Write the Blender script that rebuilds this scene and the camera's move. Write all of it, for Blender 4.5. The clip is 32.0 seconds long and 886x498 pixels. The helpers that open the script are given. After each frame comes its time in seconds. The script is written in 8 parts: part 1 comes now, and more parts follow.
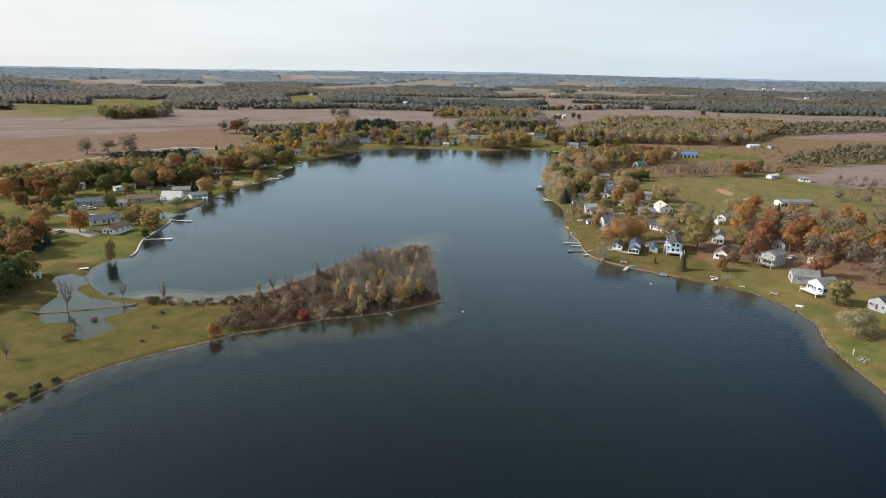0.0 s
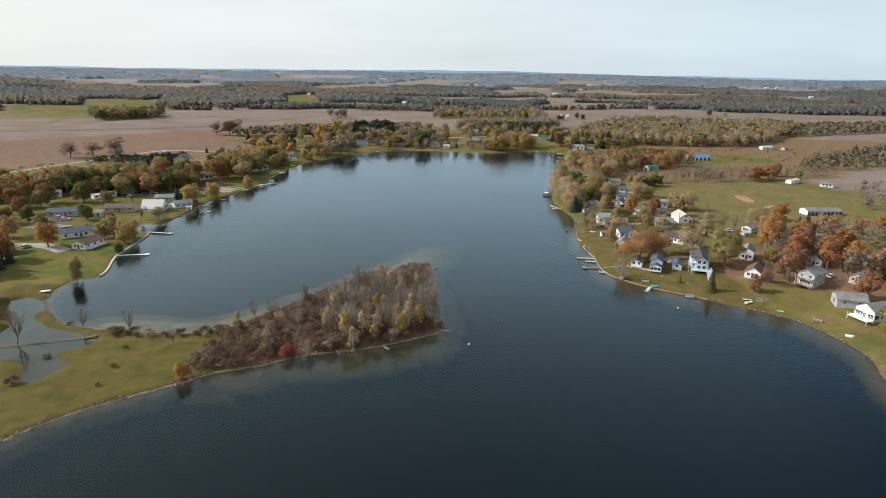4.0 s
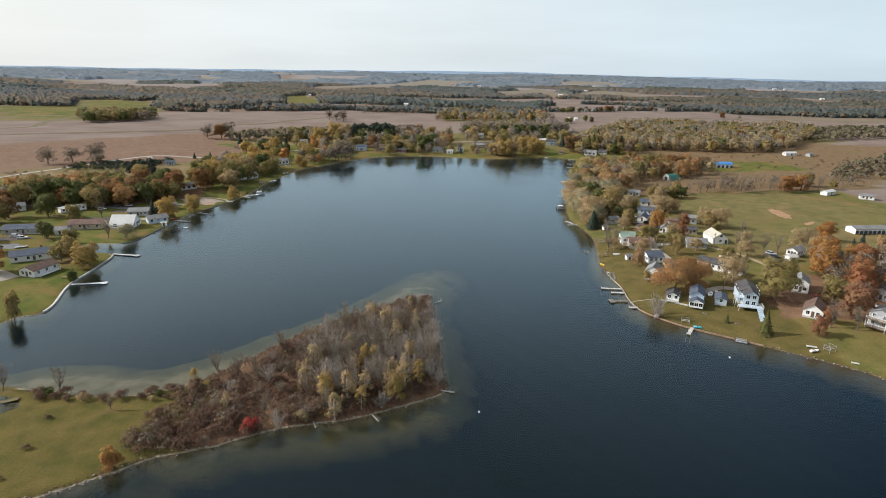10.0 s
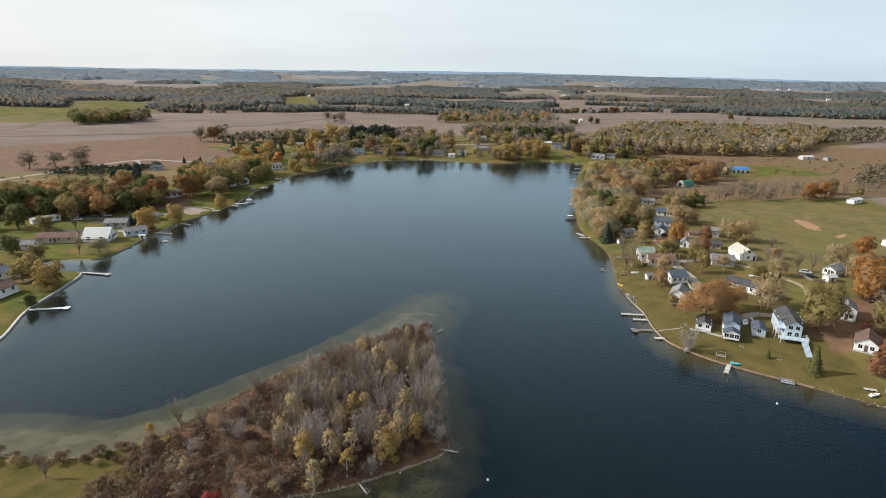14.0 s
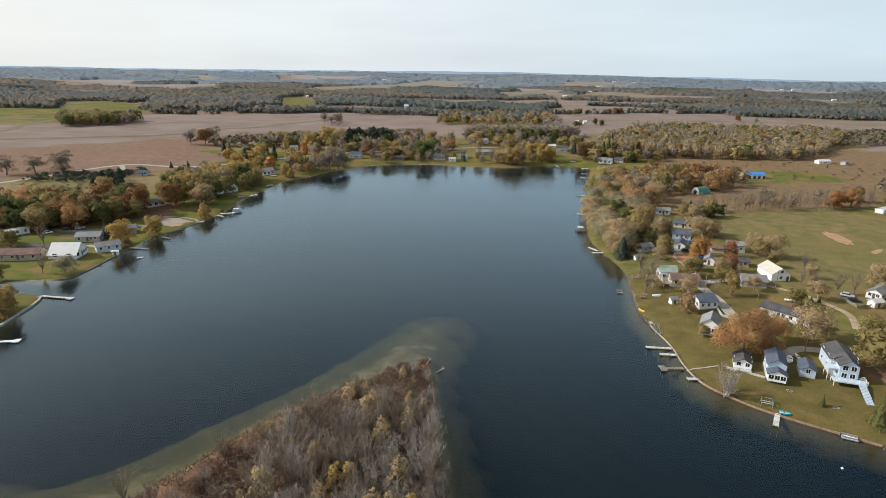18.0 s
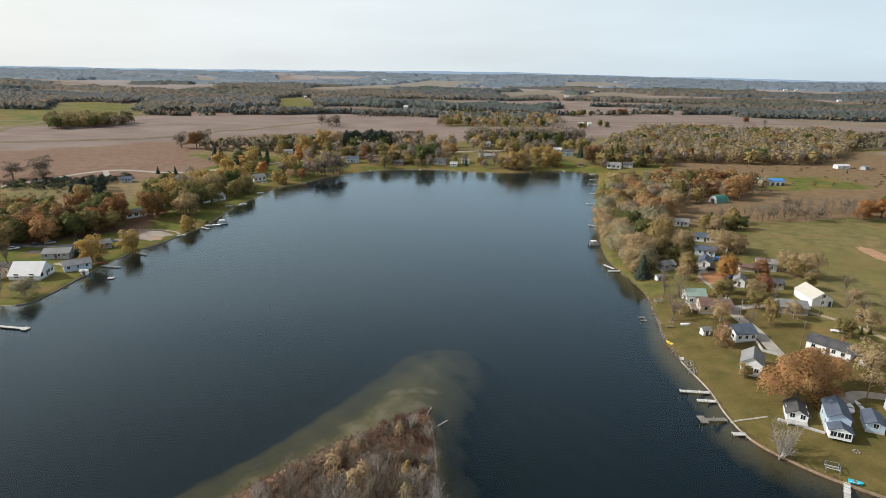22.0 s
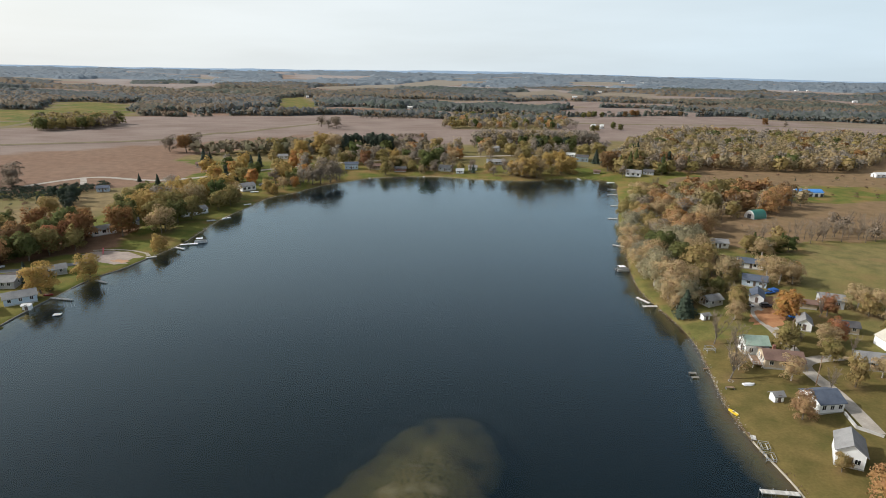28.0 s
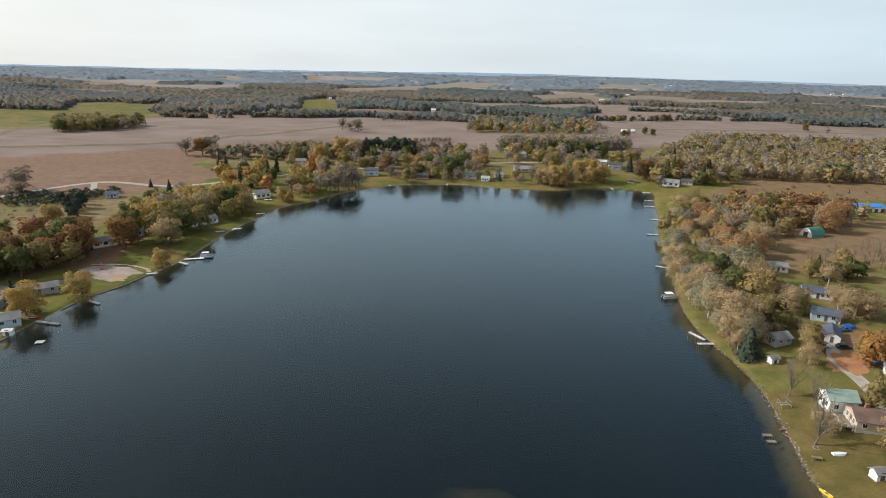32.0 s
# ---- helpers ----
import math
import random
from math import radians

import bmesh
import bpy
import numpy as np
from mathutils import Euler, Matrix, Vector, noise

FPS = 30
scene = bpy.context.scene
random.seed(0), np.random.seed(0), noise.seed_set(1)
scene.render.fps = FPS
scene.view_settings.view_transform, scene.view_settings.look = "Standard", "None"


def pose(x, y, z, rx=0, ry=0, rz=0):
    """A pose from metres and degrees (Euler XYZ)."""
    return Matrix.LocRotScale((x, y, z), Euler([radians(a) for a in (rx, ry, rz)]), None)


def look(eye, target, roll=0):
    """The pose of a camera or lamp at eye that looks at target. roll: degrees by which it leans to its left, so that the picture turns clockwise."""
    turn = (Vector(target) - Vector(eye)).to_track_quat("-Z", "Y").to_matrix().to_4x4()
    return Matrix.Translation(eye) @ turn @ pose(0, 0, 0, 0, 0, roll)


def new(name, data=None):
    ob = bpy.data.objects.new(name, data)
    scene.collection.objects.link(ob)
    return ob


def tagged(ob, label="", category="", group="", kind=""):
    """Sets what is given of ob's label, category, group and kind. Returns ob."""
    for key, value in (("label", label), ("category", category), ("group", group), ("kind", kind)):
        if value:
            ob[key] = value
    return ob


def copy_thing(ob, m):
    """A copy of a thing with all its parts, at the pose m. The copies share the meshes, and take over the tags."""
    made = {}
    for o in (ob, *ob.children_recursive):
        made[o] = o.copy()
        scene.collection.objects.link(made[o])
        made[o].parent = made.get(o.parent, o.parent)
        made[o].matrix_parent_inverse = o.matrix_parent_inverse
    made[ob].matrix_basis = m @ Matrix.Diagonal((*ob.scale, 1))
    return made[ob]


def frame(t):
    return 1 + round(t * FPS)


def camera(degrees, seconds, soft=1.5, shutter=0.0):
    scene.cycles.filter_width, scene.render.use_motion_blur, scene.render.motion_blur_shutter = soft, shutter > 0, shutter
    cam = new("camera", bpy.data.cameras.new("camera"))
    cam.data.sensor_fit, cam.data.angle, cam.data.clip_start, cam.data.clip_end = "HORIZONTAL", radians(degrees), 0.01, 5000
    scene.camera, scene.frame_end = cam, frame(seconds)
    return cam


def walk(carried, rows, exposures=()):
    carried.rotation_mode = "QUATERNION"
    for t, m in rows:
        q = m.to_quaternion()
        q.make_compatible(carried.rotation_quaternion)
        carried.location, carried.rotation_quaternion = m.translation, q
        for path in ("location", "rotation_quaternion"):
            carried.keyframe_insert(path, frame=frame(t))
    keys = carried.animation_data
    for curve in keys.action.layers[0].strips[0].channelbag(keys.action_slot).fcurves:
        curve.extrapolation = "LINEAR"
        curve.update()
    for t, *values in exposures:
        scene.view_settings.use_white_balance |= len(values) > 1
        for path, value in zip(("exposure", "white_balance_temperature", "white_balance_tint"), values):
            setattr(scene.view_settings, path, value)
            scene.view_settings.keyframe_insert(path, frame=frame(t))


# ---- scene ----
cam = camera(74.8, 32.0, soft=0.85)
PATH = [
    (0, (1.262, -0.328, 82.086), (1.301, 1.584, 81.499), 0.9),
    (0.5, (0.986, 2.987, 82.09), (1.028, 4.899, 81.503), 0.9),
    (1, (0.764, 6.306, 82.097), (0.807, 8.217, 81.51), 0.9),
    (1.5, (0.607, 9.617, 82.107), (0.649, 11.529, 81.52), 0.8),
    (2, (0.52, 12.914, 82.121), (0.562, 14.825, 81.533), 0.9),
    (2.5, (0.482, 16.181, 82.135), (0.523, 18.092, 81.546), 0.9),
    (3, (0.495, 19.441, 82.149), (0.536, 21.352, 81.56), 0.8),
    (3.5, (0.537, 22.659, 82.164), (0.578, 24.569, 81.574), 0.8),
    (5.5, (0.735, 35.242, 82.237), (0.77, 37.154, 81.65), 1.0),
    (6, (0.67, 38.343, 82.233), (0.706, 40.255, 81.646), 0.9),
    (6.5, (0.575, 41.439, 82.23), (0.611, 43.351, 81.644), 0.9),
    (7, (0.541, 44.574, 82.227), (0.576, 46.486, 81.64), 0.9),
    (7.5, (0.575, 47.74, 82.219), (0.608, 49.652, 81.631), 1.0),
    (8, (0.651, 50.896, 82.207), (0.686, 52.808, 81.621), 0.9),
    (8.5, (0.737, 53.973, 82.2), (0.77, 55.885, 81.614), 1.0),
    (9, (0.799, 57.035, 82.206), (0.829, 58.947, 81.619), 1.0),
    (9.5, (0.813, 60.14, 82.212), (0.843, 62.052, 81.625), 1.0),
    (10, (0.81, 63.277, 82.22), (0.841, 65.189, 81.632), 0.9),
    (10.5, (0.794, 66.422, 82.224), (0.824, 68.334, 81.637), 0.9),
    (11, (0.794, 69.587, 82.22), (0.823, 71.499, 81.634), 0.9),
    (11.5, (0.821, 72.773, 82.202), (0.851, 74.685, 81.614), 0.9),
    (12, (0.847, 75.921, 82.187), (0.877, 77.833, 81.599), 0.9),
    (12.5, (0.863, 79.037, 82.184), (0.893, 80.948, 81.595), 0.9),
    (13, (0.889, 82.165, 82.198), (0.918, 84.077, 81.611), 0.9),
    (13.5, (0.93, 85.338, 82.21), (0.958, 87.25, 81.624), 1.0),
    (14, (0.958, 88.544, 82.226), (0.985, 90.455, 81.639), 0.9),
    (14.5, (0.981, 91.737, 82.248), (1.008, 93.649, 81.662), 0.8),
    (16.5, (0.881, 104.484, 82.419), (0.909, 106.396, 81.832), 0.9),
    (17, (0.866, 107.698, 82.435), (0.894, 109.609, 81.848), 0.9),
    (17.5, (0.878, 110.929, 82.457), (0.907, 112.84, 81.869), 0.9),
    (18, (0.914, 114.128, 82.484), (0.941, 116.039, 81.897), 0.9),
    (18.5, (0.948, 117.314, 82.531), (0.974, 119.225, 81.943), 0.8),
    (19, (0.947, 120.465, 82.596), (0.974, 122.376, 82.009), 0.8),
    (19.5, (0.87, 123.563, 82.676), (0.896, 125.474, 82.089), 0.8),
    (20, (0.749, 126.662, 82.766), (0.777, 128.573, 82.178), 0.9),
    (20.5, (0.675, 129.823, 82.844), (0.702, 131.735, 82.256), 0.9),
    (21, (0.592, 133.031, 82.894), (0.618, 134.942, 82.307), 0.9),
    (21.5, (0.467, 136.258, 82.92), (0.494, 138.17, 82.334), 0.9),
    (22, (0.319, 139.475, 82.926), (0.346, 141.386, 82.339), 0.9),
    (22.5, (0.192, 142.649, 82.919), (0.22, 144.56, 82.332), 0.9),
    (23, (0.115, 145.841, 82.914), (0.142, 147.752, 82.326), 0.9),
    (23.5, (0.097, 149.069, 82.923), (0.122, 150.98, 82.336), 0.9),
    (24, (0.083, 152.301, 82.933), (0.108, 154.213, 82.346), 1.0),
    (24.5, (0.042, 155.533, 82.932), (0.068, 157.444, 82.345), 1.0),
    (25, (-0.042, 158.774, 82.93), (-0.015, 160.685, 82.342), 1.0),
    (25.5, (-0.127, 162.037, 82.931), (-0.1, 163.949, 82.344), 0.9),
    (27.5, (-0.015, 175.108, 83.042), (0.003, 177.019, 82.454), 1.0),
    (28, (-0.004, 178.341, 83.063), (0.008, 180.252, 82.474), 1.0),
    (28.5, (-0.021, 181.524, 83.087), (-0.016, 183.435, 82.499), 1.1),
    (29, (-0.084, 184.724, 83.108), (-0.09, 186.635, 82.519), 1.1),
    (29.5, (-0.222, 187.974, 83.126), (-0.244, 189.886, 82.538), 1.1),
    (30, (-0.437, 191.254, 83.14), (-0.474, 193.165, 82.552), 1.1),
    (30.5, (-0.722, 194.514, 83.145), (-0.771, 196.425, 82.557), 1.2),
    (31, (-1.044, 197.73, 83.141), (-1.099, 199.641, 82.554), 1.1),
    (31.5, (-1.389, 200.904, 83.14), (-1.449, 202.815, 82.552), 1.1),
    (32, (-1.756, 204.09, 83.147), (-1.817, 206.002, 82.562), 1.2),
]
walk(cam, [(t, look(eye, target, roll)) for t, eye, target, roll in PATH])

# ---- light ----
SUN_EL, SUN_AZ = radians(33), radians(6)          # sun to the west, a little ahead of the flight
to_sun = Vector((-math.cos(SUN_EL) * math.cos(SUN_AZ), math.cos(SUN_EL) * math.sin(SUN_AZ), math.sin(SUN_EL)))
sun = new("sun", bpy.data.lights.new("sun", "SUN"))
sun.data.energy, sun.data.angle, sun.data.color = 4.25, radians(1.0), (1.0, 0.97, 0.94)
sun.matrix_world = look((0, 0, 400), Vector((0, 0, 400)) - to_sun)

world = bpy.data.worlds.new("sky")
scene.world = world
world.use_nodes = True
wn, wl = world.node_tree.nodes, world.node_tree.links
wn.clear()
w_out, w_bg = wn.new("ShaderNodeOutputWorld"), wn.new("ShaderNodeBackground")
w_sky = wn.new("ShaderNodeTexSky")
w_sky.sky_type, w_sky.sun_disc = "NISHITA", False
w_sky.sun_elevation, w_sky.sun_rotation = SUN_EL, radians(-84)
w_sky.air_density, w_sky.dust_density, w_sky.ozone_density = 1.0, 2.5, 1.0
w_geo, w_map, w_noise, w_ramp, w_mix = (wn.new(k) for k in ("ShaderNodeTexCoord", "ShaderNodeMapping", "ShaderNodeTexNoise",
                                                             "ShaderNodeMapRange", "ShaderNodeMix"))
w_map.inputs["Scale"].default_value = (1.0, 1.0, 7.0)
w_noise.inputs["Scale"].default_value, w_noise.inputs["Detail"].default_value = 2.0, 5.0
w_ramp.inputs["From Min"].default_value, w_ramp.inputs["From Max"].default_value = 0.3, 0.7
w_ramp.inputs["To Min"].default_value, w_ramp.inputs["To Max"].default_value = 0.80, 0.97
w_mix.data_type = "RGBA"
w_dot, w_sep, w_up, w_fac, w_glow = (wn.new(k) for k in ("ShaderNodeVectorMath", "ShaderNodeSeparateXYZ", "ShaderNodeMapRange", "ShaderNodeMath", "ShaderNodeMix"))
w_dot.operation, w_fac.operation, w_glow.data_type = "DOT_PRODUCT", "MULTIPLY", "RGBA"
w_dot.inputs[1].default_value = to_sun
w_sun = wn.new("ShaderNodeMapRange")                   # thin high cloud: whiter towards the sun, thinner overhead
w_sun.inputs["From Min"].default_value, w_sun.inputs["From Max"].default_value = -0.35, 0.75
w_glow.inputs["A"].default_value, w_glow.inputs["B"].default_value = (7.1, 8.5, 9.5, 1), (9.9, 10.0, 9.7, 1)
w_up.inputs["From Min"].default_value = 0.12
w_reach = wn.new("ShaderNodeMapRange")                 # the veil of cloud stands higher on the sun's side
for k_, v_ in (("From Min", -0.2), ("From Max", 0.95), ("To Min", 0.45), ("To Max", 2.5)):
    w_reach.inputs[k_].default_value = v_
wl.new(w_dot.outputs["Value"], w_reach.inputs["Value"])
wl.new(w_reach.outputs["Result"], w_up.inputs["From Max"])
w_up.inputs["To Min"].default_value, w_up.inputs["To Max"].default_value = 1.0, 0.08
for a_, b_ in ((w_geo.outputs["Generated"], w_dot.inputs[0]), (w_geo.outputs["Generated"], w_sep.inputs[0]), (w_sep.outputs["Z"], w_up.inputs["Value"]),
               (w_dot.outputs["Value"], w_sun.inputs["Value"]), (w_sun.outputs["Result"], w_glow.inputs["Factor"]), (w_glow.outputs["Result"], w_mix.inputs["B"]),
               (w_ramp.outputs["Result"], w_fac.inputs[0]), (w_up.outputs["Result"], w_fac.inputs[1]), (w_fac.outputs["Value"], w_mix.inputs["Factor"])):
    wl.new(a_, b_)
wl.new(w_geo.outputs["Generated"], w_map.inputs["Vector"])
wl.new(w_map.outputs["Vector"], w_noise.inputs["Vector"])
wl.new(w_noise.outputs["Fac"], w_ramp.inputs["Value"])
wl.new(w_sky.outputs["Color"], w_mix.inputs["A"])
wl.new(w_mix.outputs["Result"], w_bg.inputs["Color"])
wl.new(w_bg.outputs["Background"], w_out.inputs["Surface"])
w_bg.inputs["Strength"].default_value = 0.1


# ---- materials ----
def nodes_of(name):
    m = bpy.data.materials.new(name)
    m.use_nodes = True
    n, l = m.node_tree.nodes, m.node_tree.links
    n.clear()
    out, b = n.new("ShaderNodeOutputMaterial"), n.new("ShaderNodeBsdfPrincipled")
    l.new(b.outputs["BSDF"], out.inputs["Surface"])
    return m, n, l, b, out


def noise_node(n, l, scale, detail=4.0, stretch=None):
    g, t = n.new("ShaderNodeNewGeometry"), n.new("ShaderNodeTexNoise")
    t.inputs["Scale"].default_value, t.inputs["Detail"].default_value = scale, detail
    if stretch:
        mp = n.new("ShaderNodeMapping")
        mp.inputs["Scale"].default_value = stretch
        l.new(g.outputs["Position"], mp.inputs["Vector"])
        l.new(mp.outputs["Vector"], t.inputs["Vector"])
    else:
        l.new(g.outputs["Position"], t.inputs["Vector"])
    return t


def mixed(n, l, fac, a, b, blend="MIX"):
    m = n.new("ShaderNodeMix")
    m.data_type, m.blend_type = "RGBA", blend
    for key, v in (("Factor", fac), ("A", a), ("B", b)):
        if isinstance(v, bpy.types.NodeSocket):
            l.new(v, m.inputs[key])
        elif key == "Factor":
            m.inputs[key].default_value = v
        else:
            m.inputs[key].default_value = (*v, 1)
    return m.outputs["Result"]


def ranged(n, l, sock, a, b, c=0.0, d=1.0):
    r = n.new("ShaderNodeMapRange")
    for k, v in zip(("From Min", "From Max", "To Min", "To Max"), (a, b, c, d)):
        r.inputs[k].default_value = v
    l.new(sock, r.inputs["Value"])
    return r.outputs["Result"]


def surf(name, c1, c2, coarse=0.4, fine=5.0, rough=0.8, metal=0.0, bump=0.15, vary=0.0, stretch=None):
    """A painted, wooden or stony surface: two colours at a coarse scale, grain at a fine one."""
    m, n, l, b, _ = nodes_of(name)
    t1, t2 = noise_node(n, l, coarse), noise_node(n, l, fine, 3.0, stretch)
    col = mixed(n, l, ranged(n, l, t1.outputs["Fac"], 0.35, 0.65), c1, c2)
    col = mixed(n, l, 0.35, col, mixed(n, l, t2.outputs["Fac"], (0.25, 0.25, 0.25), (1, 1, 1)), "OVERLAY")
    if vary:
        o = n.new("ShaderNodeObjectInfo")
        hsv = n.new("ShaderNodeHueSaturation")
        l.new(ranged(n, l, o.outputs["Random"], 0, 1, 1 - vary, 1 + vary), hsv.inputs["Value"])
        l.new(col, hsv.inputs["Color"])
        col = hsv.outputs["Color"]
    l.new(col, b.inputs["Base Color"])
    b.inputs["Roughness"].default_value, b.inputs["Metallic"].default_value = rough, metal
    if bump:
        bp = n.new("ShaderNodeBump")
        bp.inputs["Strength"].default_value, bp.inputs["Distance"].default_value = bump, 0.05
        l.new(t2.outputs["Fac"], bp.inputs["Height"])
        l.new(bp.outputs["Normal"], b.inputs["Normal"])
    return m


def leaves(name, c1, c2, c3, tint=False, sheer=0.42, grey=0.03):
    """Foliage: hue by tree (or by the tint attribute in woods), lighter and darker sprays, some light through the leaf."""
    m, n, l, b, out = nodes_of(name)
    c1, c2, c3 = (tuple(v + (grey * (0.3 * c[0] + 0.5 * c[1] + 0.2 * c[2]) - grey * v) for v in c) for c in (c1, c2, c3))
    g = n.new("ShaderNodeNewGeometry")
    at, fr = n.new("ShaderNodeAttribute"), n.new("ShaderNodeMath")
    at.attribute_name, fr.operation = "tint", "ADD"
    l.new(at.outputs["Fac"], fr.inputs[0])
    if not tint:
        l.new(n.new("ShaderNodeObjectInfo").outputs["Random"], fr.inputs[1])
    wrap = n.new("ShaderNodeMath")
    wrap.operation = "FRACT"
    l.new(fr.outputs["Value"], wrap.inputs[0])
    rnd = wrap.outputs["Value"]
    ramp = n.new("ShaderNodeValToRGB")
    ramp.color_ramp.elements[0].color, ramp.color_ramp.elements[1].color = (*c1, 1), (*c3, 1)
    mid = ramp.color_ramp.elements.new(0.5)
    mid.color = (*c2, 1)
    l.new(rnd, ramp.inputs["Fac"])
    hsv = n.new("ShaderNodeHueSaturation")
    l.new(ranged(n, l, g.outputs["Random Per Island"], 0, 1, 0.92 if tint else 0.90, 1.08 if tint else 1.16), hsv.inputs["Value"])
    t = noise_node(n, l, 0.5, 2.0)
    l.new(ranged(n, l, t.outputs["Fac"], 0.3, 0.7, 0.485, 0.515), hsv.inputs["Hue"])
    l.new(ramp.outputs["Color"], hsv.inputs["Color"])
    l.new(hsv.outputs["Color"], b.inputs["Base Color"])
    b.inputs["Roughness"].default_value = 0.85
    b.inputs["Specular IOR Level"].default_value = 0.15
    tr, mx = n.new("ShaderNodeBsdfTranslucent"), n.new("ShaderNodeMixShader")
    l.new(hsv.outputs["Color"], tr.inputs["Color"])
    mx.inputs["Fac"].default_value = sheer
    l.new(b.outputs["BSDF"], mx.inputs[1])
    l.new(tr.outputs["BSDF"], mx.inputs[2])
    l.new(mx.outputs["Shader"], out.inputs["Surface"])
    return m


def glass_mat():
    m, n, l, b, _ = nodes_of("window_glass")
    b.inputs["Base Color"].default_value = (0.02, 0.025, 0.03, 1)
    b.inputs["Roughness"].default_value, b.inputs["IOR"].default_value = 0.06, 1.5
    return m


def water_mat():
    """Lake water: the bed shows faintly through it, the sky and the shores mirror in small waves."""
    m, n, l, b, out = nodes_of("lake_water")
    n.remove(b)
    tr, gl, df = n.new("ShaderNodeBsdfTransparent"), n.new("ShaderNodeBsdfGlossy"), n.new("ShaderNodeBsdfDiffuse")
    tr.inputs["Color"].default_value = (0.69, 0.67, 0.55, 1)
    df.inputs["Color"].default_value = (0.001, 0.021, 0.047, 1)
    gl.inputs["Color"].default_value = (0.70, 0.87, 0.98, 1)
    body, top, fr = n.new("ShaderNodeMixShader"), n.new("ShaderNodeMixShader"), n.new("ShaderNodeLayerWeight")
    body.inputs["Fac"].default_value = 0.15
    fr.inputs["Blend"].default_value = 0.5
    pw = n.new("ShaderNodeMath")
    pw.operation = "POWER"
    pw.inputs[1].default_value = 4.1
    l.new(fr.outputs["Facing"], pw.inputs[0])
    gloss = ranged(n, l, pw.outputs["Value"], 0, 1, 0.010, 0.98)
    w1 = noise_node(n, l, 0.55, 2.0, (0.45, 1.15, 1.0))
    w2 = noise_node(n, l, 0.014, 4.0, (0.42, 1.8, 1.0))
    calm = ranged(n, l, w2.outputs["Fac"], 0.35, 0.65, 0.08, 0.16)
    l.new(calm, gl.inputs["Roughness"])
    bp = n.new("ShaderNodeBump")
    bp.inputs["Distance"].default_value = 0.12
    place, fetch = n.new("ShaderNodeSeparateXYZ"), n.new("ShaderNodeMath")     # the waves grow down the wind, away from the west shore
    l.new(n.new("ShaderNodeNewGeometry").outputs["Position"], place.inputs["Vector"])
    fetch.operation = "ADD"
    l.new(ranged(n, l, place.outputs["X"], -70, 110, 0.0, 0.42), fetch.inputs[0])
    l.new(ranged(n, l, w2.outputs["Fac"], 0.38, 0.62, 0.05, 0.42), fetch.inputs[1])
    l.new(fetch.outputs["Value"], bp.inputs["Strength"])
    l.new(w1.outputs["Fac"], bp.inputs["Height"])
    l.new(bp.outputs["Normal"], gl.inputs["Normal"])
    l.new(bp.outputs["Normal"], fr.inputs["Normal"])
    l.new(tr.outputs["BSDF"], body.inputs[1])
    l.new(df.outputs["BSDF"], body.inputs[2])
    l.new(gloss, top.inputs["Fac"])
    l.new(body.outputs["Shader"], top.inputs[1])
    l.new(gl.outputs["BSDF"], top.inputs[2])
    l.new(top.outputs["Shader"], out.inputs["Surface"])
    return m


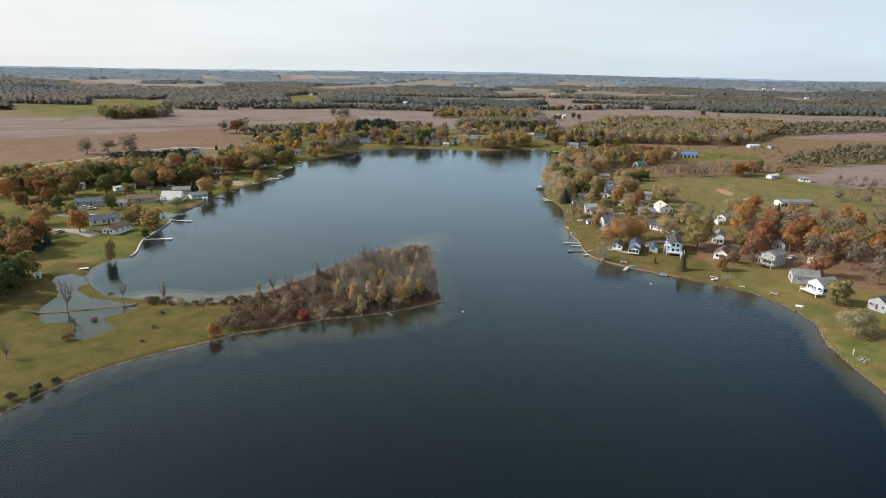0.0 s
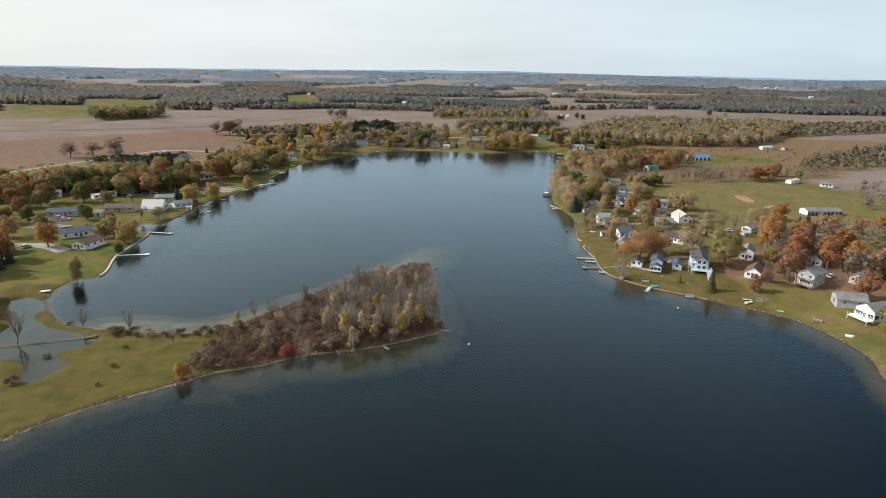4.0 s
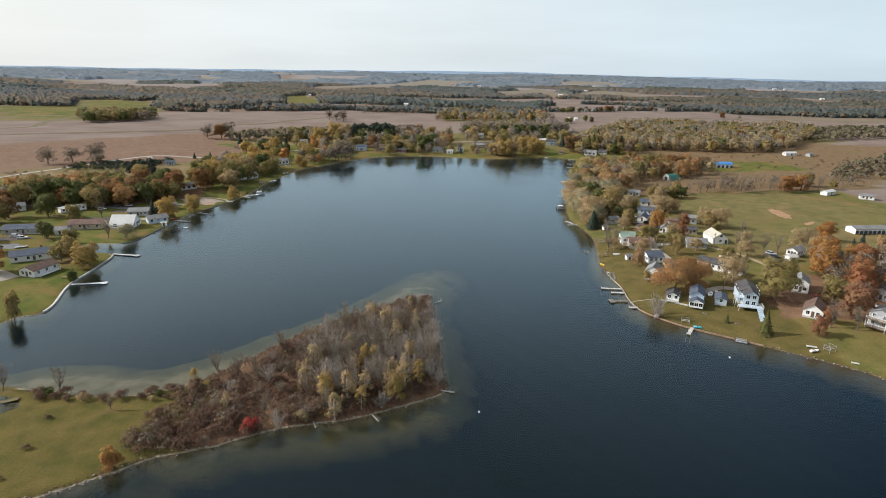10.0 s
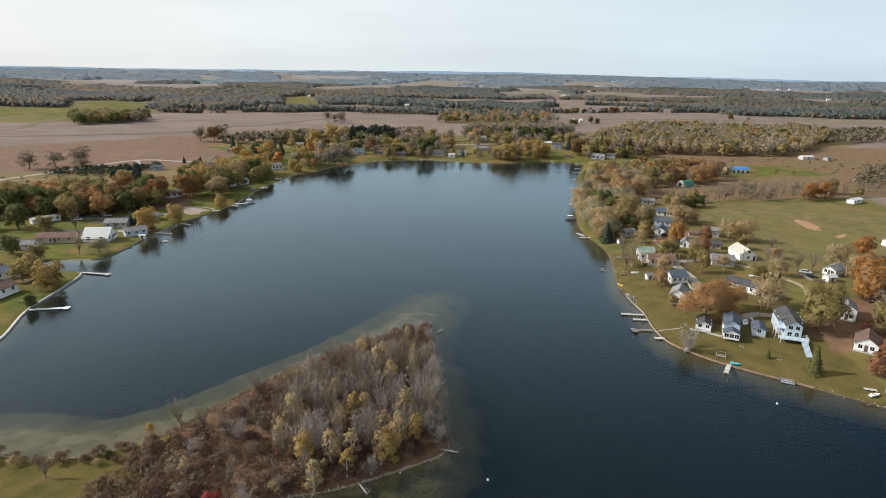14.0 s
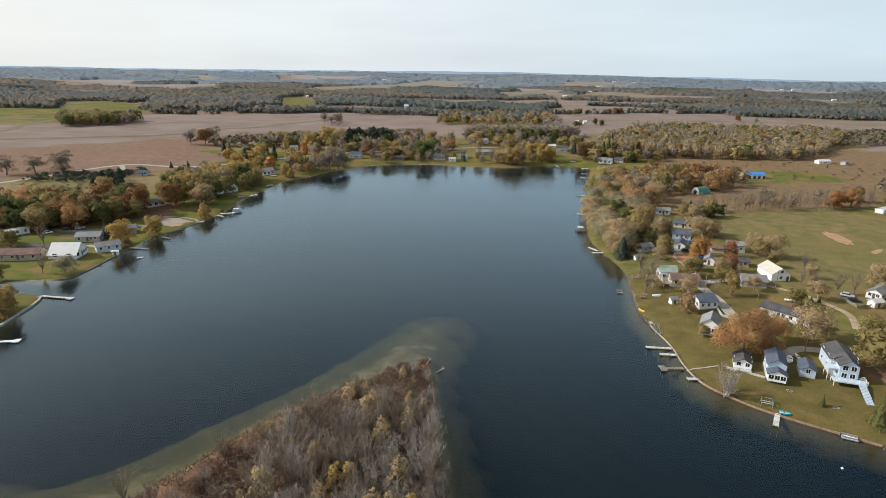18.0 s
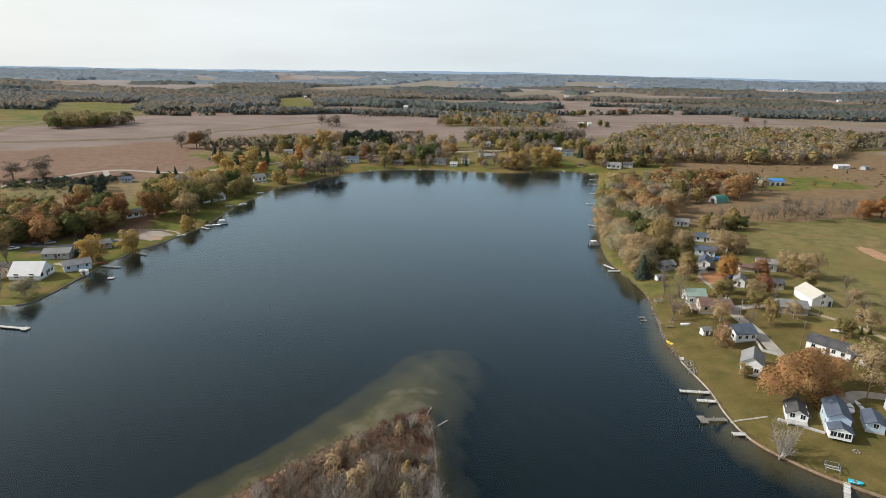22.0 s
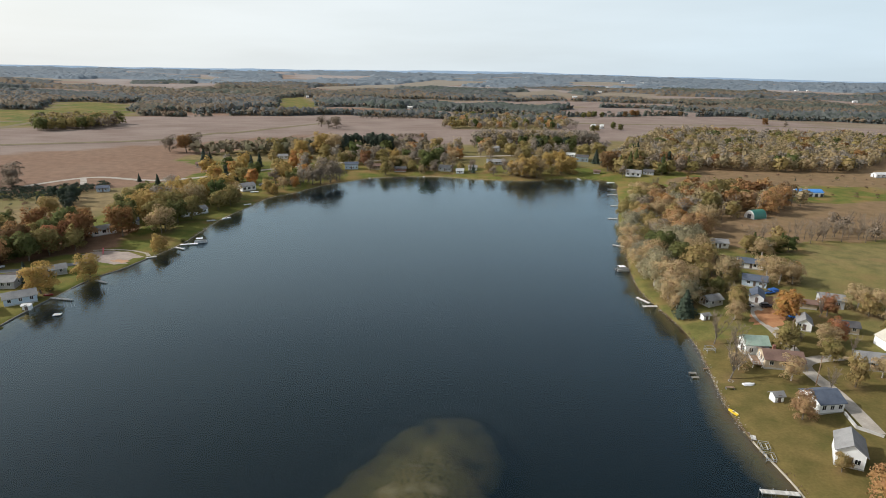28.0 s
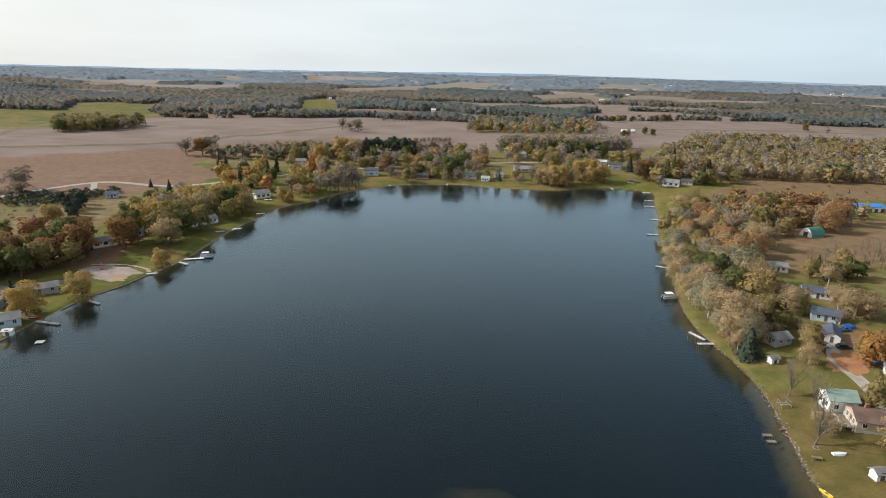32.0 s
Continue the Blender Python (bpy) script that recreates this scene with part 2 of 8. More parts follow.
def ground_mat():
    """One sheet of land: lawn, tilled soil, dry meadow, leaf litter by the cover attribute; sand and weed on the lake bed."""
    m, n, l, b, _ = nodes_of("land")
    at = n.new("ShaderNodeAttribute")
    at.attribute_name = "cover"
    sep = n.new("ShaderNodeSeparateColor")
    l.new(at.outputs["Color"], sep.inputs["Color"])
    big, midn, fin = noise_node(n, l, 0.02, 5.0), noise_node(n, l, 0.18, 5.0), noise_node(n, l, 1.6, 4.0)
    rows = noise_node(n, l, 0.05, 3.0, (0.35, 2.4, 1.0))
    f_big, f_mid = ranged(n, l, big.outputs["Fac"], 0.35, 0.65), ranged(n, l, midn.outputs["Fac"], 0.32, 0.68)
    f_row = ranged(n, l, rows.outputs["Fac"], 0.35, 0.65)
    lawn = mixed(n, l, f_mid, (0.068, 0.094, 0.018), (0.135, 0.132, 0.032))
    lawn = mixed(n, l, ranged(n, l, big.outputs["Fac"], 0.45, 0.7, 0, 0.7), lawn, (0.195, 0.142, 0.046))
    soil = mixed(n, l, f_row, (0.175, 0.128, 0.105), (0.210, 0.158, 0.132))
    soil = mixed(n, l, ranged(n, l, big.outputs["Fac"], 0.4, 0.65, 0, 0.6), soil, (0.255, 0.205, 0.172))
    lie = n.new("ShaderNodeSeparateXYZ")                  # soil paled and greyed with distance, haze put into the colour
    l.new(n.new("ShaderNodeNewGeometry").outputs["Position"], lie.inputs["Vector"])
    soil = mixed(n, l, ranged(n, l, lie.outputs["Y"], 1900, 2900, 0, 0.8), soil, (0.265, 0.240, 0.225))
    worn = noise_node(n, l, 0.065, 4.0)
    lawn = mixed(n, l, ranged(n, l, worn.outputs["Fac"], 0.50, 0.66, 0, 0.85), lawn, (0.215, 0.135, 0.054))
    deep = noise_node(n, l, 0.05, 6.0, (1.0, 0.7, 1.0))
    lawn = mixed(n, l, ranged(n, l, deep.outputs["Fac"], 0.47, 0.64, 0, 0.35), lawn, (0.078, 0.080, 0.017))
    turf = n.new("ShaderNodeAttribute")
    turf.attribute_name = "turf"
    lawn = mixed(n, l, turf.outputs["Fac"], lawn, mixed(n, l, f_mid, (0.060, 0.062, 0.012), (0.118, 0.092, 0.024)))
    dry = mixed(n, l, f_mid, (0.150, 0.112, 0.058), (0.235, 0.172, 0.084))
    dry = mixed(n, l, ranged(n, l, big.outputs["Fac"], 0.42, 0.62, 0, 0.7), dry, (0.135, 0.125, 0.045))
    litter = mixed(n, l, f_mid, (0.150, 0.088, 0.052), (0.220, 0.130, 0.080))
    col = mixed(n, l, sep.outputs["Red"], lawn, soil)
    col = mixed(n, l, sep.outputs["Green"], col, dry)
    col = mixed(n, l, sep.outputs["Blue"], col, litter)
    g = n.new("ShaderNodeNewGeometry")
    xyz = n.new("ShaderNodeSeparateXYZ")
    l.new(g.outputs["Position"], xyz.inputs["Vector"])
    sand = mixed(n, l, f_mid, (0.32, 0.275, 0.195), (0.44, 0.38, 0.28))
    mud = mixed(n, l, f_mid, (0.17, 0.125, 0.070), (0.25, 0.190, 0.110))
    sand = mixed(n, l, ranged(n, l, xyz.outputs["X"], 25, 75), sand, mud)
    weed = mixed(n, l, f_mid, (0.135, 0.126, 0.050), (0.32, 0.275, 0.125))
    weed = mixed(n, l, ranged(n, l, fin.outputs["Fac"], 0.47, 0.63, 0, 0.75), weed, (0.060, 0.064, 0.026))
    patchy = n.new("ShaderNodeMath")                       # weed beds reach unevenly up the slope
    patchy.operation = "MULTIPLY_ADD"
    l.new(f_mid, patchy.inputs[0])
    patchy.inputs[1].default_value = -1.5
    l.new(xyz.outputs["Z"], patchy.inputs[2])
    bed = mixed(n, l, ranged(n, l, patchy.outputs["Value"], -0.8, -2.0), sand, weed)
    bed = mixed(n, l, ranged(n, l, xyz.outputs["X"], 40, 85, 0, 0.6), bed, (0.105, 0.082, 0.045))
    # bed colour darkened with depth in place of light lost in the water
    bed = mixed(n, l, ranged(n, l, patchy.outputs["Value"], -1.0, -4.8), bed, (0.006, 0.010, 0.012))
    sandy = n.new("ShaderNodeMath")
    sandy.operation = "MULTIPLY"
    l.new(ranged(n, l, xyz.outputs["Z"], 0.22, 0.05), sandy.inputs[0])
    l.new(at.outputs["Alpha"], sandy.inputs[1])
    col = mixed(n, l, sandy.outputs["Value"], col, bed)
    col = mixed(n, l, 0.4, col, mixed(n, l, fin.outputs["Fac"], (0.2, 0.2, 0.2), (1, 1, 1)), "OVERLAY")
    l.new(col, b.inputs["Base Color"])
    b.inputs["Roughness"].default_value = 0.95
    b.inputs["Specular IOR Level"].default_value = 0.1
    bp = n.new("ShaderNodeBump")
    bp.inputs["Strength"].default_value, bp.inputs["Distance"].default_value = 0.35, 0.25
    l.new(fin.outputs["Fac"], bp.inputs["Height"])
    l.new(bp.outputs["Normal"], b.inputs["Normal"])
    return m


M_GLASS, M_WATER, M_LAND = glass_mat(), water_mat(), ground_mat()
M_WHITE = surf("white_siding", (0.78, 0.78, 0.76), (0.84, 0.84, 0.82), 0.5, 9, 0.6, stretch=(0.2, 0.2, 6))
M_CREAM = surf("cream_siding", (0.50, 0.46, 0.38), (0.58, 0.53, 0.45), 0.5, 9, 0.6, stretch=(0.2, 0.2, 6))
M_GREYSIDE = surf("grey_siding", (0.33, 0.34, 0.35), (0.40, 0.41, 0.41), 0.5, 9, 0.65, stretch=(0.2, 0.2, 6))
M_BLUESIDE = surf("pale_blue_siding", (0.40, 0.50, 0.60), (0.48, 0.57, 0.66), 0.5, 9, 0.6, stretch=(0.2, 0.2, 6))
M_TANSIDE = surf("tan_siding", (0.40, 0.32, 0.22), (0.48, 0.39, 0.28), 0.5, 9, 0.7, stretch=(0.2, 0.2, 6))
M_REDSIDE = surf("red_brown_siding", (0.20, 0.07, 0.05), (0.26, 0.10, 0.07), 0.5, 9, 0.7, stretch=(0.2, 0.2, 6))
M_R_DARK = surf("dark_shingles", (0.050, 0.048, 0.050), (0.085, 0.080, 0.080), 0.35, 4, 0.9, bump=0.3)
M_R_BROWN = surf("brown_shingles", (0.120, 0.072, 0.055), (0.170, 0.105, 0.080), 0.35, 4, 0.9, bump=0.3)
M_R_GREY = surf("grey_shingles", (0.165, 0.162, 0.158), (0.230, 0.226, 0.218), 0.35, 4, 0.9, bump=0.3)
M_R_SLATE = surf("slate_blue_shingles", (0.055, 0.070, 0.098), (0.088, 0.105, 0.138), 0.35, 4, 0.85, bump=0.3)
M_R_WHITE = surf("white_metal_roof", (0.56, 0.55, 0.51), (0.64, 0.63, 0.59), 0.3, 6, 0.45, bump=0.05)
M_R_CREAM = surf("cream_metal_roof", (0.44, 0.41, 0.34), (0.50, 0.47, 0.39), 0.3, 6, 0.5, bump=0.05)
M_R_BLUE = surf("blue_metal_roof", (0.05, 0.20, 0.50), (0.08, 0.26, 0.58), 0.3, 6, 0.4, bump=0.05)
M_R_GREEN = surf("green_metal_roof", (0.035, 0.155, 0.115), (0.055, 0.20, 0.15), 0.3, 6, 0.4, bump=0.05)
M_R_MINT = surf("weathered_green_shingles", (0.22, 0.30, 0.24), (0.30, 0.38, 0.31), 0.35, 4, 0.9, bump=0.3)
M_TRIM = surf("white_trim", (0.76, 0.76, 0.74), (0.82, 0.82, 0.80), 1, 8, 0.55, bump=0.05)
M_BLOCK = surf("concrete_block", (0.36, 0.35, 0.33), (0.46, 0.45, 0.42), 0.6, 6, 0.95)
M_BRICK = surf("red_brick", (0.20, 0.085, 0.060), (0.28, 0.13, 0.09), 1.2, 10, 0.95)
M_DOOR = surf("dark_door_paint", (0.10, 0.07, 0.06), (0.14, 0.10, 0.08), 1, 8, 0.6)
M_BAY = surf("dark_bay_door", (0.035, 0.035, 0.040), (0.06, 0.06, 0.065), 1, 8, 0.7)
M_DOCK = surf("weathered_dock_boards", (0.42, 0.40, 0.36), (0.56, 0.54, 0.50), 0.8, 7, 0.9, vary=0.2, stretch=(1, 5, 1))
M_DOCKDARK = surf("dark_wet_dock_boards", (0.14, 0.13, 0.11), (0.22, 0.20, 0.17), 0.8, 7, 0.9, stretch=(1, 5, 1))
M_DECK = surf("pale_blue_deck_boards", (0.40, 0.50, 0.58), (0.50, 0.58, 0.66), 0.8, 7, 0.8)
M_WOOD = surf("brown_timber", (0.17, 0.11, 0.07), (0.25, 0.17, 0.11), 0.8, 8, 0.9, vary=0.2)
M_STEEL = surf("galvanised_steel", (0.34, 0.35, 0.36), (0.44, 0.45, 0.46), 2, 12, 0.5, metal=0.8, bump=0.02)
M_EDGE = surf("tan_concrete_edge", (0.27, 0.235, 0.18), (0.36, 0.32, 0.25), 0.6, 6, 0.95)
M_STONE = surf("shore_stones", (0.19, 0.17, 0.145), (0.33, 0.30, 0.255), 1.1, 9, 0.95, vary=0.25)
M_ROAD = surf("gravel_road", (0.27, 0.24, 0.20), (0.37, 0.33, 0.28), 0.3, 3, 0.98)
M_ASPHALT = surf("grey_asphalt", (0.13, 0.13, 0.135), (0.19, 0.19, 0.19), 0.3, 3, 0.95)
M_DRYGRASS = surf("dry_grass", (0.10, 0.080, 0.038), (0.15, 0.115, 0.055), 0.2, 2, 0.98)
M_YARD = surf("dark_yard_soil", (0.060, 0.050, 0.045), (0.10, 0.082, 0.070), 0.3, 3, 0.98)
M_LITTER = surf("orange_leaf_litter", (0.27, 0.120, 0.052), (0.34, 0.170, 0.075), 0.5, 3, 0.98)
M_TRACK = surf("dirt_track", (0.26, 0.19, 0.11), (0.36, 0.28, 0.18), 0.4, 3, 0.98)
M_CLAY = surf("orange_clay", (0.31, 0.175, 0.090), (0.39, 0.235, 0.130), 0.2, 2, 0.98)
M_SAND = surf("beach_sand", (0.24, 0.19, 0.16), (0.33, 0.27, 0.22), 0.3, 3, 0.98)
M_BARK = surf("bark", (0.10, 0.080, 0.062), (0.17, 0.14, 0.11), 1.5, 8, 0.95, bump=0.4)
M_PALEBARK = surf("pale_grey_bark", (0.30, 0.27, 0.24), (0.42, 0.39, 0.35), 1.5, 8, 0.95, bump=0.4)
M_CARS = {k: surf(k + "_car_paint", c, tuple(v * 1.08 for v in c), 1, 20, 0.3, bump=0.0) for k, c in
          (("white", (0.75, 0.75, 0.75)), ("blue", (0.03, 0.13, 0.42)), ("black", (0.025, 0.025, 0.03)), ("red", (0.35, 0.03, 0.03)),
           ("silver", (0.42, 0.43, 0.45)), ("yellow", (0.75, 0.48, 0.02)), ("teal", (0.02, 0.42, 0.55)), ("pink", (0.75, 0.10, 0.14)))}
M_TYRE = surf("tyre_rubber", (0.02, 0.02, 0.02), (0.03, 0.03, 0.03), 2, 10, 0.9)
L_OAK = leaves("oak_leaves", (0.42, 0.235, 0.105), (0.47, 0.280, 0.120), (0.38, 0.240, 0.125))
L_WILLOW = leaves("willow_leaves", (0.33, 0.295, 0.180), (0.38, 0.335, 0.200), (0.30, 0.275, 0.185))
L_RUST = leaves("rust_leaves", (0.245, 0.122, 0.052), (0.290, 0.160, 0.062), (0.205, 0.130, 0.062))
L_ORANGE = leaves("orange_leaves", (0.42, 0.205, 0.070), (0.45, 0.245, 0.078), (0.39, 0.180, 0.066))
L_RED = leaves("red_leaves", (0.37, 0.165, 0.080), (0.41, 0.200, 0.088), (0.33, 0.180, 0.105))
L_YELLOW = leaves("yellow_leaves", (0.45, 0.310, 0.100), (0.42, 0.300, 0.110), (0.49, 0.325, 0.098))
L_OLIVE = leaves("olive_leaves", (0.245, 0.200, 0.075), (0.315, 0.252, 0.095), (0.385, 0.285, 0.120))
L_PALE = leaves("pale_tan_leaves", (0.435, 0.325, 0.175), (0.480, 0.345, 0.185), (0.400, 0.315, 0.170))
L_GREEN = leaves("green_leaves", (0.098, 0.126, 0.040), (0.138, 0.148, 0.050), (0.176, 0.168, 0.060))
L_NEEDLE = leaves("dark_needles", (0.046, 0.064, 0.040), (0.058, 0.076, 0.052), (0.072, 0.088, 0.066), sheer=0.15)
L_TWIG = leaves("bare_twigs", (0.220, 0.174, 0.126), (0.255, 0.206, 0.155), (0.195, 0.150, 0.105), sheer=0.12)
L_PALETWIG = leaves("pale_bare_twigs", (0.34, 0.295, 0.245), (0.39, 0.340, 0.290), (0.30, 0.250, 0.205), sheer=0.1)
# paler, greyer colours made for the farther trees, distance haze put into them
L_MIST = leaves("hazed_grey_twigs", (0.310, 0.265, 0.205), (0.345, 0.290, 0.225), (0.285, 0.250, 0.200), sheer=0.35)
L_DUN = leaves("hazed_tan_leaves", (0.375, 0.295, 0.160), (0.420, 0.320, 0.175), (0.340, 0.280, 0.165))
L_CRIMSON = leaves("crimson_leaves", (0.42, 0.07, 0.055), (0.42, 0.07, 0.055), (0.36, 0.06, 0.055))
L_BRUSH = leaves("brown_brush", (0.205, 0.125, 0.088), (0.230, 0.145, 0.100), (0.180, 0.112, 0.082), sheer=0.45)
# the bluish grey of the far canopy is haze put into its colour
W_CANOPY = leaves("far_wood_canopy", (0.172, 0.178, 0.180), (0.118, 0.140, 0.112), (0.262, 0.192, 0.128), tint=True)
# horizon woods painted pale blue, in place of haze in the air
W_HAZE = leaves("haze_blue_distant_woods", (0.245, 0.300, 0.345), (0.258, 0.308, 0.350), (0.275, 0.312, 0.340), tint=True)
W_NEAR = leaves("brown_olive_woods", (0.175, 0.165, 0.095), (0.225, 0.190, 0.120), (0.265, 0.205, 0.145), tint=True)
# the backdrop's blue emission stands in for haze; nothing there gives light
M_HAZE_RIDGE = surf("glowing_haze_ridge", (0.10, 0.12, 0.13), (0.12, 0.14, 0.15), 0.004, 0.03, 1.0, bump=0)
M_HAZE_RIDGE.node_tree.nodes["Principled BSDF"].inputs["Emission Color"].default_value = (0.22, 0.31, 0.42, 1)
M_HAZE_RIDGE.node_tree.nodes["Principled BSDF"].inputs["Emission Strength"].default_value = 1.15


# ---- plan of the lake ----
def smooth(a, b, v):
    t = np.clip((np.asarray(v, float) - a) / (b - a), 0, 1)
    return t * t * (3 - 2 * t)


def spline(points, steps=4):
    """A smooth line through the points of a plan."""
    p = np.array(points, float)
    out = []
    for i in range(len(p) - 1):
        a, b, c, d = p[max(i - 1, 0)], p[i], p[i + 1], p[min(i + 2, len(p) - 1)]
        for k in range(steps):
            t = k / steps
            out.append(0.5 * (2 * b + (c - a) * t + (2 * a - 5 * b + 4 * c - d) * t * t + (3 * b - a - 3 * c + d) * t ** 3))
    out.append(p[-1])
    return np.array(out)


EAST = spline([(150, -120), (118, 60), (122, 105), (125, 136), (127, 155), (129, 168), (135, 183), (134, 195), (130, 208), (122, 217), (106, 229), (89, 241),
               (81, 249), (76, 257), (75, 267), (76, 280), (75, 296), (76, 312), (80, 332), (83, 352), (82, 370), (80, 392), (83, 415), (88, 438),
               (94, 462), (105, 510), (117, 549), (130, 600), (138, 628), (131, 641)])
NORTH = spline([(131, 641), (112, 649), (89, 642), (68, 634), (45, 636), (24, 640), (-1, 648), (-27, 645), (-53, 638), (-70, 622), (-88, 601)])
WEST = spline([(-88, 601), (-102, 573), (-114, 556), (-119, 528), (-124, 500), (-125, 470), (-126, 446), (-131, 426), (-135, 411), (-140, 400),
               (-142, 388), (-144, 366), (-145, 345), (-148, 335), (-160, 333), (-172, 327), (-160, 319), (-145, 316), (-142, 295), (-141, 276),
               (-135, 257), (-135, 249), (-141, 245), (-142, 232), (-137, 221), (-129, 211), (-120, 204), (-110, 201), (-98, 199), (-85, 197),
               (-72, 199), (-61, 206)])
POINT_N = spline([(-61, 206), (-52, 219), (-38, 239), (-22, 254), (-9, 263), (-1, 269)])
POINT_S = spline([(-1, 269), (1, 255), (2, 236), (3, 222), (4, 208), (4, 200), (-9, 192), (-20, 187), (-36, 183), (-49, 176), (-60, 172), (-68, 166),
                  (-78, 159), (-85, 154), (-92, 147), (-99, 137), (-105, 122), (-112, 100), (-118, 60), (-150, -120)])
LAKE = np.concatenate([EAST[:-1], NORTH[:-1], WEST[:-1], POINT_N[:-1], POINT_S])
SHOAL = spline([(-125, 205), (-105, 214), (-80, 213), (-64, 222), (-50, 237), (-30, 259), (-21, 274), (-15, 288), (-9, 299), (0, 306), (8, 304), (11, 296), (6, 278), (2, 260), (3.5, 240), (7, 208),
                (6, 196), (-2, 188), (-20, 183), (-40, 177), (-60, 169), (-72, 172)])


def inside(poly, x, y):
    p = np.asarray(poly, float)
    x, y = np.asarray(x, float), np.asarray(y, float)
    hit = np.zeros(x.shape, bool)
    for (ax, ay), (bx, by) in zip(p, np.roll(p, -1, 0)):
        if ay != by:
            hit ^= ((ay > y) != (by > y)) & (x < (bx - ax) * (y - ay) / (by - ay) + ax)
    return hit


def near_line(line, x, y, closed=False):
    p = np.asarray(line, float)
    q = np.roll(p, -1, 0) if closed else p[1:]
    best = np.full(np.asarray(x, float).shape, 1e9)
    for (ax, ay), (bx, by) in zip(p, q):
        dx, dy = bx - ax, by - ay
        t = np.clip(((x - ax) * dx + (y - ay) * dy) / (dx * dx + dy * dy + 1e-9), 0, 1)
        best = np.minimum(best, (x - ax - t * dx) ** 2 + (y - ay - t * dy) ** 2)
    return np.sqrt(best)


POND = spline([(-137, 187), (-139, 202), (-143, 209), (-151, 219), (-153, 226), (-145, 228), (-134, 218), (-134, 211), (-125, 203), (-117, 200), (-108, 197), (-102, 193),
               (-105, 187), (-109, 183), (-102, 177), (-104, 171), (-107, 165), (-112, 167), (-116, 174), (-120, 178), (-129, 178), (-137, 187)], 3)[:-1]


def horizon_lift(x):
    """The height the far land is raised to, fitted to the horizon in the camera's view."""
    return 45 + 12 * smooth(-1600, 0, x) - 26 * smooth(300, 3000, x)


def heights(x, y):
    """The land's height, and the depth of the lake's bed."""
    x, y = np.asarray(x, float), np.asarray(y, float)
    r = np.hypot(x, y)
    d = np.full(x.shape, 400.0)
    near = (np.abs(x) < 700) & (y < 1000)
    wet = np.zeros(x.shape, bool)
    d[near] = near_line(LAKE, x[near], y[near], True)
    wet[near] = inside(LAKE, x[near], y[near])
    low = smooth(-150, -120, x) * smooth(285, 250, y) * smooth(40, 20, x)
    rise = 1.4 + 2.4 * smooth(20, 70, x) * smooth(700, 560, y) + 2.0 * smooth(540, 640, y) * (1 - smooth(20, 70, x) * smooth(700, 560, y))
    rise = rise * (1 - low) + 0.5 * low
    land = 0.12 + 0.3 * np.clip(d / 1.2, 0, 1) + rise * (1 - np.exp(-d / 30))
    land += 5.0 * smooth(620, 1000, r) + 1.2 * np.sin(x / 90) * np.cos(y / 130) * smooth(500, 800, r)
    # flat plain raised far off so its edge meets the camera's horizon
    land += (horizon_lift(x) - 5) * np.clip((r - 2300) / 2750, 0, 1) ** 1.25
    land += 2.5 * np.sin(x / 420 + 1) * np.cos(y / 510) * smooth(1600, 3000, r)
    dip = inside(POND, x, y) if x.size else np.zeros(x.shape, bool)
    land = np.where(dip, 0.16 - 0.42 * smooth(0, 2.2, near_line(POND, x, y, True)), land)
    d = d * (1 - 0.18 * smooth(50, 80, x) * smooth(335, 300, y)) * (1 + 0.8 * smooth(50, 80, x) * smooth(325, 360, y))
    bed = -0.05 - 0.3 * np.clip(d / 1.5, 0, 1) - 1.35 * smooth(0, 4, d) - 5.0 * smooth(1.0, 8.5, d)
    rim = np.maximum(near_line(SHOAL, x, y, True) + 0.9 * np.sin(x / 9 + 1) * np.sin(y / 13) + 0.4 * np.sin(x / 4.3 - y / 5.1), 0)
    bank = np.where(inside(SHOAL, x, y), -1.8 + 1.4 * smooth(0, 9, rim), -1.8 - 4.2 * smooth(0, 13, rim))
    bank += 0.22 * np.sin(x / 3.1 + np.sin(y / 4.7)) * np.sin(y / 3.7 + 1.3 * np.sin(x / 5.3)) + 0.15 * np.sin(x / 1.7 + y / 2.3)
    bank -= 1.15 * smooth(258, 300, y)
    bed = np.maximum(bed, np.minimum(bank, -0.1))
    return np.where(wet, bed, land)


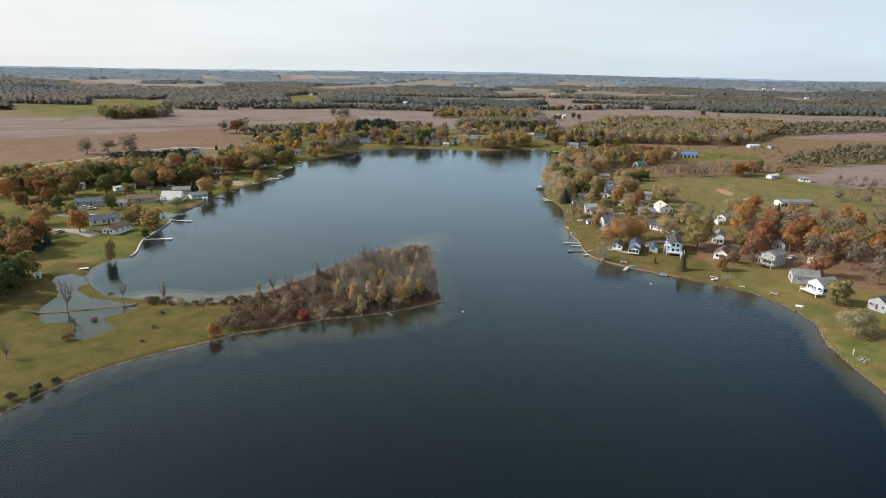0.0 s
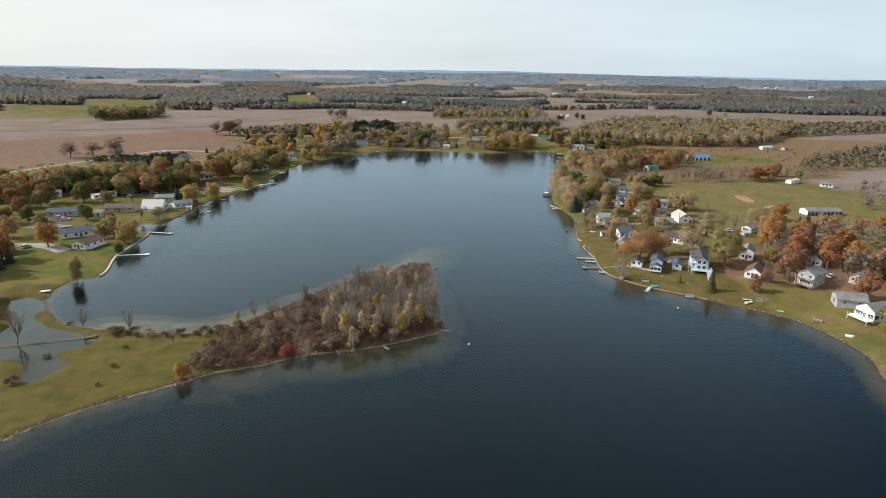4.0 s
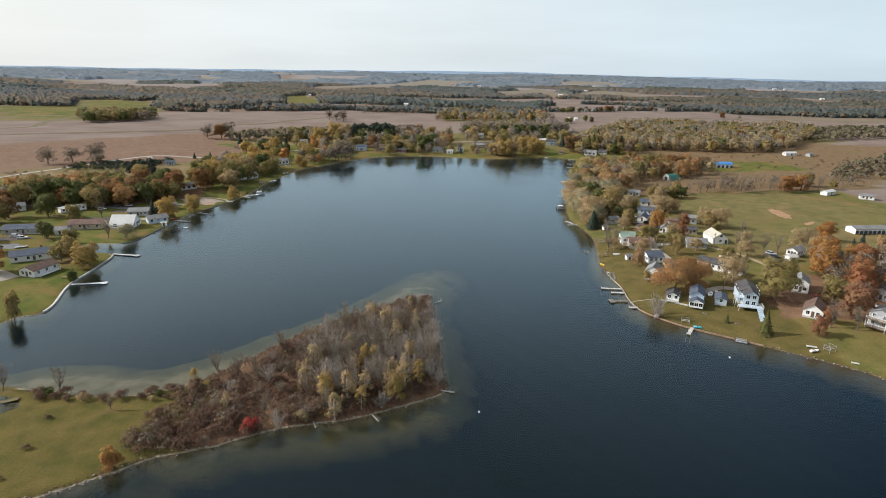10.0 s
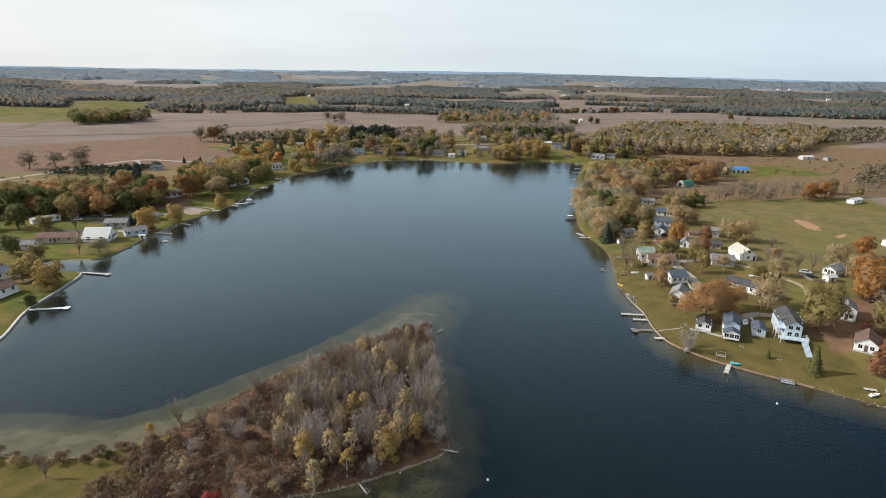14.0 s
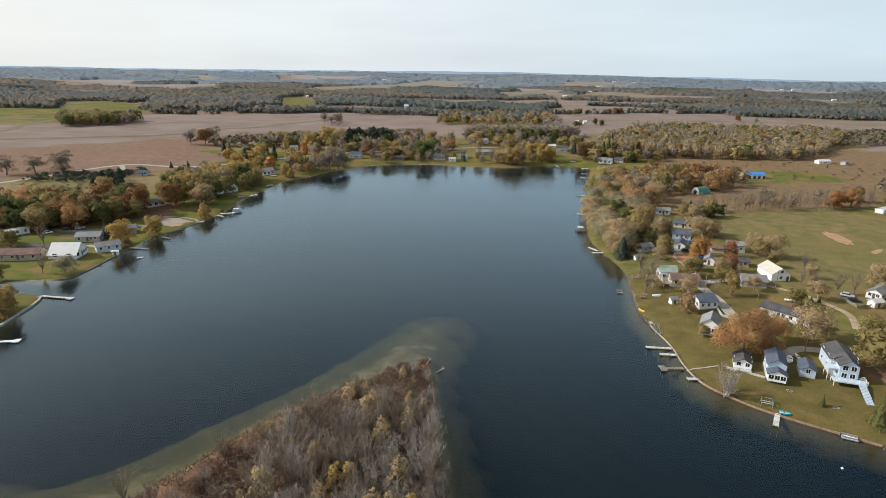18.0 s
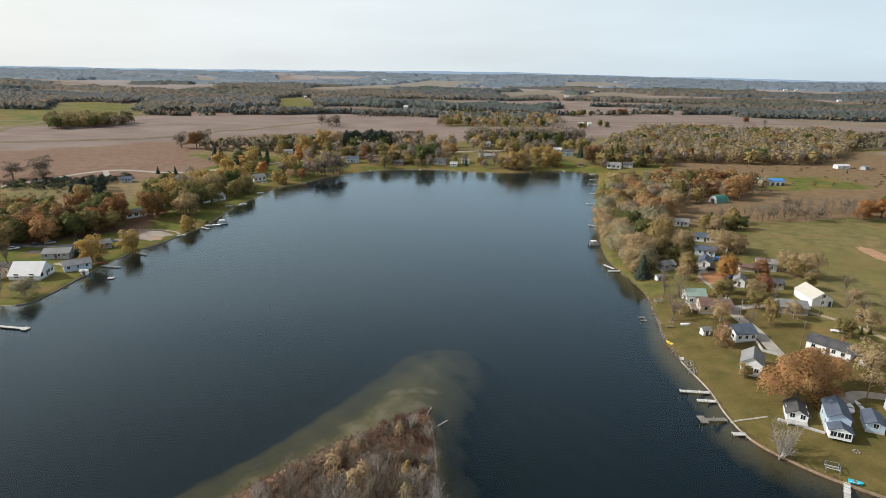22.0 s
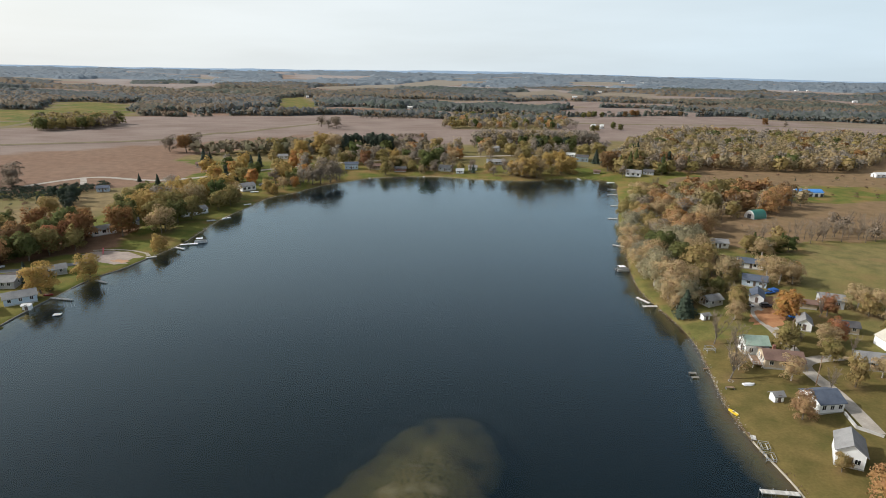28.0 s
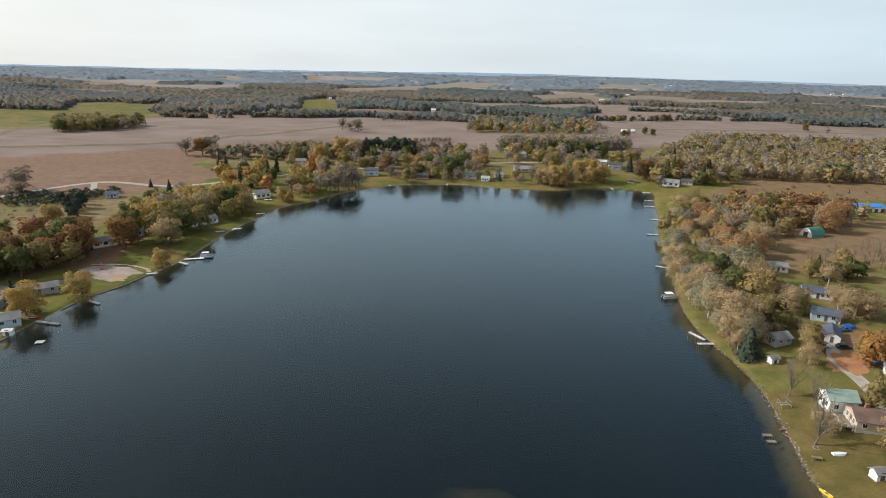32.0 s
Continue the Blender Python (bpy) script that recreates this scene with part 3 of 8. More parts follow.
FIELDS = [  # kind, outline: tilled soil, mown grass, dry meadow, fallen leaves
    ("soil", [(-1200, 560), (-620, 560), (-440, 545), (-362, 500), (-317, 535), (-212, 574), (-180, 640), (-238, 690), (-125, 890), (-150, 1160), (-477, 1089), (-481, 870), (-640, 860), (-1200, 930)]),
    ("soil", [(-170, 1157), (-132, 830), (29, 805), (190, 815), (200, 960), (10, 960), (27, 1118)]),
    ("soil", [(210, 1195), (160, 1010), (150, 830), (225, 850), (330, 960), (430, 925), (520, 950), (600, 930), (700, 960), (960, 1000), (960, 1060), (680, 1040), (630, 1075), (580, 1200), (570, 1295), (280, 1240)]),
    ("soil", [(525, 885), (455, 715), (410, 640), (900, 700), (1000, 960)]),
    ("soil", [(284, 488), (315, 512), (395, 528), (640, 565), (620, 440), (305, 415), (288, 432), (287, 462)]),
    ("loam", [(-620, 560), (-440, 545), (-362, 500), (-317, 535), (-212, 574), (-180, 640), (-238, 690), (-165, 810), (-150, 890), (-260, 787), (-380, 688), (-470, 618)]),
    ("grass", [(-900, 1240), (-640, 930), (-506, 905), (-470, 1100), (-530, 1205), (-640, 1460), (-640, 1360), (-715, 1430), (-785, 1365), (-665, 1175), (-760, 1150)]),
    ("loam", [(-455, 1100), (-485, 1200), (-360, 1180), (-315, 1325), (-155, 1360), (-35, 1330), (-35, 1255), (-180, 1195), (-300, 1170), (-340, 1120)]),
    ("grass", [(-400, 1660), (-370, 1805), (-335, 1680), (-285, 1550), (-235, 1340), (-320, 1310)]),
    ("stubble", [(225, 1350), (320, 1520), (445, 1530), (525, 1385), (570, 1310), (480, 1285), (300, 1246), (215, 1230)]),
    ("stubble", [(-1460, 2655), (-1420, 3015), (-1215, 2525), (-1010, 2635), (-1080, 2810), (-935, 2745), (-755, 2155), (-920, 2180), (-1115, 2345), (-1180, 2310)]),
    ("stubble", [(-1395, 2040), (-1460, 2210), (-1495, 2360), (-1640, 2330), (-1625, 2225)]),
    ("stubble", [(-710, 2275), (-655, 2120), (-565, 2220), (-600, 2420)]),
    ("stubble", [(-825, 3545), (-1010, 4305), (-695, 4165), (-460, 4130), (-405, 3625), (-675, 3510)]),
    ("meadow", [(-515, 2515), (-415, 2670), (-340, 2820), (-190, 2875), (-165, 2545), (-350, 2275)]),
    ("meadow", [(-190, 3070), (-40, 3590), (275, 3465), (75, 2970), (-80, 2685), (-155, 2710)]),
    ("meadow", [(225, 2340), (445, 2635), (480, 2235), (485, 2100), (325, 1925), (300, 2120), (195, 1995)]),
    ("meadow", [(500, 2250), (520, 2080), (690, 2100), (800, 2400), (640, 2500)]),
    ("stubble", [(1485, 3145), (1695, 2960), (1525, 2550), (1420, 2485), (1375, 2710)]),
    ("stubble", [(1130, 2160), (1280, 2120), (1250, 1955), (1255, 1750), (1100, 1550), (1065, 1680), (1050, 1755), (1125, 1990)]),
    ("meadow", [(620, 3300), (700, 3700), (1000, 3620), (980, 3250)]),
    ("stubble", [(2000, 2700), (2100, 3000), (2500, 2900), (2350, 2600)]),
    ("stubble", [(30, 1560), (20, 1640), (190, 1660), (210, 1590)]),
    ("dry", [(-480, 380), (-420, 500), (-362, 500), (-317, 535), (-212, 574), (-178, 560), (-190, 480), (-230, 455), (-300, 420)]),
    ("grass", [(-420, 440), (-330, 505), (-290, 470), (-300, 420)]),
    ("hay", [(138, 345), (134, 318), (200, 285), (262, 330), (300, 350), (290, 400), (245, 462), (187, 452), (150, 420)]),
    ("scrub", [(150, 440), (187, 456), (330, 480), (450, 640), (250, 660), (190, 640), (130, 560), (120, 500)]),
    ("scrub", [(190, 612), (460, 600), (570, 700), (330, 795), (160, 765), (172, 700), (215, 660)]),
    ("grass", [(232, 545), (320, 560), (330, 610), (240, 610)]),
    ("leaf", [(122, 246), (150, 240), (160, 214), (190, 198), (250, 215), (268, 296), (200, 300), (150, 288), (122, 262)]),
    ("leaf", [(-255, 395), (-195, 404), (-158, 432), (-150, 440), (-165, 480), (-205, 462), (-262, 432)]),
    ("leaf", [(108, 374), (128, 366), (134, 378), (118, 384)]),
    ("thicket", [(-64, 212), (-50, 230), (-20, 265), (8, 280), (14, 200), (0, 188), (-50, 172), (-58, 180), (-56, 196)]),
]


def cell_kind(x, y):
    """Far farmland: broad woods with long clearings of stubble and meadow."""
    open_ = np.sin(x / 310 + 1.3 * np.sin(y / 190)) + np.sin(y / 83 + 1.7 * np.sin(x / 540)) + 0.7 * np.sin(x / 97 + y / 61)
    open_ += 0.55 * np.clip((y - 2300) / 1500, 0, 1)
    return np.where(open_ < 0.85, 3, np.where(np.sin(x / 210 + y / 140) > 0.1, 0, 2))   # wood, stubble, meadow


def in_far(x, y):
    return (y > 1030 + 30 * np.sin(x / 130)) | (np.abs(x) > 640) & (y > 560)


def cover(x, y):
    c = np.zeros((x.size, 4), np.float32)
    c[:, 3] = 1
    wx, wy = x + 2.5 * np.sin(y / 7.0) + 1.5 * np.sin(x / 3.1), y + 2.5 * np.sin(x / 8.0)
    far = in_far(x, y)
    k = cell_kind(x, y)
    c[far & (k == 0), :3] = (1, 0, 0)
    # far meadow greyed with soil colour to stand for haze
    c[far & (k == 2), :3] = (0.74, 0.08, 0)
    c[far & (k == 3), :3] = (0.9, 0, 0.6)
    mid = (~far) & ((y > 690) | (x > 290) | (x < -290))
    c[mid, 1] = 0.8
    c[(x > -160) & (x < -92) & (y > 160) & (y < 234) & (inside(POND, x, y) | (near_line(POND, x, y, True) < 5)) & ~inside(LAKE, x, y), 3] = 0
    yellowed = (x > 55) & (y < 500) & (c[:, 0] == 0) & (c[:, 1] == 0)
    c[yellowed, 1:3] = (0.12, 0.14)
    point = (x > -160) & (x < -55) & (y > 80) & (y < 240) & (c[:, 0] == 0) & (c[:, 1] == 0)
    c[point, 1:3] = (0.04, 0.08)
    for kind, poly in FIELDS:
        m = inside(poly, wx, wy)
        # meadow takes the same haze-greyed mix of soil and grass
        c[m, :3] = {"soil": (1, 0, 0), "grass": (0, 0, 0), "hay": (0, 0.58, 0.0), "loam": (1, 0, 0.75), "dry": (0, 1, 0), "leaf": (0, 0, 1), "scrub": (0.25, 0.6, 0.62), "thicket": (0, 0.1, 1), "stubble": (1, 0, 0), "meadow": (0.72, 0.08, 0)}[kind]
    return c


def mesh_from(name, verts, faces, mats=()):
    me = bpy.data.meshes.new(name)
    me.from_pydata([tuple(v) for v in verts], [], [tuple(f) for f in faces])
    for m in mats:
        me.materials.append(m)
    me.update()
    return me


def lines(lo, fine_lo, fine_hi, hi, step, grow=1.12, most=75):
    mid = list(np.arange(fine_lo, fine_hi + step, step))
    up, dn, s = [], [], step
    v = mid[-1]
    while v < hi:
        s = min(s * grow, most)
        v += s
        up.append(v)
    s, v = step, mid[0]
    while v > lo:
        s = min(s * grow, most)
        v -= s
        dn.append(v)
    return np.array(dn[::-1] + mid + up)


GX, GY = lines(-4600, -185, 215, 4600, 2.2), lines(-500, 95, 660, 5060, 2.2, 1.12, 38)
gx, gy = (a.ravel() for a in np.meshgrid(GX, GY))
hz = heights(gx, gy)
nx, ny = len(GX), len(GY)
ij = (np.arange(ny - 1)[:, None] * nx + np.arange(nx - 1)[None, :]).ravel()
ground_me = bpy.data.meshes.new("ground")
ground_me.from_pydata(np.column_stack([gx, gy, hz]).tolist(), [], np.column_stack([ij, ij + 1, ij + nx + 1, ij + nx]).tolist())
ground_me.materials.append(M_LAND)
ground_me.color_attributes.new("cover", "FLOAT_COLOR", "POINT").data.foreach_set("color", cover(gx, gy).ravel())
dull = (gy < 350) & (gx > 55) & (gx < 124) | (gx > -160) & (gx < -50) & (gy > 80) & (gy < 240)      # short dry turf round the cottages and on the point
ground_me.attributes.new("turf", "FLOAT", "POINT").data.foreach_set("value", np.where(dull, 0.9, 0.0).astype(np.float32))
ground_me.shade_smooth()


def gz(x, y):
    """The height of the ground sheet itself."""
    i = min(max(int(np.searchsorted(GX, x)) - 1, 0), nx - 2)
    j = min(max(int(np.searchsorted(GY, y)) - 1, 0), ny - 2)
    u, v = (x - GX[i]) / (GX[i + 1] - GX[i]), (y - GY[j]) / (GY[j + 1] - GY[j])
    a, b2, c, d = hz[j * nx + i], hz[j * nx + i + 1], hz[(j + 1) * nx + i], hz[(j + 1) * nx + i + 1]
    return float((a * (1 - u) + b2 * u) * (1 - v) + (c * (1 - u) + d * u) * v)


ground = tagged(new("ground", ground_me), "rolling autumn farmland with lawns, tilled brown fields and a lake bed", "ground", kind="structure")

water_me = mesh_from("water", [(-260, -260, 0), (260, -260, 0), (260, 700, 0), (-260, 700, 0)], [(0, 1, 2, 3)], [M_WATER])
tagged(new("water", water_me), "dark blue-grey lake water with small ripples and pale shallows", "lake", kind="structure")


# ---- builders ----
def empty(name, x, y, z=None, yaw=0.0):
    ob = new(name)
    ob.matrix_world = pose(x, y, gz(x, y) if z is None else z, 0, 0, yaw)
    return ob


def part(name, data, material, parent, label="", at=None):
    """Links a bmesh or a mesh as one object under a thing or a part."""
    if isinstance(data, bmesh.types.BMesh):
        me = bpy.data.meshes.new(name)
        data.to_mesh(me)
        data.free()
    else:
        me = data
    if material and not me.materials:
        me.materials.append(material)
    ob = new(name, me)
    ob.parent = parent
    if at is not None:
        ob.matrix_local = at
    if label:
        ob["label"] = label
    return ob


def box(bm, x0, x1, y0, y1, z0, z1, m=None):
    vs = [bm.verts.new(Vector(c) if m is None else m @ Vector(c)) for c in
          ((x0, y0, z0), (x1, y0, z0), (x1, y1, z0), (x0, y1, z0), (x0, y0, z1), (x1, y0, z1), (x1, y1, z1), (x0, y1, z1))]
    for f in ((3, 2, 1, 0), (4, 5, 6, 7), (0, 1, 5, 4), (1, 2, 6, 5), (2, 3, 7, 6), (3, 0, 4, 7)):
        bm.faces.new([vs[i] for i in f])
    return vs


def boxed(*dims, m=None):
    bm = bmesh.new()
    box(bm, *dims, m=m)
    return bm


def tube(bm, a, b, ra, rb, sides=5):
    a, b = Vector(a), Vector(b)
    q = (b - a).to_track_quat("Z", "Y")
    ring = []
    for p, r in ((a, ra), (b, rb)):
        ring.append([bm.verts.new(p + q @ Vector((r * math.cos(2 * math.pi * i / sides), r * math.sin(2 * math.pi * i / sides), 0))) for i in range(sides)])
    for i in range(sides):
        j = (i + 1) % sides
        bm.faces.new((ring[0][i], ring[0][j], ring[1][j], ring[1][i]))
    bm.faces.new(ring[1])
    bm.faces.new(ring[0][::-1])


def prism(L, W, h, rise, z0=0.0):
    """Walls with two gables; the ridge runs along x."""
    bm = bmesh.new()
    sec = [(-W / 2, z0), (W / 2, z0), (W / 2, h), (0, h + rise), (-W / 2, h)]
    a, b = ([bm.verts.new((sx, y, z)) for y, z in sec] for sx in (-L / 2, L / 2))
    bm.faces.new(a[::-1]), bm.faces.new(b)
    for i in range(5):
        j = (i + 1) % 5
        bm.faces.new((a[i], a[j], b[j], b[i]))
    bmesh.ops.recalc_face_normals(bm, faces=bm.faces)
    return bm


def gable_roof(L, W, h, rise, over=0.4, t=0.16):
    """Two slabs that meet at the ridge, with eaves."""
    bm = bmesh.new()
    k = rise / (W / 2)
    e = W / 2 + over
    sec = [(-e, h - over * k + 0.02), (0, h + rise + 0.02), (e, h - over * k + 0.02), (e, h - over * k + 0.02 + t), (0, h + rise + 0.02 + t * 1.15), (-e, h - over * k + 0.02 + t)]
    l2 = L / 2 + over
    a, b = ([bm.verts.new((sx, y, z)) for y, z in sec] for sx in (-l2, l2))
    bm.faces.new((a[5], a[4], a[1], a[0])), bm.faces.new((a[4], a[3], a[2], a[1]))
    bm.faces.new((b[0], b[1], b[4], b[5])), bm.faces.new((b[1], b[2], b[3], b[4]))
    for i in range(6):
        j = (i + 1) % 6
        bm.faces.new((a[i], a[j], b[j], b[i]))
    bmesh.ops.recalc_face_normals(bm, faces=bm.faces)
    return bm


_shared = {}


def shared(key, make):
    if key not in _shared:
        me = bpy.data.meshes.new(key[0])
        bm = make()
        bm.to_mesh(me)
        bm.free()
        _shared[key] = me
    return _shared[key]


def frame_bm(w, h, d=0.07, t=0.09):
    bm = bmesh.new()
    for x0, x1, z0, z1 in ((-w / 2 - t, w / 2 + t, h, h + t), (-w / 2 - t, w / 2 + t, -t, 0), (-w / 2 - t, -w / 2, 0, h), (w / 2, w / 2 + t, 0, h), (-0.025, 0.025, 0, h)):
        box(bm, x0, x1, -d, 0.02, z0, z1)
    return bm


def window(parent, m, w=1.0, h=1.1):
    """A window proud of its wall; local -y looks out."""
    fr = part("window", shared(("window", w, h), lambda: frame_bm(w, h)), M_TRIM, parent, at=m)
    part("pane", shared(("pane", w, h), lambda: boxed(-w / 2, w / 2, -0.03, 0.02, 0, h)), M_GLASS, fr)
    return fr


def door(parent, m, w=0.95, h=2.05, mat=None):
    return part("door", shared(("door", w, h, mat.name if mat else ""), lambda: boxed(-w / 2, w / 2, -0.06, 0.02, 0, h)), mat or M_DOOR, parent, at=m)


FOOT = []   # footprints that trees keep clear of


def side_pose(side, L, W, u, z):
    """On wall 's' (-y), 'n' (+y), 'e' (+x) or 'w' (-x), u along it."""
    return {"s": pose(u, -W / 2, z), "n": pose(u, W / 2, z, 0, 0, 180), "e": pose(L / 2, u, z, 0, 0, 90), "w": pose(-L / 2, u, z, 0, 0, -90)}[side]


def house(x, y, yaw, L, W, h, rise, wall, roof, label, wins="s2n2e1w1", doors="s", chimney=None, category="house", name="house", base=0.35, group="", big=False, over=0.4):
    """A gabled house; wins gives each wall's windows on each storey, doors the walls with a door."""
    L, W, h, rise = L * 0.9, W * 0.9, h * 0.94, rise * 0.9
    z = min(gz(x + dx, y + dy) for dx in (-3, 3) for dy in (-3, 3))
    zt = gz(x, y)
    ob = tagged(empty(name, x, y, zt, yaw), label, category, group)
    FOOT.append((x, y, max(L, W) * 0.5 + 1.0))
    part("foundation", boxed(-L / 2 - 0.04, L / 2 + 0.04, -W / 2 - 0.04, W / 2 + 0.04, min(z - zt, 0) - 0.6, base), M_BLOCK, ob)
    part("wall", prism(L, W, h, rise, base), wall, ob)
    rf = part("roof", gable_roof(L, W, h, rise, over), roof, ob)
    if chimney is not None:
        bm = boxed(chimney - 0.35, chimney + 0.35, 0.5, 1.2, h * 0.6, h + rise + 0.9)
        box(bm, chimney - 0.42, chimney + 0.42, 0.43, 1.27, h + rise + 0.9, h + rise + 1.0)
        part("chimney", bm, M_BRICK, rf)
    storeys = 2 if h > 4.4 else 1
    for i in range(0, len(wins), 2):
        s, k = wins[i], int(wins[i + 1])
        span = L if s in "sn" else W
        for st in range(storeys):
            for j in range(k):
                u = (j + 0.5) / k * span - span / 2
                if s in doors and st == 0 and abs(u) < 0.9:
                    u += 1.5
                window(ob, side_pose(s, L, W, u, base + 0.85 + st * 2.5), 1.7 if big else 1.0, 1.5 if big else 1.15)
    for s in doors:
        door(ob, side_pose(s, L, W, 0.0, base))
    return ob


def pole_building(x, y, yaw, L, W, h, rise, wall, roof, label, bays=0, bay_side="s", category="barn", name="pole_barn", wins="", bay_w=2.0, bay_h=2.3):
    ob = house(x, y, yaw, L, W, h, rise, wall, roof, label, wins, "", None, category, name, 0.1, over=0.25)
    for j in range(bays):
        span = (L if bay_side in "sn" else W) - 1.0
        u = (j + 0.5) / bays * span - span / 2
        part("bay_door", shared(("bay_door", bay_w, bay_h), lambda: boxed(-bay_w / 2, bay_w / 2, -0.05, 0.02, 0, bay_h)), M_BAY, ob, at=side_pose(bay_side, L, W, u, 0.1))
    return ob


def railing(parent, a, b, z, mat, h=0.95):
    a, b = Vector((*a, z)), Vector((*b, z))
    n = max(2, int((b - a).length / 1.6))
    bm = bmesh.new()
    for i in range(n + 1):
        p = a.lerp(b, i / n)
        box(bm, p.x - 0.045, p.x + 0.045, p.y - 0.045, p.y + 0.045, z, z + h)
    for k in (h * 0.3, h * 0.6, h):
        tube(bm, a + Vector((0, 0, k)), b + Vector((0, 0, k)), 0.035, 0.035, 4)
    part("railing", bm, mat, parent)


def porch(parent, x0, x1, y0, y1, z, mat, roof=None, rail=True, posts=True, hh=2.4):
    """A raised deck on posts, in its house's own axes."""
    x0, x1, y0, y1 = (v * 0.9 for v in (x0, x1, y0, y1))
    bm = boxed(x0, x1, y0, y1, z - 0.18, z)
    part("deck", bm, mat, parent)
    for px in (x0 + 0.1, x1 - 0.1):
        for py in (y0 + 0.1, y1 - 0.1):
            part("post", boxed(px - 0.07, px + 0.07, py - 0.07, py + 0.07, -1.2, z + (hh if roof else 0) - 0.18), M_TRIM, parent)
    if rail:
        for a, b in (((x0, y0), (x1, y0)), ((x0, y0), (x0, y1)), ((x1, y0), (x1, y1))):
            railing(parent, a, b, z, M_TRIM)
    if roof:
        part("porch_roof", boxed(x0 - 0.2, x1 + 0.2, y0 - 0.2, y1 + 0.2, z + hh - 0.18, z + hh), roof, parent)


# ---- trees ----
def quads_mesh(name, centres, normals, sizes, aspect, mat, rng, tints=None, rounded=None, core=None):
    """Many small separate sprays of leaves, each a bent quad."""
    n = len(centres)
    nrm = normals / (np.linalg.norm(normals, axis=1, keepdims=True) + 1e-9)
    up = rng.normal(size=(n, 3))
    u = np.cross(nrm, up)
    u /= np.linalg.norm(u, axis=1, keepdims=True) + 1e-9
    v = np.cross(nrm, u)
    s = sizes[:, None]
    k = np.array(aspect)
    c = centres
    vs = np.stack([c - u * s * k[0] - v * s * k[1] * 0.6, c + u * s * k[0] * 0.7 - v * s * k[1], c + u * s * k[0] + v * s * k[1] * 0.7, c - u * s * k[0] * 0.6 + v * s * k[1]], 1)
    vs[:, 0] += nrm * s * 0.25
    if core is not None:
        vs, rounded = np.concatenate([vs, core[0]]), np.concatenate([rounded / (np.linalg.norm(rounded, axis=1, keepdims=True) + 1e-9), core[1]])
        n = len(vs)
    me = bpy.data.meshes.new(name)
    me.vertices.add(n * 4)
    me.vertices.foreach_set("co", vs.reshape(-1).astype(np.float32))
    me.loops.add(n * 4)
    me.loops.foreach_set("vertex_index", np.arange(n * 4, dtype=np.int32))
    me.polygons.add(n)
    me.polygons.foreach_set("loop_start", np.arange(0, n * 4, 4, dtype=np.int32))
    if tints is not None:
        me.attributes.new("tint", "FLOAT", "POINT").data.foreach_set("value", np.repeat(tints, 4).astype(np.float32))
    me.materials.append(mat)
    me.update(calc_edges=True)
    if rounded is not None:
        rounded = rounded / (np.linalg.norm(rounded, axis=1, keepdims=True) + 1e-9)
        me.polygons.foreach_set("use_smooth", np.ones(n, bool))
        me.normals_split_custom_set_from_vertices(np.repeat(rounded, 4, 0).tolist())
        _rounds[me.name], _cores[me.name] = rounded, 0 if core is None else len(core[0])
    return me


_rounds, _cores = {}, {}


def lobed(rng, lobes, n, low=0.0):
    """Points and outward directions on lumpy overlapping lobes (x, y, z, rx, rz)."""
    w = np.array([l[3] ** 2 for l in lobes])
    pick = rng.choice(len(lobes), n, p=w / w.sum())
    lb = np.array(lobes)[pick]
    d = rng.normal(size=(n, 3))
    d /= np.linalg.norm(d, axis=1, keepdims=True)
    d[:, 2] = np.where(d[:, 2] < -0.35, -d[:, 2], d[:, 2])
    r = rng.uniform(0.62, 1.06, n)[:, None]
    p = lb[:, :3] + d * r * np.column_stack([lb[:, 3], lb[:, 3], lb[:, 4]])
    p[:, 2] = np.maximum(p[:, 2], low)
    return p, d


def core_quads(rng, H, R, k=0.62):
    """The close inner mass of a crown: a lumpy shell of separate quads inside the sprays."""
    g = np.linspace(-1, 1, 7)
    out = []
    for ax in range(3):
        for sg in (-1, 1):
            for i in range(6):
                for j in range(6):
                    q = [(g[i], g[j]), (g[i + 1], g[j]), (g[i + 1], g[j + 1]), (g[i], g[j + 1])]
                    out.append([np.roll(np.array([sg, a, b2]), ax) for a, b2 in q[::sg]])
    q = np.array(out, float)
    q /= np.linalg.norm(q, axis=2, keepdims=True)
    ph = rng.uniform(0, 6.28, 3)
    lump = 1 + 0.14 * np.sin(3.1 * q[..., 0:1] + ph[0]) * np.cos(2.7 * q[..., 1:2] + ph[1]) + 0.1 * np.sin(4.3 * q[..., 2:3] + ph[2])
    mid = q.mean(1)
    q = mid[:, None] + (q - mid[:, None]) * rng.uniform(0.75, 1.25, (len(q), 1, 1))
    q = q * lump * rng.uniform(0.78, 1.18, (len(q), 1, 1)) + rng.normal(size=q.shape) * 0.05
    return q * np.array([R, R, H * 0.44]) * k + np.array([0, 0, H * 0.53]), mid + 0.35 * rng.normal(size=mid.shape)


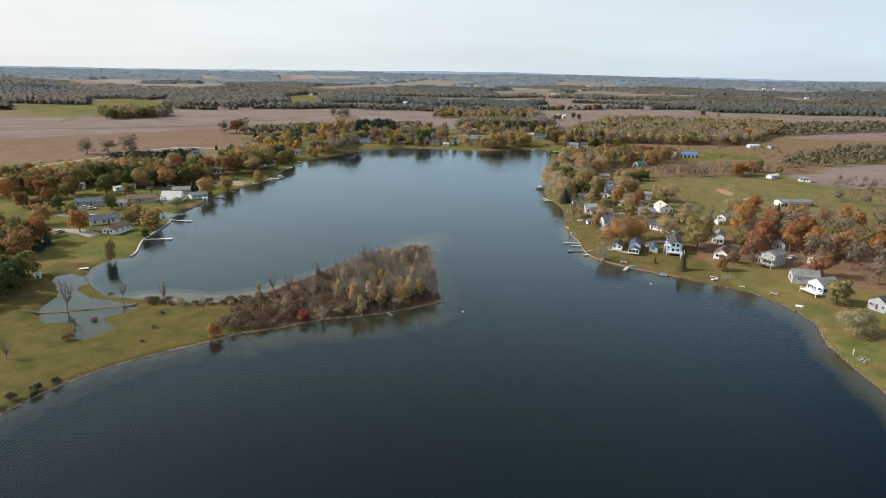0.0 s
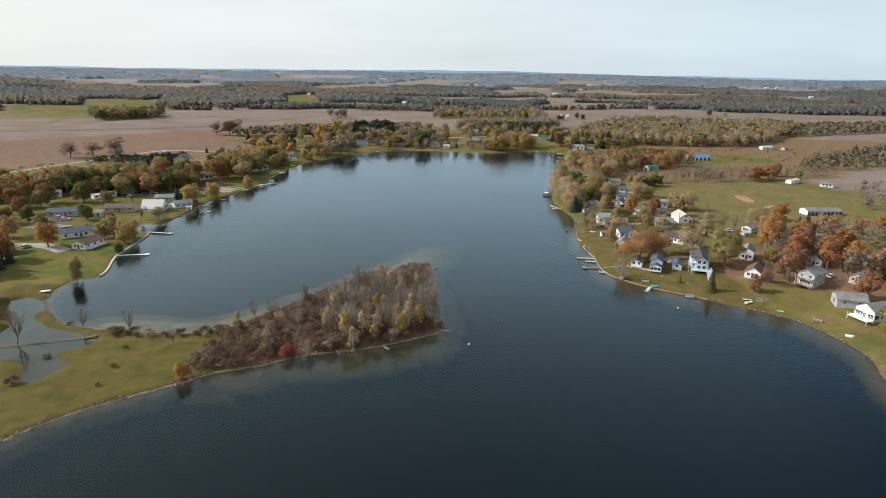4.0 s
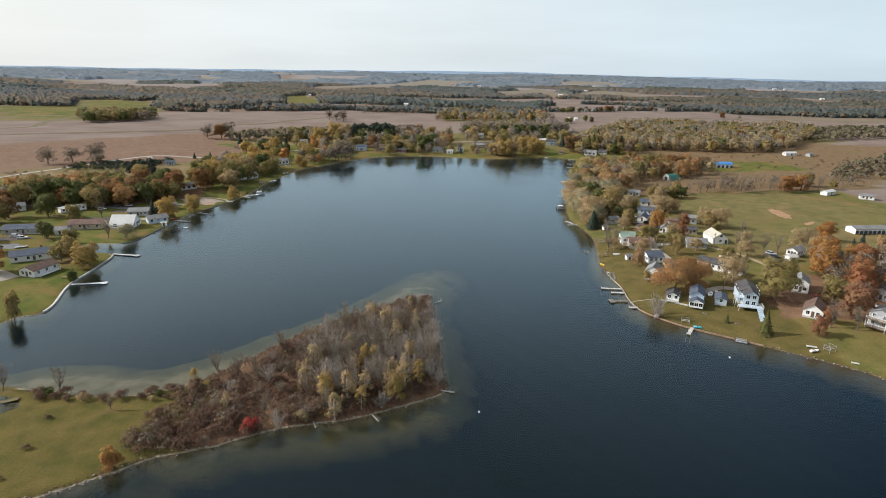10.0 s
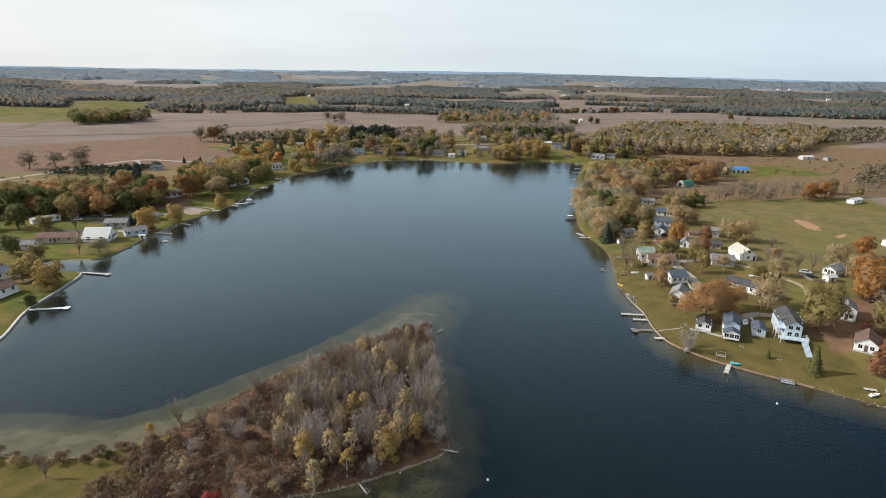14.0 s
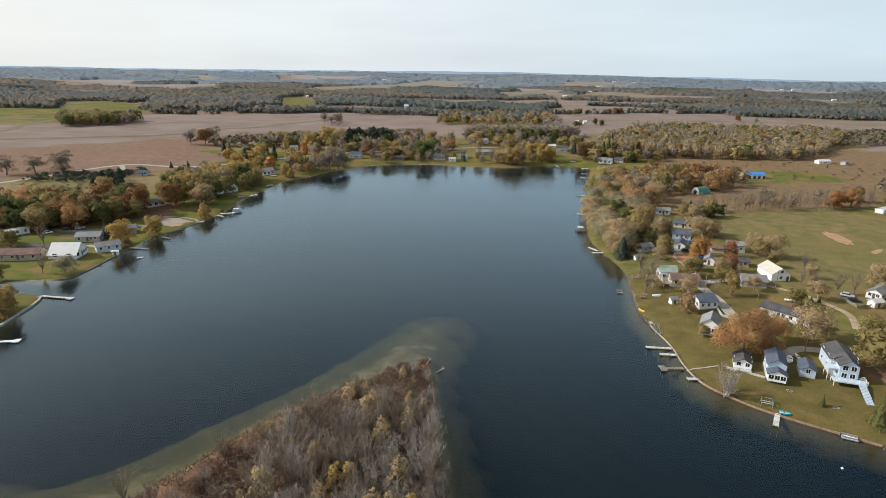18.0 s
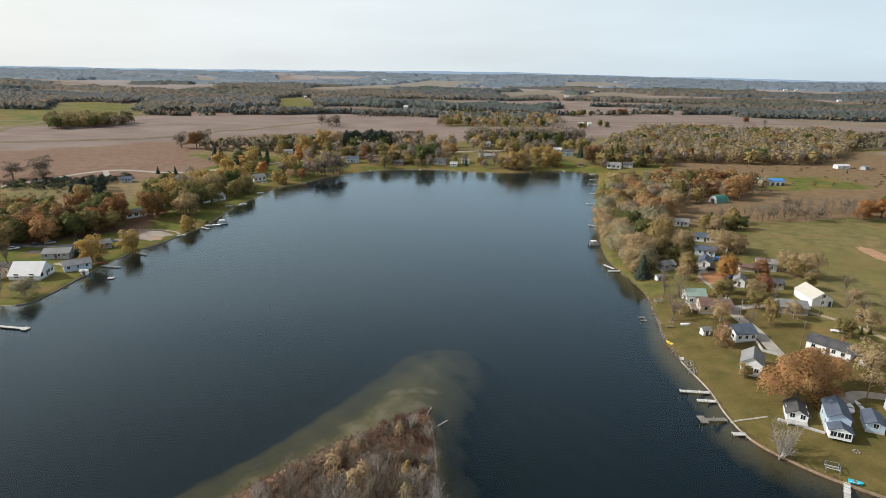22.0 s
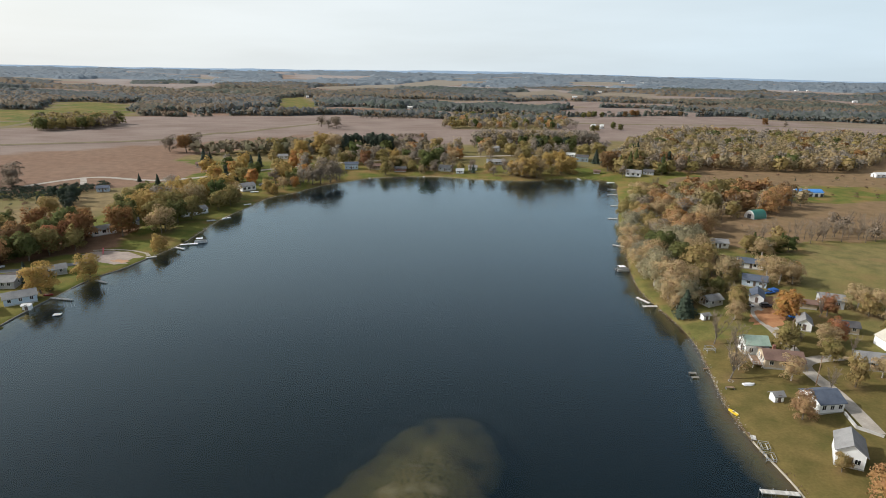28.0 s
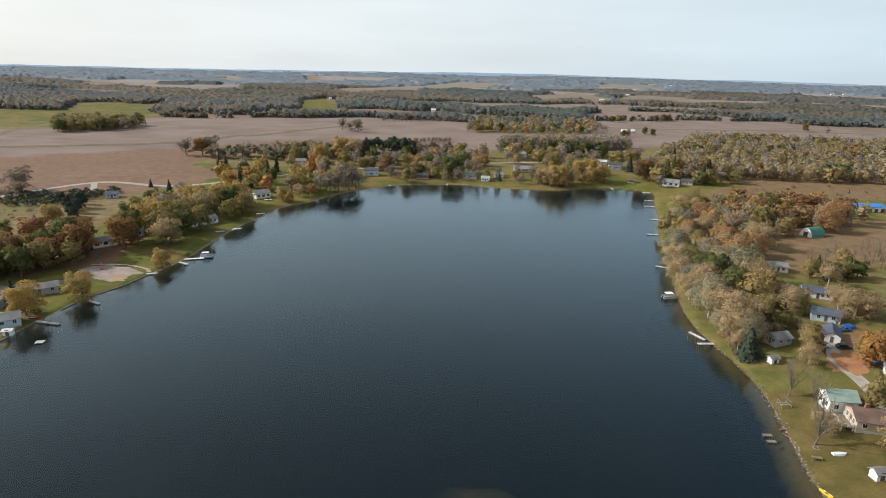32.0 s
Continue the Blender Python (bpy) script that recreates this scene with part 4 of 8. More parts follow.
def limbs(bm, rng, base, top, r, tips, spread):
    """A tapered, slightly crooked trunk and limbs that reach into the crown."""
    mid = base.lerp(top, 0.45) + Vector((rng.normal() * 0.2, rng.normal() * 0.2, 0))
    tube(bm, base, mid, r, r * 0.72, 6)
    tube(bm, mid, top, r * 0.72, r * 0.3, 5)
    for i in range(tips):
        a = base.lerp(top, rng.uniform(0.35, 0.85))
        an = rng.uniform(0, 2 * math.pi)
        b = a + Vector((math.cos(an) * spread * rng.uniform(0.5, 1), math.sin(an) * spread * rng.uniform(0.5, 1), spread * rng.uniform(0.3, 0.9)))
        tube(bm, a, b, r * 0.36, r * 0.12, 4)
        for _ in range(2):
            an2 = an + rng.normal() * 0.7
            c = b + Vector((math.cos(an2), math.sin(an2), rng.uniform(0.2, 1.0))) * spread * 0.4
            tube(bm, b, c, r * 0.13, r * 0.04, 3)


def tree_parts(name, trunk_bm, crown_me, bark):
    ob = new(name)
    part("trunk", trunk_bm, bark, ob)
    part("crown", crown_me, None, ob)
    return ob


def broad_tree(seed, leaf, H=10.0, R=4.2, n=1100, size=0.42, bark=None, clear=0.10, tall=1.0, name="tree", core=0.6):
    rng = np.random.default_rng(seed)
    lobes = [(0, 0, H * 0.56, R * 0.66, H * 0.36)]
    for i in range(17):
        an, zz = rng.uniform(0, 2 * math.pi), H * (clear + 0.04 + (0.86 - clear) * rng.uniform() ** 1.25)
        rr = 0.74 * R * math.sqrt(max(0.02 if zz > 0.5 * H else 0.42, 1 - ((zz - 0.46 * H) / (0.56 * H)) ** 2)) * rng.uniform(0.72, 1.12)
        s = R * rng.uniform(0.20, 0.36)
        lobes.append((rr * math.cos(an), rr * math.sin(an), zz, s, s * rng.uniform(0.8, 1.2) * tall))
    p, d = lobed(rng, lobes, n, H * clear * 0.8)
    away = (p - np.array([0, 0, H * 0.42])) / np.array([R, R, H * 0.5])
    face = 0.8 * d + 0.5 * away + 0.85 * rng.normal(size=(n, 3))
    bm = bmesh.new()
    limbs(bm, rng, Vector((0, 0, -0.3)), Vector((0, 0, H * 0.72)), 0.03 * H, 8, R * 0.62)
    return tree_parts(name, bm, quads_mesh("crown", p, face, rng.uniform(0.5, 1.25, n) * size, (0.62, 0.95), leaf, rng, None, 0.6 * d + 0.6 * away + 0.22 * face,
                                            core_quads(rng, H, R, core) if core else None), bark or M_BARK)


def bare_tree(seed, twig, H=10.0, stems=1, lean=0.55, bark=None, name="bare_tree", leaf=None):
    """Leafless: limbs fan up and out, split twice, and end in fine twigs."""
    rng = np.random.default_rng(seed)
    bm, quads = bmesh.new(), []

    def sway(d, k):
        v = Vector((d.x + rng.normal() * k, d.y + rng.normal() * k, d.z + 0.12 + rng.normal() * k * 0.6))
        return v.normalized()

    def strip_twig(a, b, w0, w1):
        side = (b - a).cross(Vector(rng.normal(size=3)))
        side.normalize()
        quads.extend((a - side * w0, a + side * w0, b + side * w1, b - side * w1))

    for _ in range(stems):
        base = Vector((rng.normal() * 0.3, rng.normal() * 0.3, -0.3)) * (0.0 if stems == 1 else 1.0) + Vector((0, 0, -0.2))
        fork = base + Vector((rng.normal() * 0.3, rng.normal() * 0.3, H * (0.22 if stems == 1 else 0.08)))
        tube(bm, base, fork, 0.022 * H, 0.017 * H, 6)
        for i in range(9 if stems == 1 else 4):
            an, out = rng.uniform(0, 6.28), lean * rng.uniform(0.25, 1.15)
            d = Vector((math.cos(an) * out, math.sin(an) * out, 1)).normalized()
            a, r = fork, 0.011 * H
            for k in range(4):
                b = a + d * H * rng.uniform(0.14, 0.20)
                tube(bm, a, b, r, r * 0.68, 4)
                for _ in range(4):
                    d2 = sway(d, 0.42)
                    c = b + d2 * H * rng.uniform(0.08, 0.17)
                    strip_twig(b, c, r * 0.42, r * 0.22)
                    for _ in range(4):
                        m = b.lerp(c, rng.uniform(0.3, 1.0))
                        e = m + sway(d2, 0.45) * H * rng.uniform(0.05, 0.13)
                        strip_twig(m, e, 0.003 * H, 0.0012 * H)
                a, r, d = b, r * 0.68, sway(d, 0.16)
    me = mesh_from("crown", quads, np.arange(len(quads)).reshape(-1, 4), [twig])
    return tree_parts(name, bm, me, bark or M_BARK)


def conifer(seed, leaf, H=10.0, R=3.5, n=1500, name="conifer"):
    rng = np.random.default_rng(seed)
    t = rng.uniform(0, 1, n) ** 0.75
    z = H * (0.06 + 0.94 * (1 - t))
    lay = 0.8 + 0.2 * np.sin(z * 5.0 + rng.normal(size=n) * 0.4)
    an = rng.uniform(0, 2 * math.pi, n)
    rr = R * t * lay * rng.uniform(0.5, 1.08, n) * (1 + 0.16 * np.sin(3 * an + seed) + 0.1 * np.sin(5 * an + z))
    p = np.column_stack([rr * np.cos(an), rr * np.sin(an), z - 0.25 * rr])
    d = np.column_stack([np.cos(an), np.sin(an), np.full(n, 0.9)]) + rng.normal(size=(n, 3)) * 0.35
    bm = bmesh.new()
    tube(bm, (0, 0, -0.3), (0, 0, H * 0.95), 0.022 * H, 0.02, 6)
    return tree_parts(name, bm, quads_mesh("crown", p, d, rng.uniform(0.25, 0.5, n), (0.55, 1.0), leaf, rng, None, d), M_BARK)


def shrub(seed, leaf, H=2.2, R=1.8, n=620, size=0.18, name="shrub"):
    rng = np.random.default_rng(seed)
    lobes = [(0, 0, H * 0.4, R * 0.65, H * 0.5)] + [(R * 0.6 * math.cos(a), R * 0.6 * math.sin(a), H * rng.uniform(0.25, 0.5), R * 0.42, H * 0.36) for a in rng.uniform(0, 6.28, 5)]
    p, d = lobed(rng, lobes, n, 0.05)
    bm = bmesh.new()
    for i in range(7):
        an = rng.uniform(0, 6.28)
        tube(bm, (0, 0, -0.15), (R * 0.6 * math.cos(an), R * 0.6 * math.sin(an), H * rng.uniform(0.6, 1.05)), 0.05, 0.012, 3)
    ob = new(name)
    part("trunk", bm, M_BARK, ob)
    part("crown", quads_mesh("crown", p, d + 0.9 * rng.normal(size=(n, 3)), rng.uniform(0.5, 1.3, n) * size, (0.22, 1.35), leaf, rng, None, d + 0.35 * rng.normal(size=(n, 3))), None, ob)
    return ob


KINDS = {  # kind: models, label, category, group
    "oak": ([broad_tree(s, L_OAK, 10, 5.4, 2900, 0.235) for s in (1, 2)], "broad oak tree with rusty orange-brown leaves", "tree", "oaks"),
    "bigoak": ([broad_tree(s, L_OAK, 10, 7.0, 10500, 0.165, core=0.40) for s in (41, 42)], "broad spreading oak tree with rusty orange-brown leaves", "tree", "oaks"),
    "willow": ([broad_tree(s, L_WILLOW, 10, 5.8, 3600, 0.185, M_PALEBARK, 0.0, core=0.45) for s in (56, 57)], "round willow tree with thin grey-green leaves", "tree", "willows"),
    "rust": ([broad_tree(s, L_RUST, 10, 5.2, 2600, 0.245) for s in (54, 55)], "broad oak tree with dark rust-brown leaves", "tree", "oaks"),
    "orange": ([broad_tree(s, L_ORANGE, 10, 4.6, 2600, 0.235) for s in (3, 4)], "maple tree with bright orange autumn leaves", "tree", "maples"),
    "red": ([broad_tree(s, L_RED, 10, 4.3, 2400, 0.23) for s in (5, 6)], "maple tree with dark red autumn leaves", "tree", "maples"),
    "yellow": ([broad_tree(s, L_YELLOW, 10, 5.8, 3600, 0.225, None, 0.0) for s in (7, 8)], "round tree with golden yellow leaves", "tree", "golden trees"),
    "bigolive": ([broad_tree(65, L_OLIVE, 10, 4.9, 7000, 0.150, core=0.55)], "large broadleaf tree with fading olive green leaves", "tree", "olive trees"),
    "olive": ([broad_tree(s, L_OLIVE, 10, 4.9, 2500, 0.245) for s in (9, 10, 11)], "broadleaf tree with fading olive green leaves", "tree", "olive trees"),
    "pale": ([broad_tree(s, L_PALE, 10, 5.2, 3200, 0.185, M_PALEBARK, 0.05, core=0.42) for s in (12, 13, 14)], "broadleaf tree with thin pale tan leaves", "tree", "tan trees"),
    "green": ([broad_tree(s, L_GREEN, 10, 4.7, 2400, 0.255) for s in (15, 16)], "dense tree with dark green leaves", "tree", "green trees"),
    "poplar": ([broad_tree(s, L_YELLOW, 10, 2.1, 754, 0.24, M_PALEBARK, 0.12, 1.3, core=0) for s in (17, 18)], "slender young tree with yellow leaves", "tree", "young trees"),
    "tanslim": ([broad_tree(s, L_PALE, 10, 2.4, 754, 0.22, M_PALEBARK, 0.12, 1.3, core=0) for s in (19, 20)], "slender tree with sparse straw-coloured leaves", "tree", "young trees"),
    "bare": ([bare_tree(s, L_TWIG) for s in (21, 22, 23)], "leafless tree with grey-brown branches", "tree", "bare trees"),
    "palebare": ([bare_tree(s, L_PALETWIG, 10.0, 4, 0.5, M_PALEBARK) for s in (24, 25, 26)], "leafless tree with pale silvery twigs", "tree", "bare trees"),
    "haze": ([broad_tree(s, L_TWIG, 10, 5.0, 1500, 0.21, None, 0.08, core=0.36) for s in (45, 46)], "leafless tree with a dense haze of grey-brown twigs", "tree", "bare trees"),
    "pine": ([broad_tree(s, L_NEEDLE, 10, 3.6, 1300, 0.31, None, 0.05, 1.2) for s in (49, 50)], "dense dark green pine tree", "conifer", "conifers"),
    "mist": ([broad_tree(s, L_MIST, 10, 4.2, 1500, 0.21, None, 0.08, 1.2, core=0.4) for s in (61, 62)], "tall leafless tree with grey-brown twigs", "tree", "bare trees"),
    "dun": ([broad_tree(s, L_DUN, 10, 4.4, 1700, 0.23, None, 0.06, 1.2, core=0.5) for s in (63, 64)], "young tree with faded tan-olive leaves", "tree", "young trees"),
    "conifer": ([conifer(s, L_NEEDLE) for s in (27, 28)], "tall conical dark green conifer", "conifer", "conifers"),
    "cone": ([conifer(s, L_GREEN, 10, 3.4, 1600) for s in (51,)], "conical olive-green evergreen tree", "conifer", "conifers"),
    "cedar": ([conifer(s, L_NEEDLE, 10, 3.6, 900) for s in (29, 30)], "squat dark evergreen cedar", "conifer", "conifers"),
    "brush": ([shrub(s, L_BRUSH) for s in (31, 32, 33)], "tangled brown leafless brush shrub", "shrub", "brush shrubs"),
    "greybrush": ([shrub(s, L_TWIG, 2.6, 1.7, 430, 0.135) for s in (34, 35)], "thin grey-brown twiggy shrub", "shrub", "brush shrubs"),
    "redbrush": ([shrub(36, L_CRIMSON, 2.6, 1.5, 700, 0.14)], "shrub with deep red leaves", "shrub", "red shrubs"),
    "goldbrush": ([shrub(37, L_YELLOW, 2.4, 1.6, 480, 0.17), shrub(38, L_PALE, 2.4, 1.6, 480, 0.17)], "shrub with straw-yellow leaves", "shrub", "golden shrubs"),
    "juniper": ([shrub(s, L_NEEDLE, 2.2, 1.5, 420, 0.24) for s in (52, 53)], "dense dark evergreen juniper bush", "shrub", "dark bushes"),
    "darkbush": ([shrub(39, L_GREEN, 2.0, 1.5, 240, 0.30)], "low rounded dark green bush", "shrub", "dark bushes"),
}
BASE_H = {k: (2.2 if v[2] == "shrub" else 10.0) for k, v in KINDS.items()}
_used = set()
_turn = random.Random(5)
PLANTS = []


def plant(kind, x, y, height, wide=1.0):
    """One tree or shrub of that height."""
    models, label, cat, group = KINDS[kind]
    ob = models[_turn.randrange(len(models))]
    height = height * (1.0 if BASE_H[kind] < 5 else 1.18)
    s = height / BASE_H[kind]
    m = pose(x, y, gz(x, y) - 0.02, 0, 0, _turn.uniform(0, 360))
    if ob.name in _used:
        ob = copy_thing(ob, m)
    else:
        _used.add(ob.name)
        ob.matrix_basis = m
    ob.scale = (s * wide, s * wide, s)
    if "label" not in ob:
        tagged(ob, label, cat, group)
    PLANTS.append((x, y, height * 0.3))
    return ob


def scatter(poly, spacing, mix, lo, hi, seed, limit=400, wide=1.0, gap=0.55):
    """Trees strewn over an outline, clear of houses, water and each other. mix: kind, share."""
    rng = random.Random(seed)
    xs, ys = [p[0] for p in poly], [p[1] for p in poly]
    done = 0
    area = (max(xs) - min(xs)) * (max(ys) - min(ys))
    kinds, shares = [k for k, _ in mix], [w for _, w in mix]
    spots = []
    for _ in range(int(area / spacing ** 2 * 4)):
        x, y = rng.uniform(min(xs), max(xs)), rng.uniform(min(ys), max(ys))
        kind, hh = rng.choices(kinds, shares)[0], rng.uniform(lo, hi)
        if not inside(poly, np.array([x]), np.array([y]))[0] or any((x - a) ** 2 + (y - b) ** 2 < spacing ** 2 for a, b in spots):
            continue
        if any((x - a) ** 2 + (y - b) ** 2 < (r + 0.2 * hh) ** 2 for a, b, r in FOOT) or gz(x, y) < 0.25:
            continue
        spots.append((x, y))
        plant(kind, x, y, hh, wide)
        done += 1
        if done >= limit:
            break


def grove(name, poly, spacing, mix, lo, hi, seed, label, thin=3, limit=400):
    """A stand of trees away from the camera, joined into one object."""
    rng = np.random.default_rng(seed)
    p = np.array(poly, float)
    thin = int(math.ceil(thin * (2.6 if p[:, 1].mean() > 560 else 1.9)))
    (x0, y0), (x1, y1) = p.min(0), p.max(0)
    kinds, w = [k for k, _ in mix], np.array([v for _, v in mix], float)
    spots, vs, tints, mats, mi, tr_v, tr_f, rounds = [], [], [], [], [], [], [], []
    for _ in range(int((x1 - x0) * (y1 - y0) / spacing ** 2 * 4)):
        x, y = rng.uniform(x0, x1), rng.uniform(y0, y1)
        if not inside(poly, np.array([x]), np.array([y]))[0] or any((x - a) ** 2 + (y - b) ** 2 < spacing ** 2 for a, b in spots):
            continue
        if any((x - a) ** 2 + (y - b) ** 2 < (r + 1.5) ** 2 for a, b, r in FOOT) or gz(x, y) < 0.25:
            continue
        spots.append((x, y))
        kind = kinds[rng.choice(len(kinds), p=w / w.sum())]
        model = KINDS[kind][0][rng.integers(len(KINDS[kind][0]))]
        me = [c for c in model.children if c.name.startswith("crown")][0].data
        if me.name not in _crowns:
            co = np.empty(len(me.vertices) * 3, np.float32)
            me.vertices.foreach_get("co", co)
            _crowns[me.name] = co.reshape(-1, 4, 3)
        first = int(rng.integers(thin))
        whole, extra = _crowns[me.name], _cores.get(me.name, 0)
        keep = len(whole) - extra
        q = whole[first:keep:thin]
        rd = _rounds.get(me.name)
        rd = np.zeros((len(q), 3)) if rd is None else rd[first:keep:thin]
        mid = q.mean(1, keepdims=True)
        q = mid + (q - mid) * thin ** (0.36 if BASE_H[kind] > 5 else 0.2)
        if extra:
            step = 1 if thin < 3 else 3
            mass = whole[keep + first % step::step]
            heart = mass.mean(1, keepdims=True)
            mass = heart + (mass - heart) * step ** 0.5
            if thin > 5:
                hub = mass.mean((0, 1))
                mass = hub + (mass - hub) * 1.2
            q, rd = np.concatenate([q, mass]), np.concatenate([rd, _rounds[me.name][keep + first % step::step]])
        s = rng.uniform(lo, hi) * (1.0 if BASE_H[kind] < 5 else 1.18) / BASE_H[kind]
        an = rng.uniform(0, 6.28)
        rot = np.array([[math.cos(an), math.sin(an), 0], [-math.sin(an), math.cos(an), 0], [0, 0, 1]])
        base = np.array([x, y, gz(x, y)])
        vs.append((q @ rot) * s + base)
        rounds.append(rd @ rot)
        tints.append(np.full(len(q), rng.uniform()))
        if me.materials[0] not in mats:
            mats.append(me.materials[0])
        mi.append(np.full(len(q), mats.index(me.materials[0])))
        k, r = len(tr_v), 0.02 * s * BASE_H[kind]
        tr_v += [tuple(base + (r * math.cos(a) * f, r * math.sin(a) * f, zz)) for zz, f in ((-0.3, 1), (0.6 * s * BASE_H[kind], 0.4)) for a in (0, 1.57, 3.14, 4.71)]
        tr_f += [(k + i, k + (i + 1) % 4, k + 4 + (i + 1) % 4, k + 4 + i) for i in range(4)]
        if len(spots) >= limit:
            break
    q = np.concatenate(vs)
    n = len(q)
    me = mesh_from(name, np.concatenate([q.reshape(-1, 3), np.array(tr_v)]), [*np.arange(n * 4).reshape(n, 4).tolist(), *[tuple(i + n * 4 for i in f) for f in tr_f]], [*mats, M_BARK])
    me.polygons.foreach_set("material_index", np.concatenate([*mi, np.full(len(tr_f), len(mats))]).astype(np.int32))
    me.attributes.new("tint", "FLOAT", "POINT").data.foreach_set("value", np.concatenate([np.repeat(np.concatenate(tints), 4), np.zeros(len(tr_v))]).astype(np.float32))
    me.polygons.foreach_set("use_smooth", np.concatenate([np.ones(n, bool), np.zeros(len(tr_f), bool)]))
    me.normals_split_custom_set_from_vertices(np.concatenate([np.repeat(np.concatenate(rounds), 4, 0), np.zeros((len(tr_v), 3))]).tolist())
    return tagged(new(name, me), label, "grove", kind="stuff")


_crowns = {}


def far_woods(name, x, y, h, mat, seed, label, per=14):
    """Woods too far to tell tree from tree: lumpy crowns in one object."""
    rng = np.random.default_rng(seed)
    n = len(x)
    z = heights(x, y)
    big = np.repeat(np.arange(n), per)
    d = rng.normal(size=(n * per, 3))
    d /= np.linalg.norm(d, axis=1, keepdims=True)
    d[:, 2] = np.abs(d[:, 2])
    hh = h[big]
    c = np.column_stack([x[big], y[big], z[big] + hh * 0.34]) + d * np.column_stack([hh * 0.42, hh * 0.42, hh * 0.62]) * rng.uniform(0.7, 1.05, (n * per, 1))
    size = hh * rng.uniform(0.13, 0.26, n * per) * (12 / per) ** 0.5
    me = quads_mesh(name, c, d + 0.35 * rng.normal(size=d.shape), size, (0.9, 0.9), mat, rng, rng.uniform(0, 1, n)[big], d + (0, 0, 0.4))
    return tagged(new(name, me), label, "woods", kind="stuff")


# ---- houses on the east shore ----
b = house(97.5, 260.5, 66, 9.2, 5.1, 4.4, 1.6, M_BLUESIDE, M_R_SLATE, "narrow two-storey pale blue cottage with slate roof", "s2n2w2e1", "")
part("porch_wall", prism(3.0, 4.58, 2.4, 1.1, 0.3), M_WHITE, b, "white sun porch", at=pose(-5.64, 0, 0))
part("porch_roof", gable_roof(3.0, 4.58, 2.4, 1.1, 0.3), M_R_SLATE, b, at=pose(-5.64, 0, 0.02))
for k in (-1.6, 0, 1.6):
    window(b, pose(-7.15, k * 0.9, 1.0, 0, 0, -90), 1.2, 1.2)
b = house(90.5, 264.6, 66, 6.8, 5.0, 2.3, 1.4, M_WHITE, M_R_DARK, "small white cottage under a big oak, dark roof", "s2n1w2e1", "")
porch(b, -5.4, -3.45, -2.5, 2.5, 0.5, M_DOCK, None, False)
house(106, 259.5, 66, 6.5, 4.2, 2.3, 1.0, M_BLUESIDE, M_R_SLATE, "small pale blue garage with slate roof", "w1", "s", category="garage", name="garage")
b = house(116.5, 262, 72, 10, 7.6, 4.7, 1.9, M_BLUESIDE, M_R_DARK, "large two-storey pale blue house with dark roof and lake decks", "s3n2w3e2", "w")
part("gable_wing", prism(4.4, 4.6, 4.6, 1.6, 0.3), M_BLUESIDE, b, "projecting gabled bay", at=pose(-6.4, 0, 0))
part("wing_roof", gable_roof(4.4, 4.6, 4.6, 1.6, 0.35), M_R_DARK, b, at=pose(-6.4, 0, 0.02))
for k in (-1.0, 1.0):
    for zz in (1.1, 3.3):
        window(b, pose(-8.6, k, zz, 0, 0, -90), 1.2, 1.3)
porch(b, -12.5, -9.3, -4.4, 4.4, 0.9, M_DECK)
porch(b, -9.2, -5.6, 2.5, 5.4, 3.2, M_DECK)
st = bmesh.new()
for k in range(14):
    box(st, -11.25 - 0.55 * k - 0.55, -11.25 - 0.55 * k, -3.6, -1.8, 0.72 - 0.14 * k, 0.82 - 0.14 * k)
part("lake_stair", st, M_DECK, b, "pale blue stair down to the lawn")
house(120.5, 297, -50, 13, 8, 3.0, 1.4, M_WHITE, M_R_DARK, "low white ranch house with dark roof and side wing", "s3n3w2e1", "s", 2)
house(126.5, 288.5, -50, 6, 4.5, 2.3, 0.9, M_WHITE, M_R_DARK, "white garage wing with dark roof", "e1", "s", category="garage", name="garage")
house(91.6, 288, 60, 8.3, 6.0, 3.9, 2.1, M_WHITE, M_R_GREY, "white cottage with grey-green roof", "s2n1w2e1", "w")
part("foundation_slab", boxed(-3.5, 3.5, -2, 2, -0.2, 0.25), M_BLOCK, tagged(empty("concrete_pad", 96, 294, None, 60), "pale concrete parking pad behind the cottage", "slab"))
house(98.3, 308.5, 8, 7.6, 8, 3.1, 1.9, M_WHITE, M_R_SLATE, "white house with slate blue roof", "s3n2w2e1", "w")
house(89, 312, 8, 2.8, 2.4, 2.0, 0.8, M_WHITE, M_R_GREY, "little white garden shed", "", "s", category="shed", name="shed", base=0.1)
b = house(100.4, 331, -12, 11.5, 8, 3.0, 1.8, M_TANSIDE, M_R_BROWN, "tan house with brown hipped roof and timber deck", "s3n2w2e1", "w", -2)
porch(b, -9.0, -6.1, -3.5, 3.5, 0.5, M_WOOD)
house(96.8, 339.5, -5, 7.5, 6, 3.8, 2.0, M_WHITE, M_R_MINT, "white gabled cottage with weathered green roof", "s2n2w2e1", "w")
b = pole_building(140, 337.5, 89, 12.5, 8.2, 3.0, 2.6, M_WHITE, M_R_CREAM, "white pole barn with cream metal roof", 0, category="barn", wins="w1")
part("loft_door", boxed(-5.92, -5.80, -0.5, 0.5, 3.6, 4.6), M_BAY, b)
part("entry_door", boxed(-5.92, -5.80, -3.0, -2.1, 0.1, 2.1), M_BAY, b)
house(126.5, 328.5, -14, 10, 8, 2.8, 1.7, M_GREYSIDE, M_R_GREY, "grey house with grey-brown roof beside the barn", "s2n2w1e1", "s")
